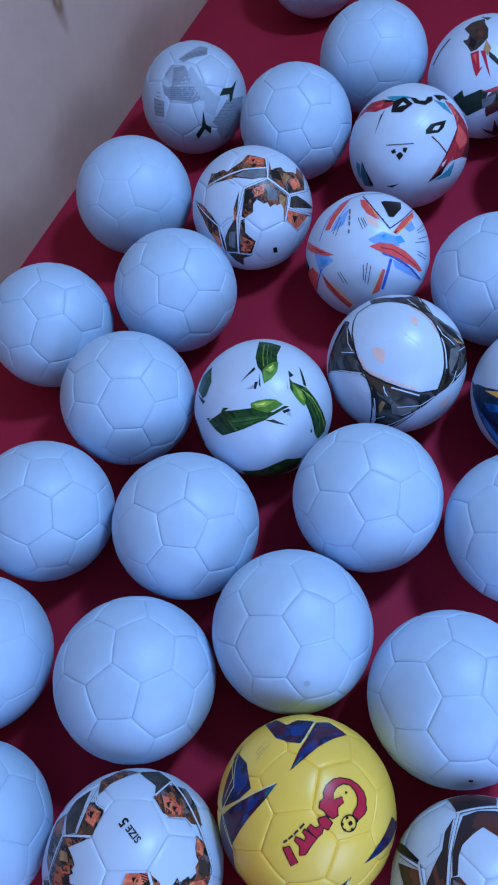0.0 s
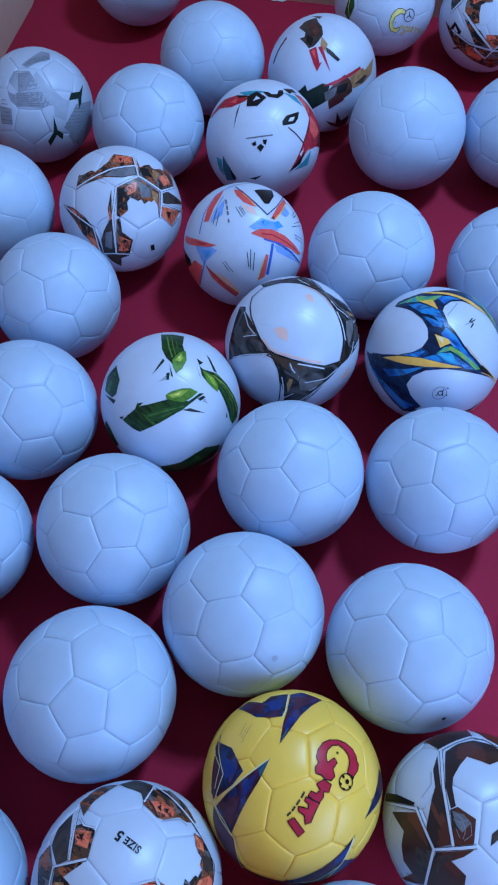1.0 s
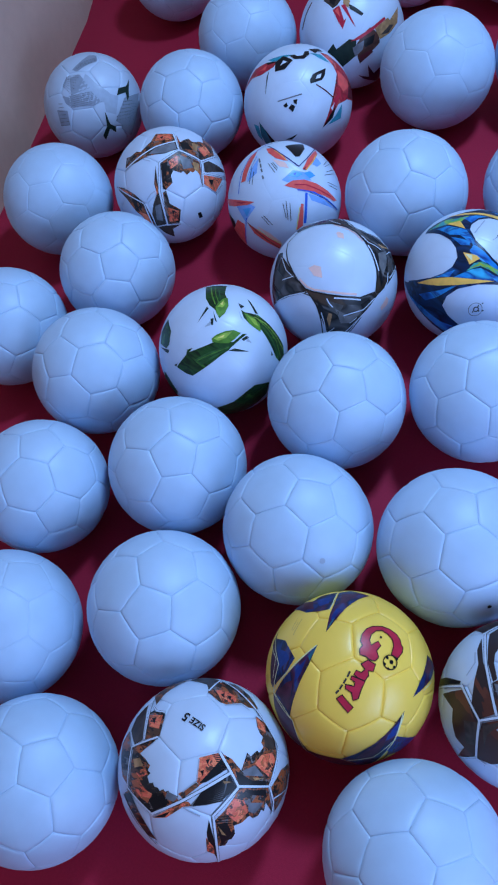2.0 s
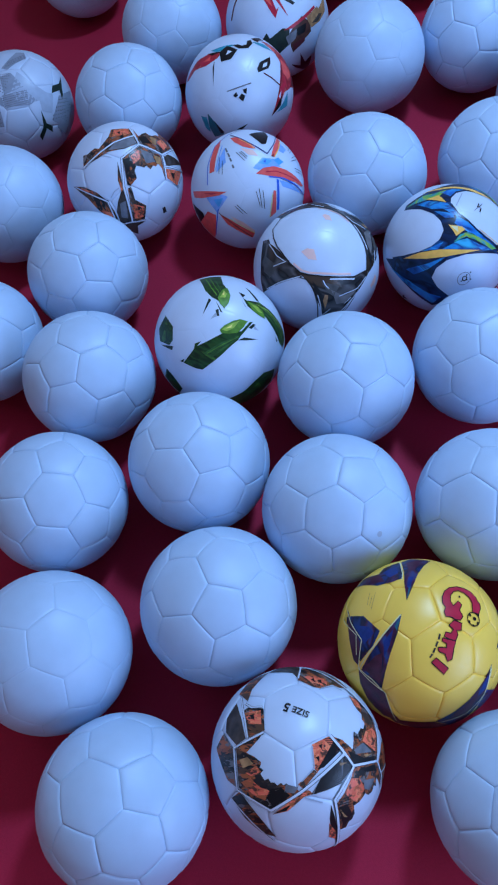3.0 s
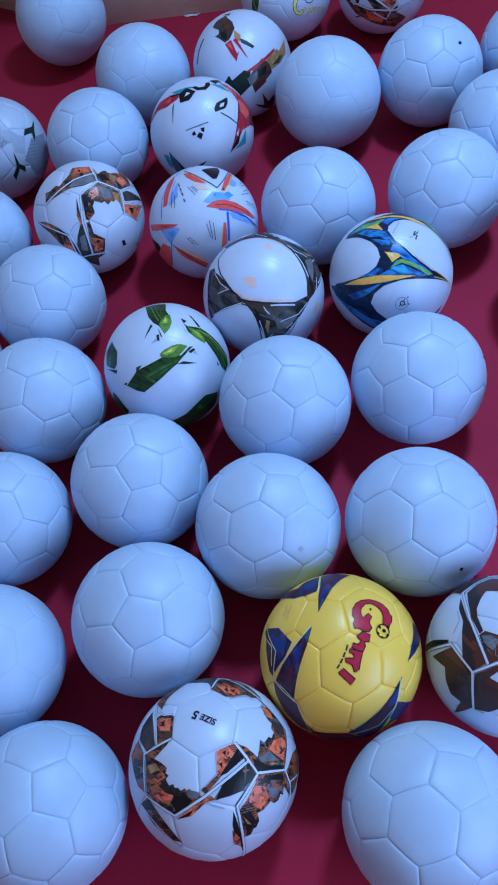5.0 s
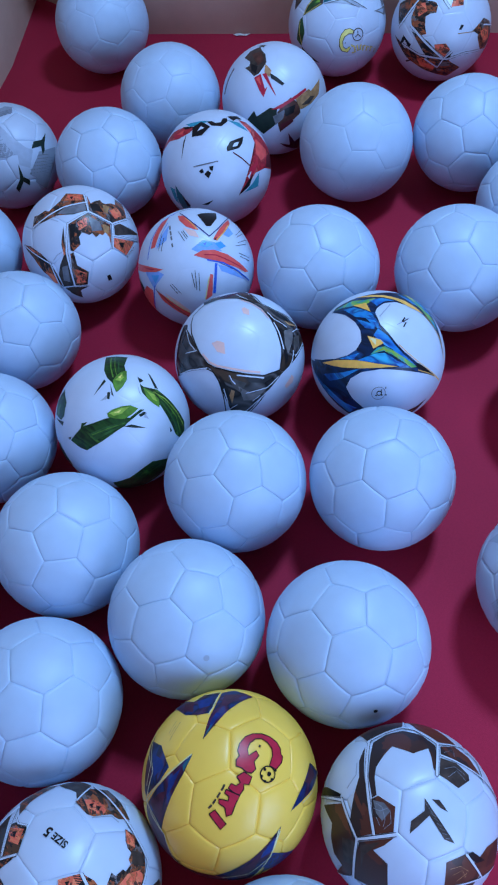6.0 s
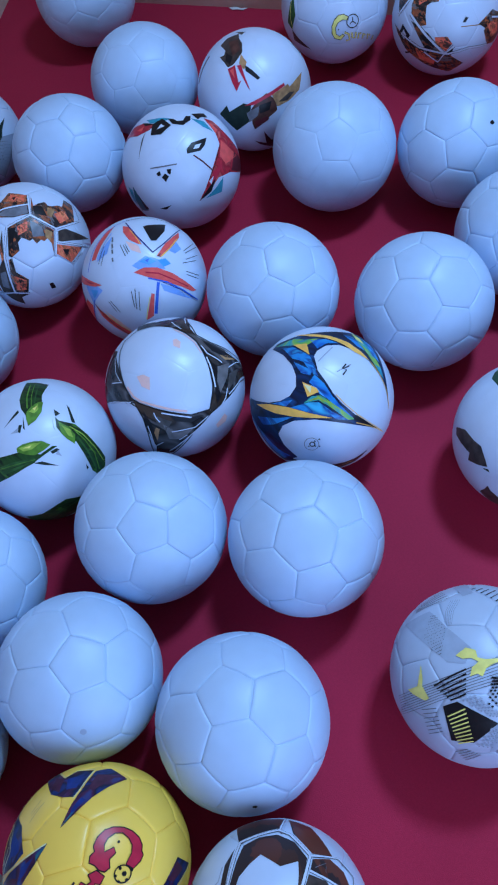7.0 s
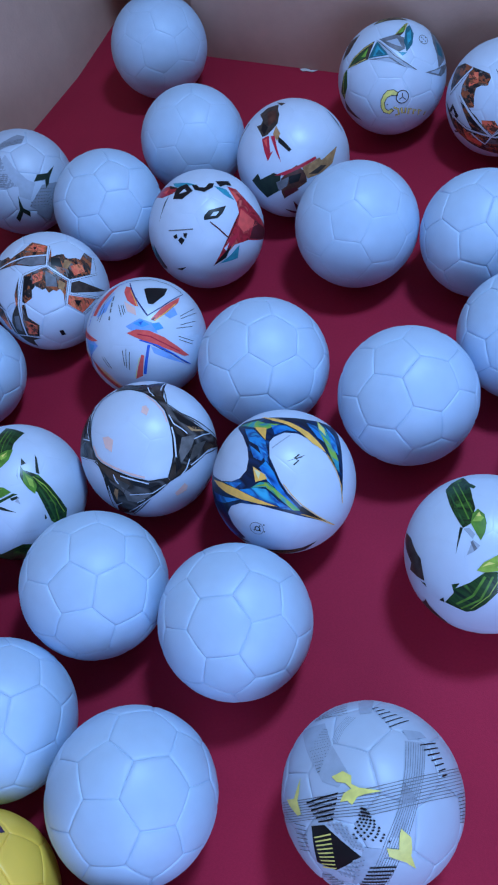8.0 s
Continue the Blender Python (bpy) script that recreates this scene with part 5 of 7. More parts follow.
line_on(ch, BLUE, 2, "printed_line", 0.016, (-0.887, 0.131), (-0.874, 0.508), (-0.733, 0.932), (-0.401, 1.256))
line_on(ch, TINT, 1, "printed_line", 0.020, (-0.702, 0.386), (-0.642, 0.602), (-0.563, 0.879))
line_on(ch, BLACK, 1, "printed_slash", 0.010, (-0.622, 0.611), (-0.640, 0.300))
line_on(ch, BLACK, 1, "printed_slash", 0.010, (-0.567, 0.532), (-0.579, 0.282))
line_on(ch, BLACK, 1, "printed_slash", 0.010, (-0.633, 0.504), (-0.634, 0.361))
line_on(ch, BLACK, 1, "printed_slash", 0.010, (-0.301, 0.651), (-0.171, 0.477))
line_on(ch, BLACK, 1, "printed_slash", 0.010, (-0.249, 0.654), (-0.136, 0.510))
line_on(ch, BLACK, 1, "printed_slash", 0.010, (-0.218, 0.664), (-0.121, 0.544))
line_on(ch, BLACK, 1, "printed_slash", 0.010, (0.028, 0.005), (0.068, -0.307))
line_on(ch, BLACK, 1, "printed_slash", 0.010, (-0.024, -0.037), (0.036, -0.275))
line_on(ch, BLACK, 1, "printed_slash", 0.010, (0.091, -0.031), (0.117, -0.327))
line_on(ch, BLACK, 1, "printed_slash", 0.010, (-0.392, -0.258), (-0.257, -0.397))
line_on(ch, BLACK, 1, "printed_slash", 0.010, (-0.356, -0.238), (-0.196, -0.395))
line_on(ch, BLACK, 1, "printed_slash", 0.010, (0.789, 0.708), (1.112, 1.011))
line_on(ch, BLACK, 1, "printed_slash", 0.010, (0.816, 0.670), (1.181, 0.928))
line_on(ch, BLACK, 1, "printed_slash", 0.010, (0.763, 0.478), (1.081, 0.577))
line_on(ch, BLACK, 1, "printed_slash", 0.010, (0.827, 0.346), (1.151, 0.291))
line_on(ch, BLACK, 1, "printed_slash", 0.010, (0.846, 0.291), (1.138, 0.229))
line_on(ch, BLACK, 1, "printed_slash", 0.010, (0.828, 0.554), (1.153, 0.708))
line_on(ch, SLATE, 1, "printed_bar", 0.030, (-0.497, 0.787), (-0.465, 0.693))
line_on(ch, SLATE, 1, "printed_bar", 0.030, (-0.457, 0.663), (-0.428, 0.581))
line_on(ch, SLATE, 1, "printed_bar", 0.030, (-0.425, 0.558), (-0.400, 0.491))
line_on(ch, SLATE, 1, "printed_bar", 0.030, (-0.388, 0.428), (-0.369, 0.367))
print_on(ch, TINT, 0, "printed_tint", (0.584, 0.939), (0.739, 0.731), (0.616, 0.624), (0.481, 0.673))
print_on(ch, PINK, 0, "printed_tint", (-0.230, 0.733), (0.005, 0.667), (0.078, 0.543), (-0.093, 0.579))
print_on(ch, TINT, 0, "printed_tint", (-0.695, 0.332), (-0.636, 0.574), (-0.514, 0.815), (-0.503, 0.487))
print_on(ch, PINK, 0, "printed_tint", (-0.493, -0.428), (-0.250, -0.553), (-0.046, -0.724), (-0.039, -0.791), (-0.272, -0.632))
print_on(ch, TINT, 0, "printed_tint", (0.403, 0.122), (0.655, 0.064), (1.024, -0.149), (0.467, 0.014))
print_on(ch, SKY, 1, "printed_facet", (0.336, 0.471), (0.453, 0.517), (0.552, 0.439), (0.437, 0.377))

ch = chart(c, -27.1, 57.8, -168.4)
print_on(ch, BLACK, 1, "printed_emblem", (-0.258, -0.029), (-0.201, 0.023), (-0.170, -0.037), (-0.220, -0.062))
print_on(ch, BLACK, 1, "printed_emblem", (-0.083, 0.062), (-0.011, 0.077), (-0.022, -0.010), (-0.069, 0.011))
print_on(ch, BLACK, 1, "printed_emblem", (-0.163, -0.071), (-0.108, -0.004), (-0.044, -0.040), (-0.085, -0.132))
line_on(ch, SLATE, 1, "printed_line", 0.018, (-0.363, 0.039), (0.069, 0.159))
print_on(ch, BLACK, 1, "printed_lozenge", (0.217, 0.329), (0.203, 0.396), (0.261, 0.503), (0.529, 0.643), (0.499, 0.502), (0.432, 0.405))
print_on(ch, PAPER, 2, "printed_lozenge", (0.308, 0.414), (0.343, 0.488), (0.434, 0.524), (0.399, 0.440))
line_on(ch, MAROON, 1, "printed_line", 0.022, (0.321, 0.320), (0.484, 0.237), (0.665, 0.114))
print_on(ch, FLAME, 0, "printed_flame", (-1.471, 0.337), (-1.273, 0.520), (-1.019, 0.756), (-0.676, 0.810), (-0.421, 0.781), (-0.508, 0.659), (-0.757, 0.543), (-1.063, 0.529), (-1.299, 0.352))
print_on(ch, RED, 1, "printed_facet", (-0.978, 0.680), (-0.695, 0.697), (-0.577, 0.618), (-0.864, 0.541))
print_on(ch, CORAL, 2, "printed_facet", (-0.838, 0.646), (-0.655, 0.732), (-0.678, 0.629))
print_on(ch, BLACK, 1, "printed_spike", (-0.576, 0.610), (-0.614, 0.133), (-0.615, 0.482))
print_on(ch, CYAN, 1, "printed_facet", (-0.670, 0.876), (-0.304, 0.921), (-0.139, 0.910), (-0.369, 0.808), (-0.533, 0.795))
print_on(ch, BLACK, 2, "printed_fleck", (-0.727, 0.811), (-0.425, 0.781), (-0.632, 0.736))
print_on(ch, TEAL, 0, "printed_facet", (-0.774, -0.336), (-0.682, -0.445), (-0.529, -0.623), (-0.453, -0.753), (-0.673, -0.862), (-0.770, -0.636))
print_on(ch, BLACK, 1, "printed_fleck", (-0.649, -0.471), (-0.447, -0.705), (-0.526, -0.748))
print_on(ch, BLACK, 0, "printed_spike", (-0.214, -0.636), (0.009, -0.518), (-0.096, -0.630))
print_on(ch, CYAN, 0, "printed_facet", (-0.946, -0.407), (-0.803, -0.424), (-0.752, -0.768), (-0.869, -0.677))
print_on(ch, FLAME, 0, "printed_flame", (0.462, 1.050), (0.657, 1.056), (0.929, 0.878), (1.284, 0.673), (1.787, 0.365), (1.796, 0.052), (1.073, 0.091), (0.797, -0.006), (0.640, -0.249), (0.474, -0.429), (0.558, -0.217), (0.630, 0.023), (0.724, 0.359), (0.792, 0.578), (0.707, 0.782))
print_on(ch, CORAL, 1, "printed_facet", (0.820, 0.659), (1.292, 0.437), (0.938, 0.236), (0.797, 0.356))
print_on(ch, MAROON, 1, "printed_facet", (1.186, 0.505), (1.793, 0.308), (1.798, 0.056), (1.096, 0.121))
print_on(ch, BLACK, 1, "printed_fleck", (0.474, -0.422), (0.630, -0.164), (0.753, 0.006), (0.680, -0.249))
print_on(ch, CYAN, 0, "printed_facet", (0.898, 0.003), (0.906, -0.274), (0.587, -0.371), (0.749, -0.205))
print_on(ch, CYAN, 0, "printed_facet", (0.211, 0.975), (0.464, 0.972), (0.668, 0.786), (0.449, 0.845))
print_on(ch, CORAL, 1, "printed_facet", (0.499, 1.025), (0.767, 0.870), (0.709, 0.767))
print_on(ch, RED, 1, "printed_facet", (0.672, 0.092), (0.847, 0.228), (0.790, 0.035), (0.631, -0.178))
line_on(ch, BLACK, 2, "printed_line", 0.012, (0.794, 0.564), (0.716, 0.240), (0.613, -0.044))
print_on(ch, PAPER, 2, "printed_fleck", (0.618, -0.076), (0.695, 0.029), (0.663, -0.121))
print_on(ch, BLACK, 2, "printed_emblem", (-0.444, 0.561), (-0.473, 0.768), (-0.314, 0.899), (-0.116, 0.777), (-0.257, 0.592))
print_on(ch, PAPER, 3, "printed_emblem", (-0.353, 0.675), (-0.300, 0.783), (-0.222, 0.742))
print_on(ch, BLACK, 2, "printed_emblem", (-0.193, 0.892), (-0.099, 0.911), (-0.027, 0.867), (0.079, 0.893), (0.113, 1.002), (0.201, 1.030), (0.211, 0.930), (0.098, 0.801), (-0.088, 0.798))
print_on(ch, BLACK, 2, "printed_emblem", (0.212, 1.086), (0.460, 1.201), (0.548, 1.101), (0.417, 1.072), (0.342, 0.983))

ch = chart(d, 135.3, -9.3, -91.9)
print_on(ch, UMBER, 0, "printed_shard", (-0.679, 0.854), (-0.575, 1.030), (-0.440, 1.085), (-0.331, 1.126), (-0.279, 0.974), (-0.194, 0.853), (-0.160, 0.672), (-0.230, 0.541), (-0.298, 0.448), (-0.389, 0.404), (-0.475, 0.487), (-0.604, 0.590), (-0.512, 0.620), (-0.505, 0.712))
print_on(ch, BROWN, 1, "printed_facet", (-0.496, 0.908), (-0.305, 0.949), (-0.203, 0.717), (-0.328, 0.605))
print_on(ch, BLACK, 1, "printed_facet", (-0.476, 0.664), (-0.327, 0.586), (-0.354, 0.441), (-0.458, 0.523))
print_on(ch, RED, 1, "printed_shard", (-0.387, 0.373), (-0.261, 0.442), (-0.170, 0.169), (-0.126, 0.207), (-0.196, 0.034), (-0.275, 0.155))
print_on(ch, RED, 1, "printed_shard", (-0.228, 0.434), (-0.154, 0.455), (-0.061, 0.248), (0.037, 0.052), (-0.015, 0.115))
print_on(ch, BRONZE, 1, "printed_shard", (-0.180, 0.633), (-0.059, 0.499), (-0.091, 0.372), (-0.190, 0.467))
print_on(ch, BLACK, 1, "printed_shard", (-0.093, 0.454), (0.040, 0.378), (0.186, 0.266), (0.145, 0.229), (-0.063, 0.355))
print_on(ch, CORAL, 2, "printed_facet", (-0.348, 0.354), (-0.284, 0.392), (-0.242, 0.234))
print_on(ch, PINE, 0, "printed_shard", (-0.525, -0.365), (-0.377, -0.200), (-0.324, -0.300), (-0.074, -0.140), (0.054, -0.162), (0.042, -0.431), (-0.207, -0.638))
print_on(ch, SLATE, 1, "printed_facet", (-0.020, -0.293), (0.203, -0.163), (0.174, -0.328), (0.035, -0.449))
print_on(ch, RED, 2, "printed_shard", (-0.056, -0.178), (0.305, 0.012), (0.603, 0.205), (0.628, 0.165), (0.397, 0.006), (0.116, -0.153))
print_on(ch, BROWN, 0, "printed_shard", (0.055, -0.227), (0.183, -0.067), (0.304, 0.034), (0.476, -0.070), (0.510, -0.239), (0.414, -0.324), (0.306, -0.403), (0.131, -0.592), (0.082, -0.468))
print_on(ch, MAROON, 1, "printed_facet", (0.124, -0.432), (0.338, -0.334), (0.381, -0.389), (0.148, -0.565))
print_on(ch, BLACK, 1, "printed_facet", (0.186, -0.163), (0.400, -0.085), (0.369, -0.233), (0.208, -0.295))
print_on(ch, BRONZE, 1, "printed_shard", (0.397, 0.006), (0.682, 0.192), (0.729, 0.152), (1.034, 0.443), (0.960, 0.108), (0.735, -0.081), (0.513, -0.177))
print_on(ch, UMBER, 2, "printed_facet", (0.517, -0.103), (0.728, 0.065), (0.830, 0.067), (0.687, -0.080))
print_on(ch, PLUM, 0, "printed_shard", (0.125, -0.858), (0.368, -0.949), (0.294, -0.626), (0.466, -0.864), (0.611, -0.729), (0.751, -1.265), (0.238, -0.970))
line_on(ch, MAROON, 0, "printed_shard", 0.050, (-0.938, 0.659), (-1.098, 0.404), (-1.206, 0.111))
print_on(ch, UMBER, 0, "printed_shard", (-0.446, 1.216), (-0.197, 1.176), (-0.257, 1.082))
print_on(ch, UMBER, 0, "printed_shard", (0.752, 1.302), (1.014, 1.112), (1.274, 0.802), (1.090, 1.040))

ch = chart(g0, 111.9, 22.3, -54.6)
print_on(ch, ASH, 0, "printed_facet", (-0.320, 0.714), (0.126, 1.085), (0.294, 1.052), (0.251, 0.842), (-0.001, 0.750), (-0.220, 0.646))
print_on(ch, ASH, 0, "printed_facet", (-0.460, 0.196), (-0.035, 0.199), (0.135, -0.015), (-0.035, -0.067), (-0.478, -0.016))
print_on(ch, ASH, 0, "printed_facet", (-0.835, -0.008), (-0.580, -0.069), (-0.601, -0.347), (-0.844, -0.340))
print_on(ch, ASH, 0, "printed_facet", (0.344, -0.412), (0.622, -0.004), (1.159, 0.089), (0.958, -0.266), (0.592, -0.589))
print_on(ch, ASH, 0, "printed_facet", (-0.402, 0.540), (-0.180, 0.568), (-0.035, 0.262), (-0.422, 0.195))
print_on(ch, ASH, 0, "printed_facet", (-0.624, 0.233), (-0.478, 0.163), (-0.478, 0.000), (-0.577, 0.064))
dots_on(ch, SLATE, 1, "dot_pattern", 7, 8, 0.033, (-0.466, 0.584), (-0.179, 0.561), (-0.403, 0.195), (-0.574, 0.424))
hatch_on(ch, SLATE, 1, "line_pattern", 7, 0.007, [(-0.479, 0.180), (-0.001, 0.184)], [(-0.478, -0.032), (-0.035, -0.020)])
hatch_on(ch, SLATE, 1, "hatch_pattern", 7, 0.011, [(-0.757, 0.098), (-0.663, 0.081)], [(-0.844, -0.340), (-0.601, -0.347)])
dots_on(ch, SLATE, 1, "dot_pattern", 6, 6, 0.041, (0.603, -0.072), (0.816, -0.071), (0.753, -0.403), (0.342, -0.394))
hatch_on(ch, SLATE, 1, "line_pattern", 4, 0.011, [(-0.153, 0.817), (0.261, 0.950)], [(-0.261, 0.710), (0.231, 0.829)])
print_on(ch, PINE, 1, "printed_bird", (0.466, 0.058), (0.540, 0.194), (0.742, 0.227), (0.911, 0.399), (0.788, 0.142), (0.761, 0.017), (0.692, -0.071), (0.689, 0.101))
print_on(ch, PINE, 1, "printed_bird", (0.154, -0.189), (0.215, -0.445), (0.333, -0.524), (0.324, -0.646), (0.201, -0.538), (0.077, -0.771), (0.029, -0.659), (0.143, -0.481))

ch = chart(o1, -66.7, 56.1, 128.1)
print_on(ch, SCRAPS, 0, "printed_patch", (-0.911, 0.334), (-0.896, 0.566), (-0.790, 0.563), (-0.644, 0.636), (-0.559, 0.600), (-0.353, 0.800), (-0.257, 0.995), (0.070, 0.951), (0.124, 0.739), (0.120, 0.583), (-0.112, 0.510), (-0.406, 0.501), (-0.622, 0.417))
print_on(ch, EMBERS, 1, "printed_facet", (-0.280, 0.782), (-0.218, 0.959), (0.052, 0.950), (0.068, 0.797))
print_on(ch, SLATE, 1, "printed_facet", (-0.407, 0.526), (-0.274, 0.633), (0.090, 0.729), (0.107, 0.589), (-0.112, 0.520))
print_on(ch, BLACK, 2, "printed_fleck", (-0.178, 0.875), (-0.108, 0.896), (-0.135, 0.815))
print_on(ch, SCRAPS, 0, "printed_patch", (0.140, 0.929), (0.192, 0.735), (0.286, 0.799), (0.383, 0.839), (0.429, 0.777), (0.484, 0.766), (0.620, 0.815), (0.708, 0.803), (0.785, 1.018), (0.986, 0.954), (0.933, 0.546), (0.551, 0.388), (0.332, 0.472), (0.162, 0.585))
print_on(ch, EMBERS, 1, "printed_facet", (0.534, 0.626), (0.735, 0.738), (0.813, 0.580), (0.622, 0.464))
print_on(ch, BLACK, 1, "printed_facet", (0.175, 0.734), (0.331, 0.739), (0.413, 0.570), (0.211, 0.588))
print_on(ch, BRONZE, 1, "printed_facet", (0.421, 0.731), (0.553, 0.713), (0.485, 0.560), (0.416, 0.589))
print_on(ch, SCRAPS, 0, "printed_patch", (-0.194, 0.346), (0.142, 0.530), (0.509, 0.350), (0.503, -0.026), (0.470, 0.137), (0.408, 0.214), (0.354, 0.165), (0.307, 0.185), (0.239, 0.126), (0.181, 0.192), (0.133, 0.161), (0.089, 0.182), (0.014, 0.205), (-0.035, 0.130), (-0.016, 0.011), (-0.137, -0.100), (-0.181, -0.079))
print_on(ch, EMBERS, 1, "printed_facet", (-0.054, 0.370), (0.105, 0.460), (0.102, 0.314), (-0.030, 0.233))
print_on(ch, BLACK, 1, "printed_facet", (-0.179, 0.330), (-0.070, 0.360), (-0.110, 0.130), (-0.172, 0.101))
print_on(ch, SLATE, 1, "printed_facet", (0.138, 0.478), (0.323, 0.387), (0.360, 0.243), (0.183, 0.223))
print_on(ch, BRONZE, 1, "printed_facet", (0.370, 0.356), (0.487, 0.315), (0.455, 0.168), (0.375, 0.228))
print_on(ch, UMBER, 0, "printed_patch", (0.583, 0.339), (0.713, 0.388), (1.365, 0.242), (0.582, 0.166))
print_on(ch, EMBERS, 0, "printed_patch", (0.559, 0.124), (1.080, 0.072), (0.823, -0.186), (0.551, -0.027))
print_on(ch, BLACK, 1, "printed_fleck", (0.651, 0.045), (0.780, 0.046), (0.729, -0.072))
print_on(ch, UMBER, 0, "printed_patch", (-0.283, 0.308), (-0.328, 0.011), (-0.295, -0.156), (-0.376, -0.333), (-0.419, -0.509), (-0.365, -0.755), (-0.176, -0.711), (-0.227, -0.295), (-0.260, -0.110))
print_on(ch, EMBERS, 1, "printed_facet", (-0.317, 0.102), (-0.254, -0.116), (-0.297, -0.177))
print_on(ch, SLATE, 1, "printed_facet", (-0.346, -0.365), (-0.246, -0.328), (-0.228, -0.648), (-0.344, -0.617))
print_on(ch, SCRAPS, 0, "printed_patch", (-0.188, -0.139), (-0.131, -0.109), (-0.089, -0.325), (0.099, -0.443), (0.074, -0.693), (-0.166, -0.711))
print_on(ch, EMBERS, 1, "printed_facet", (-0.125, -0.391), (0.061, -0.459), (0.049, -0.643), (-0.112, -0.667))
print_on(ch, BLACK, 2, "printed_fleck", (-0.066, -0.458), (-0.002, -0.451), (-0.032, -0.528))
print_on(ch, SCRAPS, 0, "printed_patch", (-1.256, 0.017), (-0.968, -0.022), (-0.719, -0.152), (-0.547, -0.310), (-0.452, -0.512), (-0.376, -0.757), (-0.564, -0.612), (-0.740, -0.481), (-0.924, -0.242))
print_on(ch, EMBERS, 1, "printed_facet", (-0.695, -0.475), (-0.507, -0.518), (-0.410, -0.716), (-0.541, -0.689))
print_on(ch, EMBERS, 1, "printed_facet", (-1.065, -0.030), (-0.802, -0.122), (-0.768, -0.195), (-0.954, -0.121))
print_on(ch, UMBER, 0, "printed_patch", (-0.366, -0.760), (0.094, -0.737), (-0.054, -0.826), (-0.021, -1.058), (-0.207, -0.940))
piped_on(ch, 0.022, (-0.909, 0.315), (-0.515, 0.537), (-0.275, 0.656), (0.126, 0.756))
piped_on(ch, 0.024, (0.088, 0.952), (0.144, 0.562), (-0.209, 0.347), (-0.248, -0.109), (-0.150, -0.727))
piped_on(ch, 0.024, (0.144, 0.562), (0.549, 0.370), (1.089, 0.581), (1.037, 0.969))
piped_on(ch, 0.022, (0.549, 0.370), (0.531, -0.052))
piped_on(ch, 0.020, (0.544, 0.165), (1.283, 0.080))
piped_on(ch, 0.020, (-0.387, -0.777), (-0.150, -0.719), (0.094, -0.719))
piped_on(ch, 0.020, (-1.183, -0.004), (-0.548, -0.316), (-0.412, -0.810))
piped_on(ch, 0.018, (1.095, -0.024), (0.849, -0.206))
print_on(ch, BLACK, 1, "valve_mark", (0.424, -0.540), (0.486, -0.516), (0.544, -0.633), (0.470, -0.650))
# two seams' shade painted on in pale grey
line_on(ch, SHADE, 1, "seam_shade", 0.014, (-0.486, -0.256), (-0.408, -0.158), (-0.323, -0.110))
line_on(ch, SHADE, 1, "seam_shade", 0.014, (-0.510, 0.447), (-0.370, 0.392))

ch = chart(o3, 89.6, -30.8, -85.8)
print_on(ch, SCRAPS, 0, "printed_patch", (-0.606, 0.259), (-0.446, 0.582), (-0.091, 0.446), (-0.056, 0.375), (-0.089, 0.251), (-0.208, 0.250), (-0.296, 0.214), (-0.312, 0.059), (-0.296, -0.100), (-0.483, -0.117), (-0.602, 0.124))
print_on(ch, EMBERS, 1, "printed_facet", (-0.498, 0.483), (-0.305, 0.480), (-0.262, 0.305), (-0.443, 0.235))
print_on(ch, EMBERS, 0, "printed_facet", (0.198, 0.315), (0.256, 0.477), (0.480, 0.504), (0.449, 0.330))
print_on(ch, SCRAPS, 0, "printed_patch", (-0.970, 0.247), (-1.020, 0.681), (-0.713, 0.700), (-0.467, 0.587), (-0.656, 0.337), (-0.929, 0.129))
print_on(ch, SCRAPS, 0, "printed_patch", (-0.602, -0.009), (-0.264, -0.232), (0.049, -0.618), (-0.139, -0.725), (-0.319, -0.549), (-0.488, -0.217))
print_on(ch, EMBERS, 1, "printed_facet", (-0.143, -0.308), (0.081, -0.315), (0.171, -0.446), (0.049, -0.578), (-0.128, -0.412))
print_on(ch, BLACK, 0, "printed_patch", (0.049, -0.618), (0.208, -0.488), (0.128, -0.759))
print_on(ch, SCRAPS, 0, "printed_patch", (0.777, -0.301), (0.971, -0.075), (1.218, -0.099), (1.071, -0.488), (0.892, -0.565))
piped_on(ch, 0.035, (-0.623, 0.110), (-0.302, -0.262), (0.031, -0.615), (0.208, -0.488))
piped_on(ch, 0.032, (-0.445, 0.563), (-0.746, 0.282), (-0.960, 0.114))
piped_on(ch, 0.028, (0.939, -0.072), (1.509, -0.116))
piped_on(ch, 0.032, (0.030, 0.533), (0.181, 0.285))
piped_on(ch, 0.028, (-0.360, -0.568), (-0.103, -0.799), (0.031, -0.615))
print_on(ch, BLACK, 0, "printed_emblem", (-0.817, -0.062), (-0.640, -0.264), (-0.816, -0.441), (-0.995, -0.269))
print_on(ch, PAPER, 1, "printed_emblem", (-0.797, -0.152), (-0.733, -0.263), (-0.812, -0.340), (-0.876, -0.253))
print_on(ch, BLACK, 0, "printed_bar", (-0.869, -0.628), (-0.566, -0.550), (-0.571, -0.584), (-0.850, -0.665))
print_on(ch, BLACK, 0, "printed_bar", (0.336, -0.105), (0.388, -0.017), (0.443, -0.038), (0.390, -0.112))
line_on(ch, BRONZE, 0, "printed_bar", 0.016, (0.320, -0.173), (0.670, -0.180))

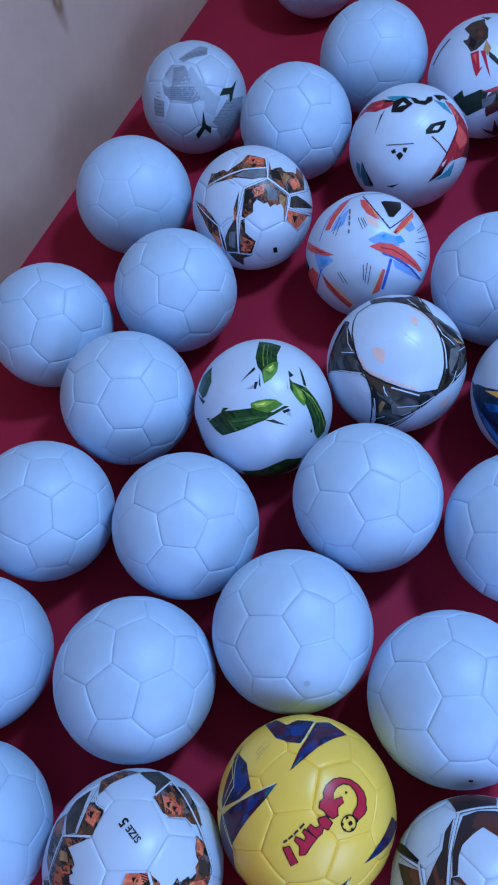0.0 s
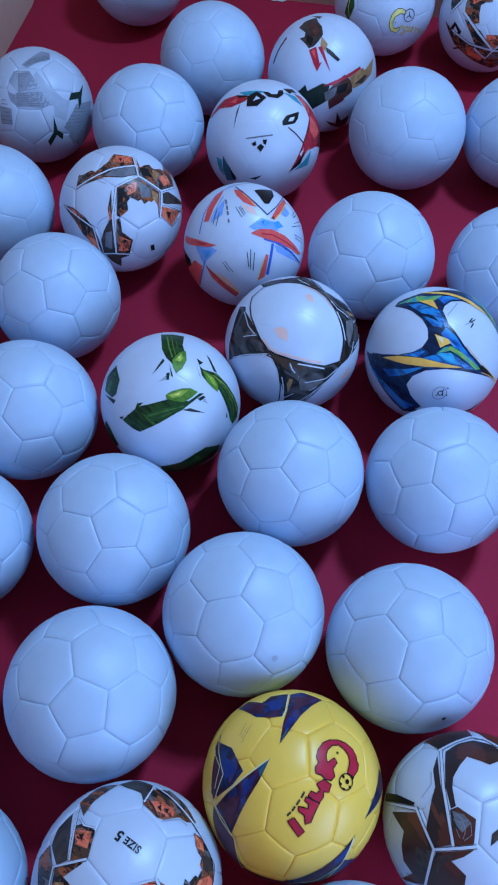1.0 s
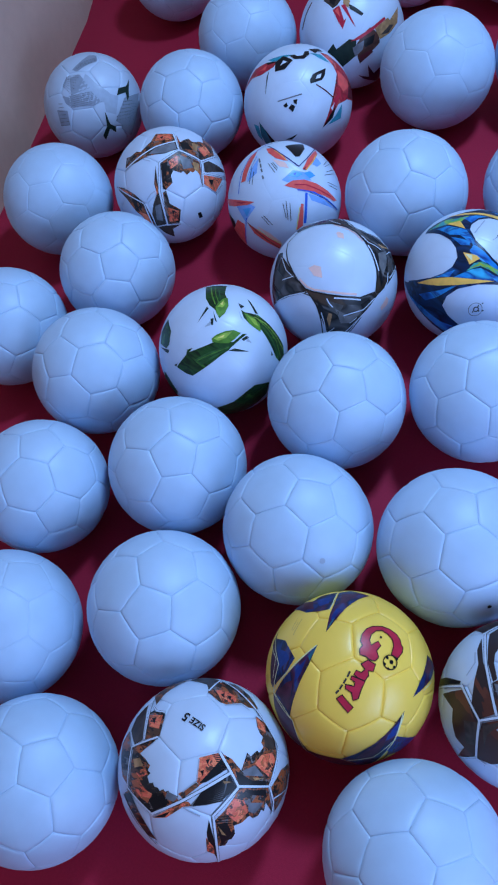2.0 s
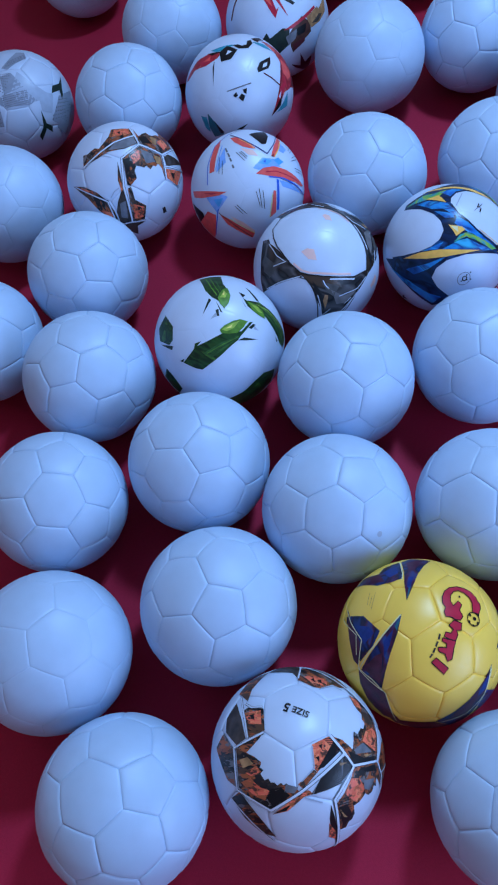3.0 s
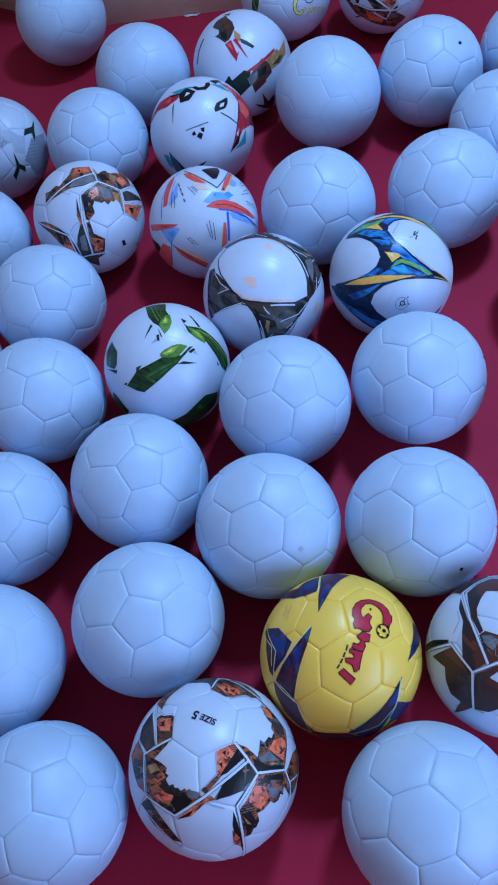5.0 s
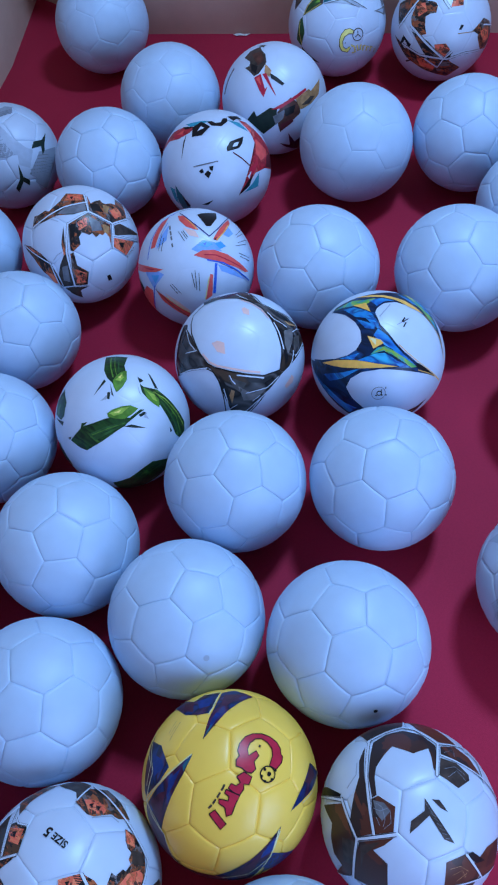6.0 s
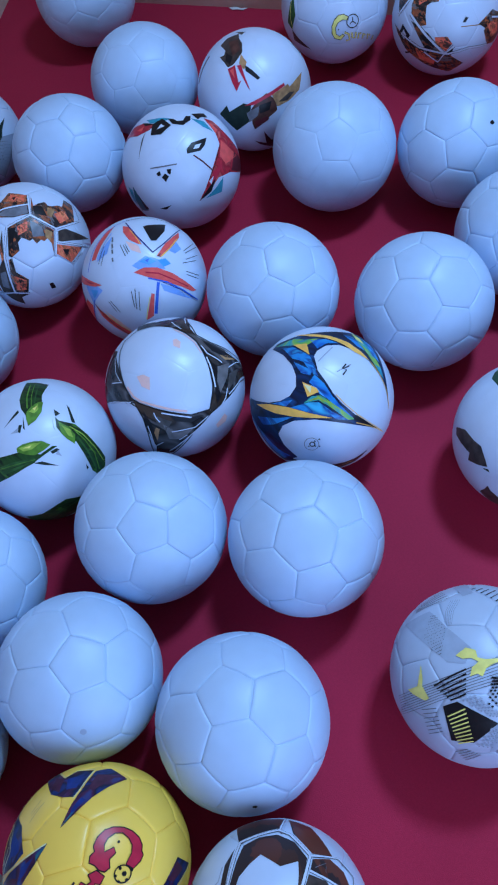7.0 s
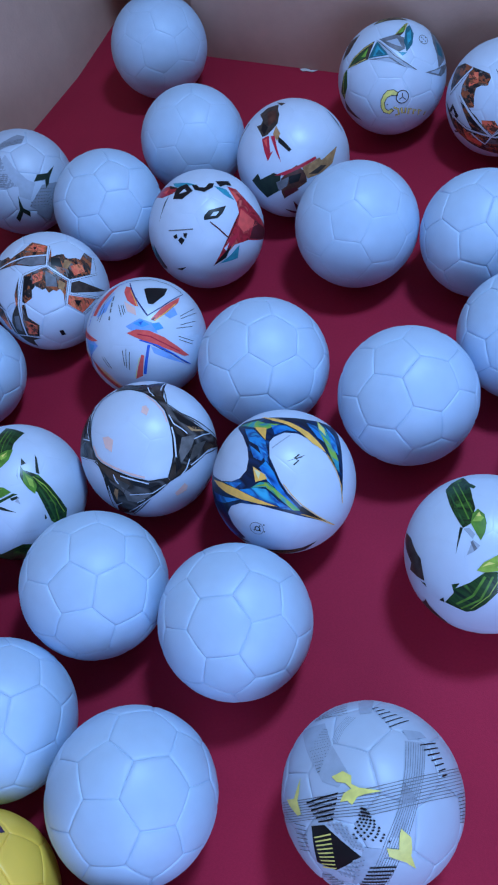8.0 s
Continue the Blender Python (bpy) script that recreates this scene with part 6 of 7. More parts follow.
ch = chart(l0, 16.6, -88.0, -16.6)
print_on(ch, UMBER, 0, "printed_star", (-0.935, 0.174), (-0.807, 0.370), (-0.581, 0.543), (-0.373, 0.657), (-0.463, 0.313), (-0.678, 0.244))
print_on(ch, GREEN, 1, "printed_facet", (-0.847, 0.229), (-0.744, 0.355), (-0.478, 0.540), (-0.519, 0.354), (-0.731, 0.283))
print_on(ch, LIME, 2, "printed_facet", (-0.611, 0.366), (-0.482, 0.519), (-0.520, 0.364))
line_on(ch, LEMON, 3, "printed_edge", 0.012, (-0.902, 0.190), (-0.785, 0.360), (-0.564, 0.522), (-0.397, 0.613))
line_on(ch, LEMON, 3, "printed_edge", 0.010, (-0.858, 0.201), (-0.681, 0.261), (-0.491, 0.325))
print_on(ch, TEAL, 0, "printed_star", (-0.349, 0.600), (-0.318, 0.643), (-0.060, 0.378), (-0.454, 0.329))
print_on(ch, CYAN, 1, "printed_facet", (-0.307, 0.559), (-0.142, 0.386), (-0.369, 0.364))
print_on(ch, TEAL, 2, "printed_facet", (-0.275, 0.476), (-0.169, 0.387), (-0.324, 0.381))
print_on(ch, SILVER, 1, "printed_facet", (-0.352, 0.671), (-0.266, 0.638), (0.179, 0.290), (0.431, 0.134), (0.246, 0.180), (-0.065, 0.353))
line_on(ch, UMBER, 2, "printed_edge", 0.010, (-0.302, 0.634), (0.035, 0.352), (0.431, 0.134))
print_on(ch, SLATE, 0, "printed_facet", (-0.463, 0.313), (-0.064, 0.346), (0.264, 0.162), (-0.059, 0.271))
print_on(ch, SHADE, 1, "printed_facet", (-0.334, 0.309), (-0.080, 0.327), (0.109, 0.227))
print_on(ch, SLATE, 0, "printed_star", (-0.290, 0.679), (0.010, 0.765), (0.178, 0.707), (0.204, 0.487), (0.097, 0.430), (-0.078, 0.519))
print_on(ch, SHADE, 1, "printed_facet", (-0.157, 0.630), (0.050, 0.683), (0.147, 0.519), (0.022, 0.553))
print_on(ch, TEAL, 1, "printed_facet", (0.217, 0.941), (0.302, 1.051), (0.374, 0.813), (0.342, 0.584), (0.234, 0.434), (0.179, 0.629))
print_on(ch, CYAN, 2, "printed_facet", (0.237, 0.796), (0.319, 0.902), (0.321, 0.678), (0.248, 0.559))
print_on(ch, CYAN, 1, "printed_gleam", (0.080, 0.430), (0.241, 0.421), (0.168, 0.360))
print_on(ch, UMBER, 1, "printed_facet", (0.003, 0.760), (0.198, 1.059), (0.278, 1.118), (0.177, 0.827), (0.105, 0.736))
print_on(ch, LIME, 2, "printed_facet", (0.053, 0.778), (0.204, 1.021), (0.162, 0.836))
line_on(ch, LEMON, 3, "printed_edge", 0.010, (0.017, 0.760), (0.206, 1.047), (0.268, 1.100), (0.177, 0.827))
print_on(ch, SLATE, 0, "printed_star", (0.870, 1.072), (1.121, 1.013), (1.294, 0.779), (1.293, 0.457), (0.960, 0.191), (0.912, 0.456), (0.836, 0.692))
print_on(ch, TEAL, 1, "printed_facet", (0.932, 0.827), (1.137, 0.649), (1.149, 0.422), (0.950, 0.455))
print_on(ch, SLATE, 0, "printed_star", (0.612, 0.093), (0.847, 0.155), (1.462, 0.377), (1.187, 0.099), (1.042, 0.029))
print_on(ch, SHADE, 1, "printed_facet", (0.728, 0.103), (1.028, 0.185), (0.969, 0.072))
ring_on(ch, SLATE, 0, "printed_ring", 0.588, 0.719, 0.100, 0.013)
ring_on(ch, SLATE, 0, "printed_dot", 0.588, 0.719, 0.016, 0.000)
ring_on(ch, SLATE, 0, "printed_dot", 0.548, 0.755, 0.016, 0.000)
ring_on(ch, SLATE, 0, "printed_dot", 0.643, 0.777, 0.016, 0.000)
ring_on(ch, SLATE, 0, "printed_dot", 0.547, 0.660, 0.016, 0.000)
ring_on(ch, SLATE, 0, "printed_dot", 0.629, 0.684, 0.016, 0.000)
print_on(ch, LEMON, 1, "printed_crescent", (0.132, -0.238), (0.041, -0.190), (-0.057, -0.203), (-0.130, -0.280), (-0.170, -0.380), (-0.166, -0.503), (-0.113, -0.600), (0.004, -0.637), (0.078, -0.559), (0.043, -0.525), (-0.025, -0.566), (-0.087, -0.519), (-0.103, -0.413), (-0.063, -0.328), (0.018, -0.282), (0.123, -0.292))
line_on(ch, UMBER, 2, "printed_outline", 0.012, (0.132, -0.238), (0.041, -0.190), (-0.057, -0.203), (-0.130, -0.280), (-0.170, -0.380), (-0.166, -0.503), (-0.113, -0.600), (0.004, -0.637), (0.078, -0.559), (0.043, -0.525), (-0.025, -0.566), (-0.087, -0.519), (-0.103, -0.413), (-0.063, -0.328), (0.018, -0.282), (0.123, -0.292), (0.132, -0.238))
ring_on(ch, UMBER, 0, "printed_dot", -0.049, -0.446, 0.012, 0.000)
ring_on(ch, UMBER, 2, "printed_ring", 0.214, -0.313, 0.112, 0.016)
line_on(ch, UMBER, 2, "printed_line", 0.016, (0.214, -0.313), (0.207, -0.245))
line_on(ch, UMBER, 2, "printed_line", 0.016, (0.214, -0.313), (0.160, -0.355))
line_on(ch, UMBER, 2, "printed_line", 0.016, (0.214, -0.313), (0.282, -0.359))
line_on(ch, BRONZE, 0, "printed_bar", 0.040, (0.073, -0.500), (0.157, -0.538), (0.187, -0.649), (0.115, -0.663))
line_on(ch, BRONZE, 0, "printed_bar", 0.040, (0.215, -0.511), (0.243, -0.620), (0.303, -0.624), (0.302, -0.515))
line_on(ch, BRONZE, 0, "printed_bar", 0.040, (0.369, -0.651), (0.366, -0.543), (0.422, -0.556))
line_on(ch, BRONZE, 0, "printed_bar", 0.040, (0.475, -0.665), (0.470, -0.561), (0.527, -0.601))
line_on(ch, BRONZE, 0, "printed_bar", 0.040, (0.605, -0.702), (0.587, -0.585), (0.658, -0.632))
line_on(ch, BRONZE, 0, "printed_bar", 0.040, (0.761, -0.762), (0.775, -0.658))
line_on(ch, LEMON, 1, "printed_bar", 0.022, (0.073, -0.500), (0.157, -0.538), (0.187, -0.649), (0.115, -0.663))
line_on(ch, LEMON, 1, "printed_bar", 0.022, (0.215, -0.511), (0.243, -0.620), (0.303, -0.624), (0.302, -0.515))
line_on(ch, LEMON, 1, "printed_bar", 0.022, (0.369, -0.651), (0.366, -0.543), (0.422, -0.556))
line_on(ch, LEMON, 1, "printed_bar", 0.022, (0.475, -0.665), (0.470, -0.561), (0.527, -0.601))
line_on(ch, LEMON, 1, "printed_bar", 0.022, (0.605, -0.702), (0.587, -0.585), (0.658, -0.632))
line_on(ch, LEMON, 1, "printed_bar", 0.022, (0.761, -0.762), (0.775, -0.658))
print_on(ch, GREEN, 0, "printed_star", (-1.042, 0.094), (-0.945, 0.163), (-0.919, -0.165), (-1.059, -0.465), (-1.189, -0.314))
line_on(ch, LEMON, 1, "printed_edge", 0.012, (-1.016, 0.112), (-1.073, -0.176), (-1.035, -0.438))
print_on(ch, UMBER, 0, "printed_star", (-1.062, -0.475), (-0.896, -0.655), (-0.612, -0.880), (-0.777, -0.835), (-1.065, -0.725))
print_on(ch, UMBER, 0, "printed_star", (-0.516, 1.128), (-0.368, 1.465), (0.033, 1.510), (0.284, 1.251), (0.033, 1.243), (-0.268, 1.195))
line_on(ch, LEMON, 1, "printed_edge", 0.012, (-0.449, 1.181), (-0.154, 1.356), (0.215, 1.301))
print_on(ch, UMBER, 0, "printed_star", (-1.191, 0.386), (-1.181, 0.859), (-0.810, 0.915), (-0.868, 0.753), (-0.981, 0.512))

ch = chart(f2, 47.7, -37.2, -69.2)
print_on(ch, LEAF, 0, "printed_leaf", (-0.525, 0.948), (-0.460, 1.111), (-0.296, 1.263), (-0.175, 1.024), (-0.077, 0.931), (-0.102, 0.879), (-0.154, 0.918), (-0.115, 0.700), (-0.083, 0.554), (-0.129, 0.403), (-0.143, 0.343), (-0.232, 0.297), (-0.302, 0.412), (-0.413, 0.628))
line_on(ch, MOSS, 1, "printed_stripe", 0.018, (-0.410, 0.987), (-0.277, 0.685), (-0.160, 0.404))
line_on(ch, MOSS, 1, "printed_stripe", 0.014, (-0.348, 1.049), (-0.222, 0.742), (-0.119, 0.498))
line_on(ch, GREEN, 1, "printed_stripe", 0.020, (-0.441, 0.855), (-0.320, 0.572), (-0.221, 0.347))
print_on(ch, MOSS, 2, "printed_tip", (-0.139, 0.355), (-0.115, 0.477), (-0.052, 0.540), (0.024, 0.461), (0.043, 0.352), (0.021, 0.237), (-0.031, 0.143), (-0.081, 0.234))
print_on(ch, SPROUT, 3, "printed_gleam", (-0.121, 0.374), (-0.053, 0.488), (0.015, 0.419), (-0.023, 0.371))
print_on(ch, LEMON, 4, "printed_gleam", (-0.071, 0.438), (-0.039, 0.495), (-0.015, 0.436))
print_on(ch, PINE, 0, "printed_spike", (-0.323, -0.006), (-0.268, 0.313), (-0.232, 0.297))
print_on(ch, SILVER, 0, "printed_shadow", (-0.196, -0.028), (-0.121, 0.155), (-0.039, 0.084), (-0.105, 0.020))
print_on(ch, SLATE, 1, "printed_fleck", (-0.148, 0.129), (-0.122, 0.139), (-0.074, 0.050), (-0.109, 0.020))
print_on(ch, SILVER, 0, "printed_shadow", (-0.228, 0.288), (-0.155, 0.297), (-0.092, 0.216), (-0.121, 0.161))
print_on(ch, LEAF, 0, "printed_leaf", (-0.532, -0.657), (-0.384, -0.494), (-0.400, -0.382), (-0.299, -0.363), (-0.357, -0.433), (-0.169, -0.345), (0.007, -0.218), (0.145, -0.218), (0.141, -0.471), (-0.007, -0.627), (-0.151, -0.741), (-0.263, -0.770), (-0.419, -0.703))
print_on(ch, PINE, 0, "printed_fleck", (-0.618, -0.639), (-0.542, -0.582), (-0.542, -0.662))
line_on(ch, MOSS, 1, "printed_stripe", 0.030, (-0.373, -0.659), (-0.147, -0.514), (0.001, -0.273))
line_on(ch, MOSS, 1, "printed_stripe", 0.026, (-0.319, -0.718), (-0.060, -0.562), (0.089, -0.273))
line_on(ch, SPROUT, 1, "printed_stripe", 0.010, (-0.197, -0.715), (0.040, -0.508), (0.143, -0.330))
print_on(ch, SPROUT, 2, "printed_tip", (-0.088, -0.201), (-0.009, -0.109), (0.152, -0.023), (0.146, -0.209), (-0.014, -0.222))
print_on(ch, LEMON, 3, "printed_gleam", (-0.028, -0.157), (0.053, -0.098), (0.115, -0.120))
print_on(ch, UMBER, 0, "printed_leaf", (-1.290, 0.357), (-1.062, 0.225), (-0.930, 0.024), (-0.835, -0.079), (-0.812, -0.284), (-0.811, -0.384), (-0.944, -0.346), (-1.128, -0.256), (-1.062, -0.144), (-1.218, 0.058), (-1.320, 0.226))
print_on(ch, PINE, 0, "printed_fleck", (-0.898, -0.393), (-0.805, -0.419), (-0.798, -0.475))
print_on(ch, UMBER, 0, "printed_leaf", (-1.142, -0.887), (-0.976, -0.782), (-0.894, -0.703), (-0.877, -0.811), (-0.656, -1.142), (-0.679, -1.534), (-1.043, -1.278))

ch = chart(n, 94.0, -24.6, -108.7)
print_on(ch, LEAF, 0, "printed_leaf", (-1.180, 0.377), (-0.994, 0.610), (-0.795, 0.766), (-0.411, 0.658), (-0.459, 0.565), (-0.636, 0.478), (-0.638, 0.279), (-0.709, 0.329), (-0.991, 0.060))
line_on(ch, MOSS, 1, "printed_stripe", 0.023, (-1.003, 0.236), (-0.839, 0.515), (-0.622, 0.675))

ch = chart(m, 90.4, -24.3, -107.7)
line_on(ch, CORAL, 0, "printed_line", 0.043, (-0.657, 0.499), (-0.386, 0.700), (-0.076, 0.866))
print_on(ch, BLACK, 0, "printed_fleck", (-0.777, 0.634), (-0.480, 0.818), (-0.507, 0.736), (-0.745, 0.602))
print_on(ch, CORAL, 0, "printed_feather", (-1.106, 0.334), (-0.887, 0.217), (-0.689, 0.053), (-0.937, 0.114))
print_on(ch, SKY, 0, "printed_swoosh", (-1.112, 0.134), (-0.780, -0.042), (-1.126, -0.144))
print_on(ch, CORAL, 0, "printed_feather", (-1.197, -0.232), (-0.990, -0.221), (-0.889, -0.546), (-1.117, -0.650))
hatch_on(ch, SLATE, 0, "dash_pattern", 3, 0.014, [(-0.519, 0.329), (-0.473, 0.457)], [(-0.429, 0.346), (-0.382, 0.439)])
hatch_on(ch, SLATE, 0, "dash_pattern", 3, 0.011, [(-0.777, -0.274), (-0.733, -0.445)], [(-0.686, -0.274), (-0.687, -0.442)])
line_on(ch, BLACK, 0, "dash_pattern", 0.018, (-0.305, 0.230), (-0.253, 0.350), (-0.198, 0.474))

ch = chart(j, -52.5, 66.2, 110.9)
print_on(ch, RUST, 0, "printed_patch", (-0.380, 0.862), (-0.211, 0.986), (0.006, 1.056), (0.238, 0.978), (0.401, 0.799), (0.353, 0.406), (0.318, 0.489), (0.317, 0.625), (0.301, 0.743), (0.112, 0.661), (0.011, 0.708), (-0.130, 0.764), (-0.227, 0.652), (-0.321, 0.508), (-0.340, 0.394), (-0.321, 0.203), (-0.372, 0.174), (-0.412, 0.399), (-0.402, 0.646))
print_on(ch, RUST, 0, "printed_patch", (-0.489, 0.818), (-0.467, 0.404), (-0.423, 0.186), (-0.384, -0.168), (-0.584, -0.221), (-0.659, -0.034), (-0.595, 0.216), (-0.532, 0.411), (-0.549, 0.616))
print_on(ch, RUST, 0, "printed_patch", (-0.384, 0.165), (-0.303, 0.196), (-0.126, 0.082), (-0.165, -0.154), (-0.363, -0.181))
print_on(ch, SLATE, 1, "printed_facet", (-0.361, 0.154), (-0.241, 0.122), (-0.179, 0.044), (-0.275, -0.051), (-0.335, 0.026))
line_on(ch, ASH, 2, "printed_line", 0.005, (-0.329, 0.123), (-0.265, 0.083), (-0.241, -0.032), (-0.269, -0.108))
line_on(ch, ASH, 2, "printed_line", 0.005, (-0.365, 0.075), (-0.290, 0.045), (-0.202, 0.073))
line_on(ch, ASH, 2, "printed_line", 0.005, (-0.183, 0.044), (-0.181, -0.069), (-0.260, -0.127))
line_on(ch, ASH, 2, "printed_line", 0.005, (-0.337, -0.013), (-0.300, -0.099))
print_on(ch, RUST, 0, "printed_patch", (-1.186, 0.141), (-0.772, 0.134), (-0.586, -0.231), (-0.730, -0.679), (-1.218, -0.828), (-0.914, -0.593), (-1.037, -0.462), (-1.033, -0.257), (-0.972, -0.085))
print_on(ch, UMBER, 1, "printed_facet", (-0.806, -0.233), (-0.616, -0.261), (-0.703, -0.542), (-0.847, -0.522))
print_on(ch, RUST, 0, "printed_patch", (-0.565, -0.267), (-0.166, -0.209), (-0.270, -0.281), (-0.404, -0.338), (-0.260, -0.473), (-0.295, -0.725), (-0.551, -0.777), (-0.743, -0.717), (-0.629, -0.413))
print_on(ch, UMBER, 1, "printed_facet", (-0.551, -0.297), (-0.315, -0.253), (-0.522, -0.400), (-0.595, -0.570))
print_on(ch, RUST, 0, "printed_patch", (0.365, -0.458), (0.595, -0.389), (0.855, -0.674), (0.745, -0.818), (0.343, -0.722))
line_on(ch, BRONZE, 1, "printed_line", 0.006, (0.410, -0.533), (0.532, -0.514), (0.644, -0.590))
line_on(ch, BRONZE, 1, "printed_line", 0.006, (0.435, -0.605), (0.560, -0.564), (0.608, -0.658))
line_on(ch, BRONZE, 1, "printed_line", 0.006, (0.490, -0.687), (0.617, -0.610))
print_on(ch, RUST, 0, "printed_patch", (0.931, -0.354), (1.220, -0.275), (1.294, -0.696), (0.935, -0.764), (0.727, -0.513))
print_on(ch, UMBER, 0, "printed_patch", (0.427, 0.624), (0.629, 0.583), (0.769, 0.457), (0.762, 0.387), (0.580, 0.280), (0.449, 0.368), (0.374, 0.412))
print_on(ch, RUST, 0, "printed_patch", (0.469, 0.802), (0.695, 0.854), (0.892, 0.736), (1.020, 0.467), (0.638, 0.613), (0.442, 0.668))
line_on(ch, ASH, 1, "printed_line", 0.005, (0.448, 0.487), (0.586, 0.529), (0.704, 0.447))
line_on(ch, ASH, 1, "printed_line", 0.005, (0.479, 0.397), (0.601, 0.481), (0.698, 0.374))
line_on(ch, ASH, 1, "printed_line", 0.005, (0.498, 0.707), (0.638, 0.788), (0.629, 0.674))
print_on(ch, RUST, 0, "printed_patch", (-0.727, 1.242), (-0.363, 1.426), (0.019, 1.471), (0.010, 1.178), (-0.243, 1.051), (-0.476, 0.920))
print_on(ch, RUST, 0, "printed_patch", (0.087, 1.468), (0.450, 1.376), (0.669, 1.031), (0.746, 0.891), (0.460, 0.871), (0.204, 1.116))
print_on(ch, BLACK, 1, "printed_patch", (-1.404, 0.433), (-1.095, 0.367), (-0.792, 0.242), (-0.807, 0.209), (-1.438, 0.315))
print_on(ch, BLACK, 1, "printed_facet", (0.595, -0.400), (0.691, -0.372), (0.899, -0.506), (0.758, -0.514))
piped_on(ch, 0.026, (-0.470, 0.886), (-0.241, 1.015), (0.009, 1.130), (0.171, 1.081), (0.436, 0.833), (0.342, 0.399))
piped_on(ch, 0.024, (-0.439, 0.917), (-0.437, 0.401), (-0.410, 0.145), (-0.375, -0.187))
piped_on(ch, 0.026, (-0.780, 0.195), (-0.586, -0.238), (-0.138, -0.176))
piped_on(ch, 0.026, (-0.586, -0.238), (-0.748, -0.713), (-0.630, -0.800))
piped_on(ch, 0.024, (-1.378, 0.280), (-0.773, 0.172))
piped_on(ch, 0.020, (0.435, 0.661), (0.635, 0.601), (1.038, 0.457), (1.460, 0.190))
piped_on(ch, 0.020, (0.445, 0.835), (0.824, 0.899), (1.068, 0.720), (1.030, 0.400))
piped_on(ch, 0.018, (0.036, 1.471), (0.023, 1.130))
piped_on(ch, 0.022, (0.600, -0.384), (0.895, -0.741), (1.294, -0.696))
piped_on(ch, 0.018, (0.895, -0.741), (0.468, -0.742))
piped_on(ch, 0.018, (-1.218, -0.825), (-0.738, -0.704))
# a seam's shade drawn as a thin grey line
line_on(ch, SHADE, 1, "seam_shade", 0.016, (-0.576, 0.594), (-0.575, 0.440), (-0.698, 0.297))
print_on(ch, UMBER, 1, "printed_bird", (0.181, 0.172), (0.247, 0.063), (0.468, -0.271), (0.353, -0.227), (0.215, 0.002), (0.081, -0.106), (0.001, -0.165), (0.023, -0.050), (0.170, 0.047))
print_on(ch, UMBER, 1, "printed_bird", (0.257, 0.155), (0.336, 0.153), (0.415, 0.037), (0.342, 0.071))
dots_on(ch, SLATE, 2, "dot_pattern", 4, 8, 0.016, (0.184, 0.120), (0.229, 0.059), (0.420, -0.225), (0.365, -0.214))

ch = chart(w15, 89.7, 1.0, -89.0)
ring_on(ch, BLACK, 0, "valve", 0.676, -0.613, 0.029, 0.000)

ch = chart(w18, 122.5, 9.3, -106.9)
ring_on(ch, BLACK, 0, "valve", 0.653, 0.532, 0.036, 0.000)

ch = chart(w12, -132.9, -32.1, 134.2)
# flat grey dot paints the faint shade of the valve's dimple
ring_on(ch, SHADE, 0, "valve", 0.176, -0.628, 0.039, 0.000)

ch = chart(y, -122.2, -64.2, 139.2)
print_on(ch, PLUM, 0, "printed_band", (-0.825, -0.406), (-0.621, -0.504), (-0.442, -0.642), (-0.301, -1.132), (-0.497, -1.147), (-0.715, -0.889), (-0.820, -0.620))
line_on(ch, CREAM, 2, "printed_line", 0.013, (-0.838, -0.397), (-0.619, -0.493), (-0.436, -0.635), (-0.301, -1.171))
print_on(ch, PLUM, 0, "printed_band", (-0.307, -1.099), (-0.011, -1.205), (0.456, -1.212), (0.665, -1.127), (0.532, -1.374), (-0.012, -1.394), (-0.334, -1.254))
print_on(ch, PLUM, 0, "printed_band", (-1.139, 0.375), (-0.806, -0.059), (-0.819, -0.374), (-0.914, -0.311), (-1.010, -0.041))
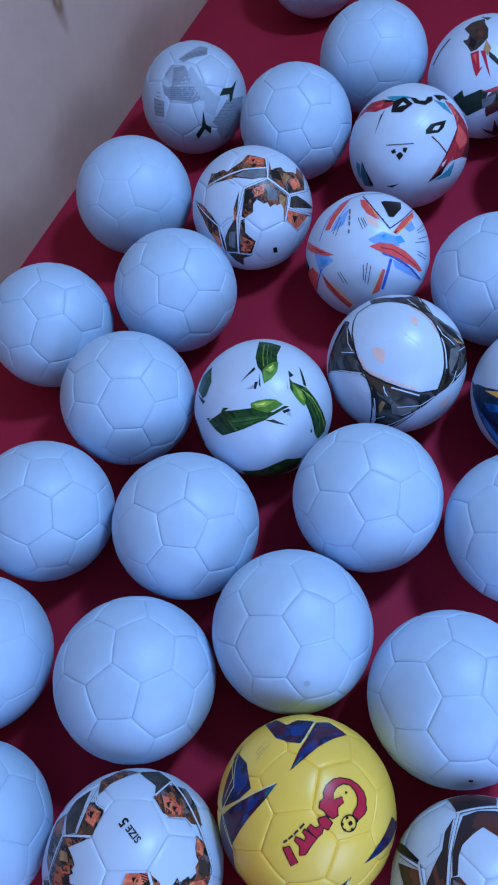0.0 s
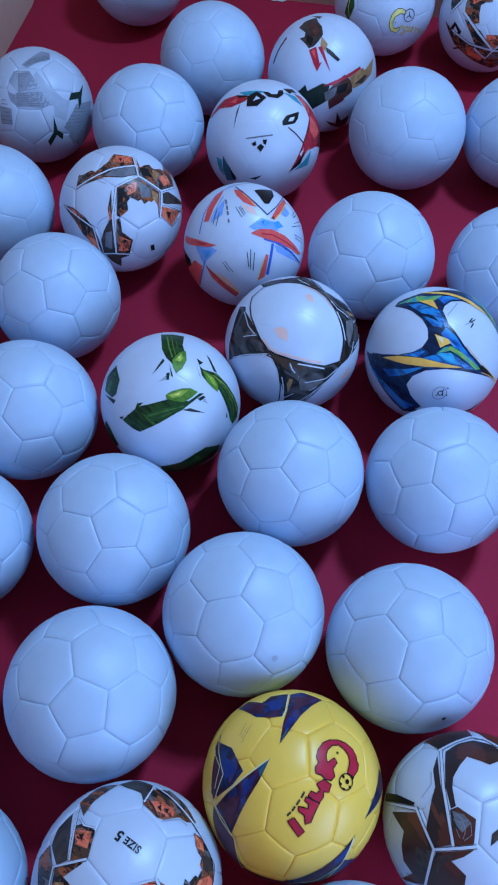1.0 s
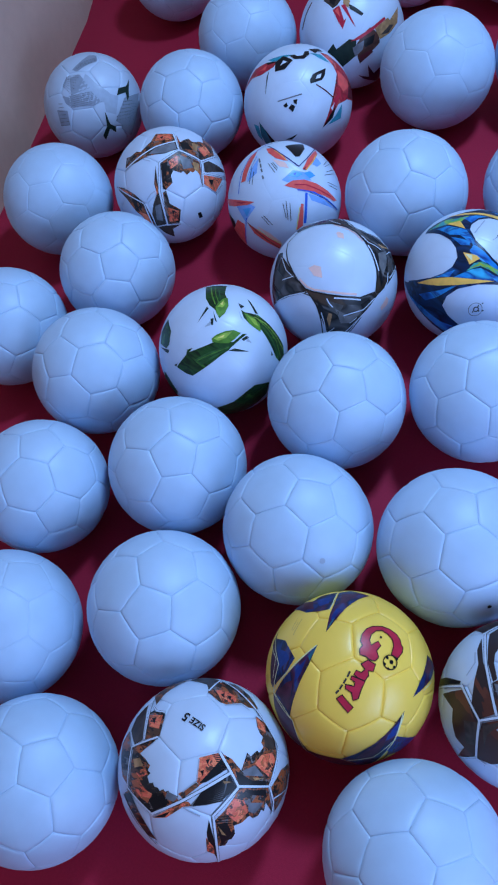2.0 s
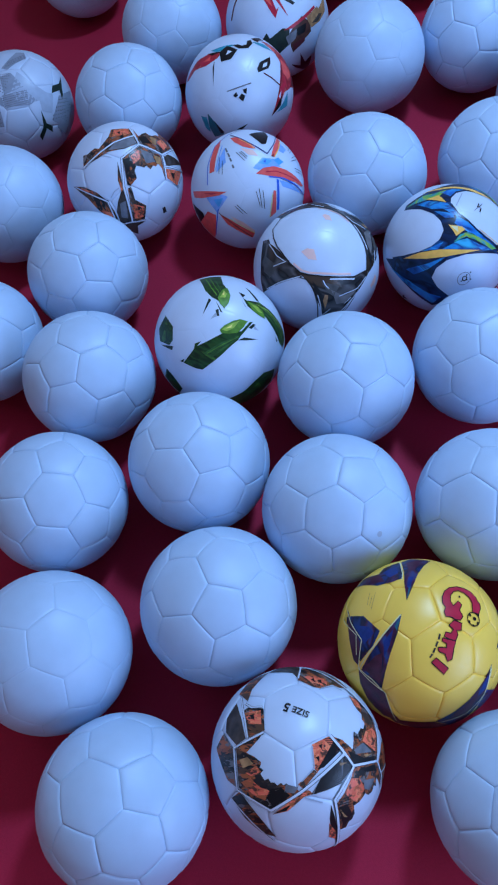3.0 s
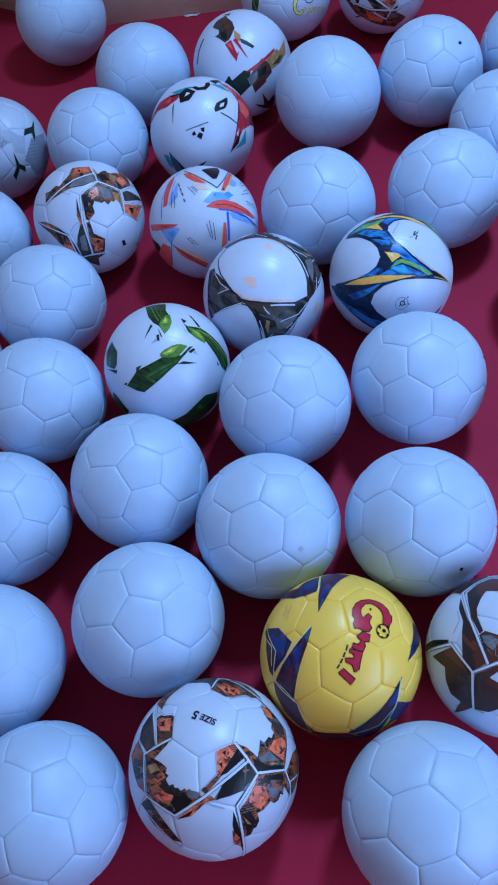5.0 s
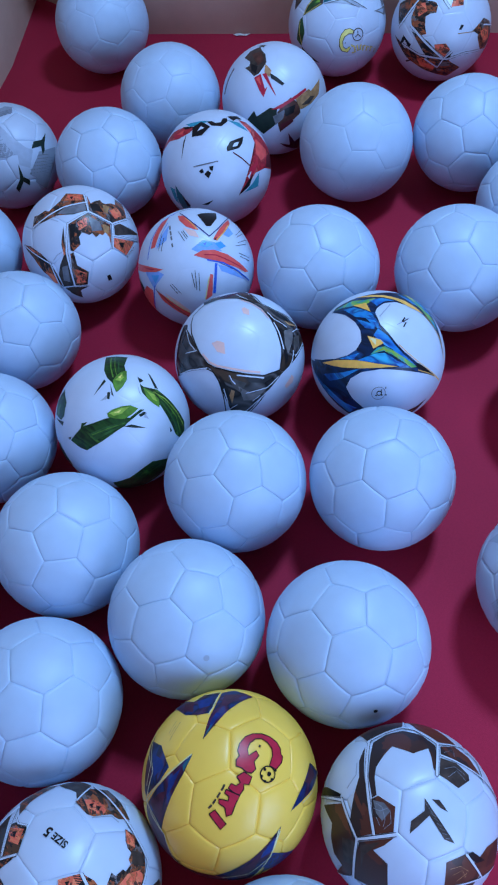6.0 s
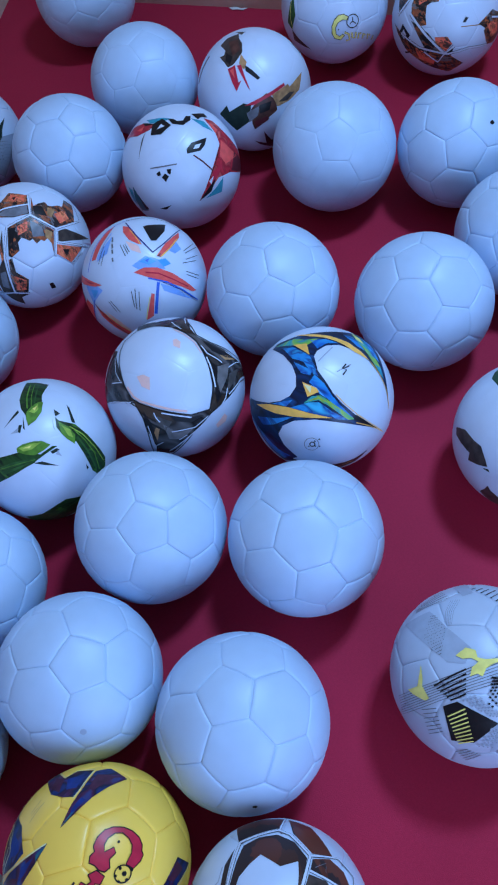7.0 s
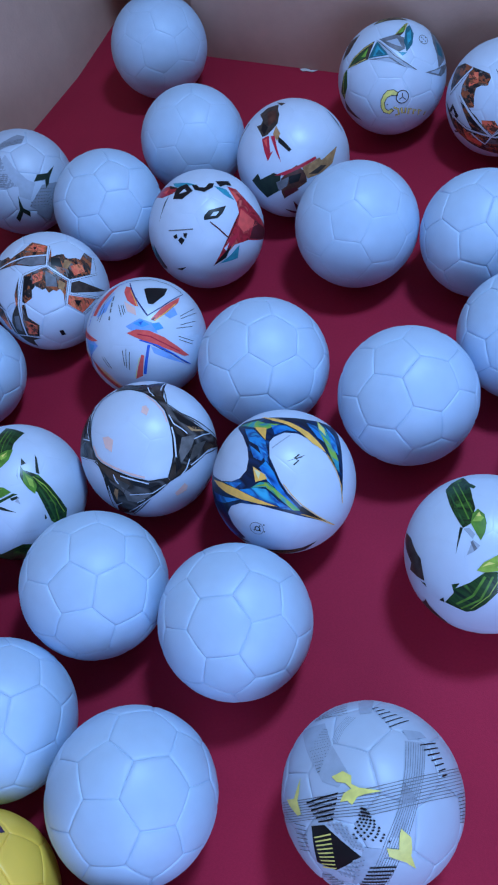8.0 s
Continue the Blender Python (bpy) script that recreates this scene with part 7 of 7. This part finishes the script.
line_on(ch, CREAM, 2, "printed_line", 0.013, (-1.269, 0.507), (-0.989, 0.162), (-0.779, -0.026))
line_on(ch, CREAM, 2, "printed_line", 0.013, (-0.779, -0.026), (-0.822, -0.390))
print_on(ch, INDIGO, 0, "printed_star", (0.730, -0.724), (0.882, -0.511), (1.330, -0.635), (1.241, -0.792), (0.986, -0.893))
line_on(ch, CREAM, 2, "printed_line", 0.013, (0.319, -1.034), (0.651, -0.898), (0.858, -0.563), (0.853, -0.181))

ch = chart(g0, 111.9, 22.3, -54.6)
print_on(ch, SHADE, 0, "printed_panel", (-0.257, 0.261), (-0.061, 0.561), (0.124, 0.306), (0.364, 0.085), (0.241, -0.028), (-0.059, -0.036), (-0.268, 0.085))
print_on(ch, SHADE, 0, "printed_panel", (0.175, 0.162), (0.494, 0.040), (0.373, -0.289), (0.177, -0.212))
print_on(ch, ASH, 0, "printed_panel", (0.511, -0.320), (0.842, 0.025), (1.109, -0.106), (0.876, -0.508), (0.743, -0.859), (0.462, -0.594))
dots_on(ch, BLACK, 2, "dot_pattern", 7, 6, 0.018, (0.559, -0.322), (0.844, -0.030), (0.972, -0.176), (0.716, -0.632))

ch = chart(o3, 91.6, -29.6, -87.0)
print_on(ch, SCRAPS, 0, "printed_patch", (-1.106, -0.048), (-0.856, -0.225), (-0.547, -0.429), (-0.061, -0.643), (0.122, -0.606), (0.446, -0.887), (0.146, -1.108), (-0.369, -0.838), (-0.780, -0.541))
print_on(ch, EMBERS, 1, "printed_facet", (-0.530, -0.467), (-0.098, -0.660), (-0.163, -0.840), (-0.458, -0.717))
print_on(ch, SCRAPS, 0, "printed_patch", (0.665, -0.130), (0.978, 0.105), (1.253, 0.020), (1.473, -0.361), (1.192, -0.623), (0.940, -0.579), (0.937, -0.294))
print_on(ch, EMBERS, 1, "printed_facet", (0.860, -0.172), (1.154, -0.075), (1.246, -0.358), (1.053, -0.461))
piped_on(ch, 0.030, (-0.856, -0.225), (-0.428, -0.467), (0.122, -0.606))
piped_on(ch, 0.030, (0.122, -0.606), (0.498, -0.541), (0.940, -0.579))
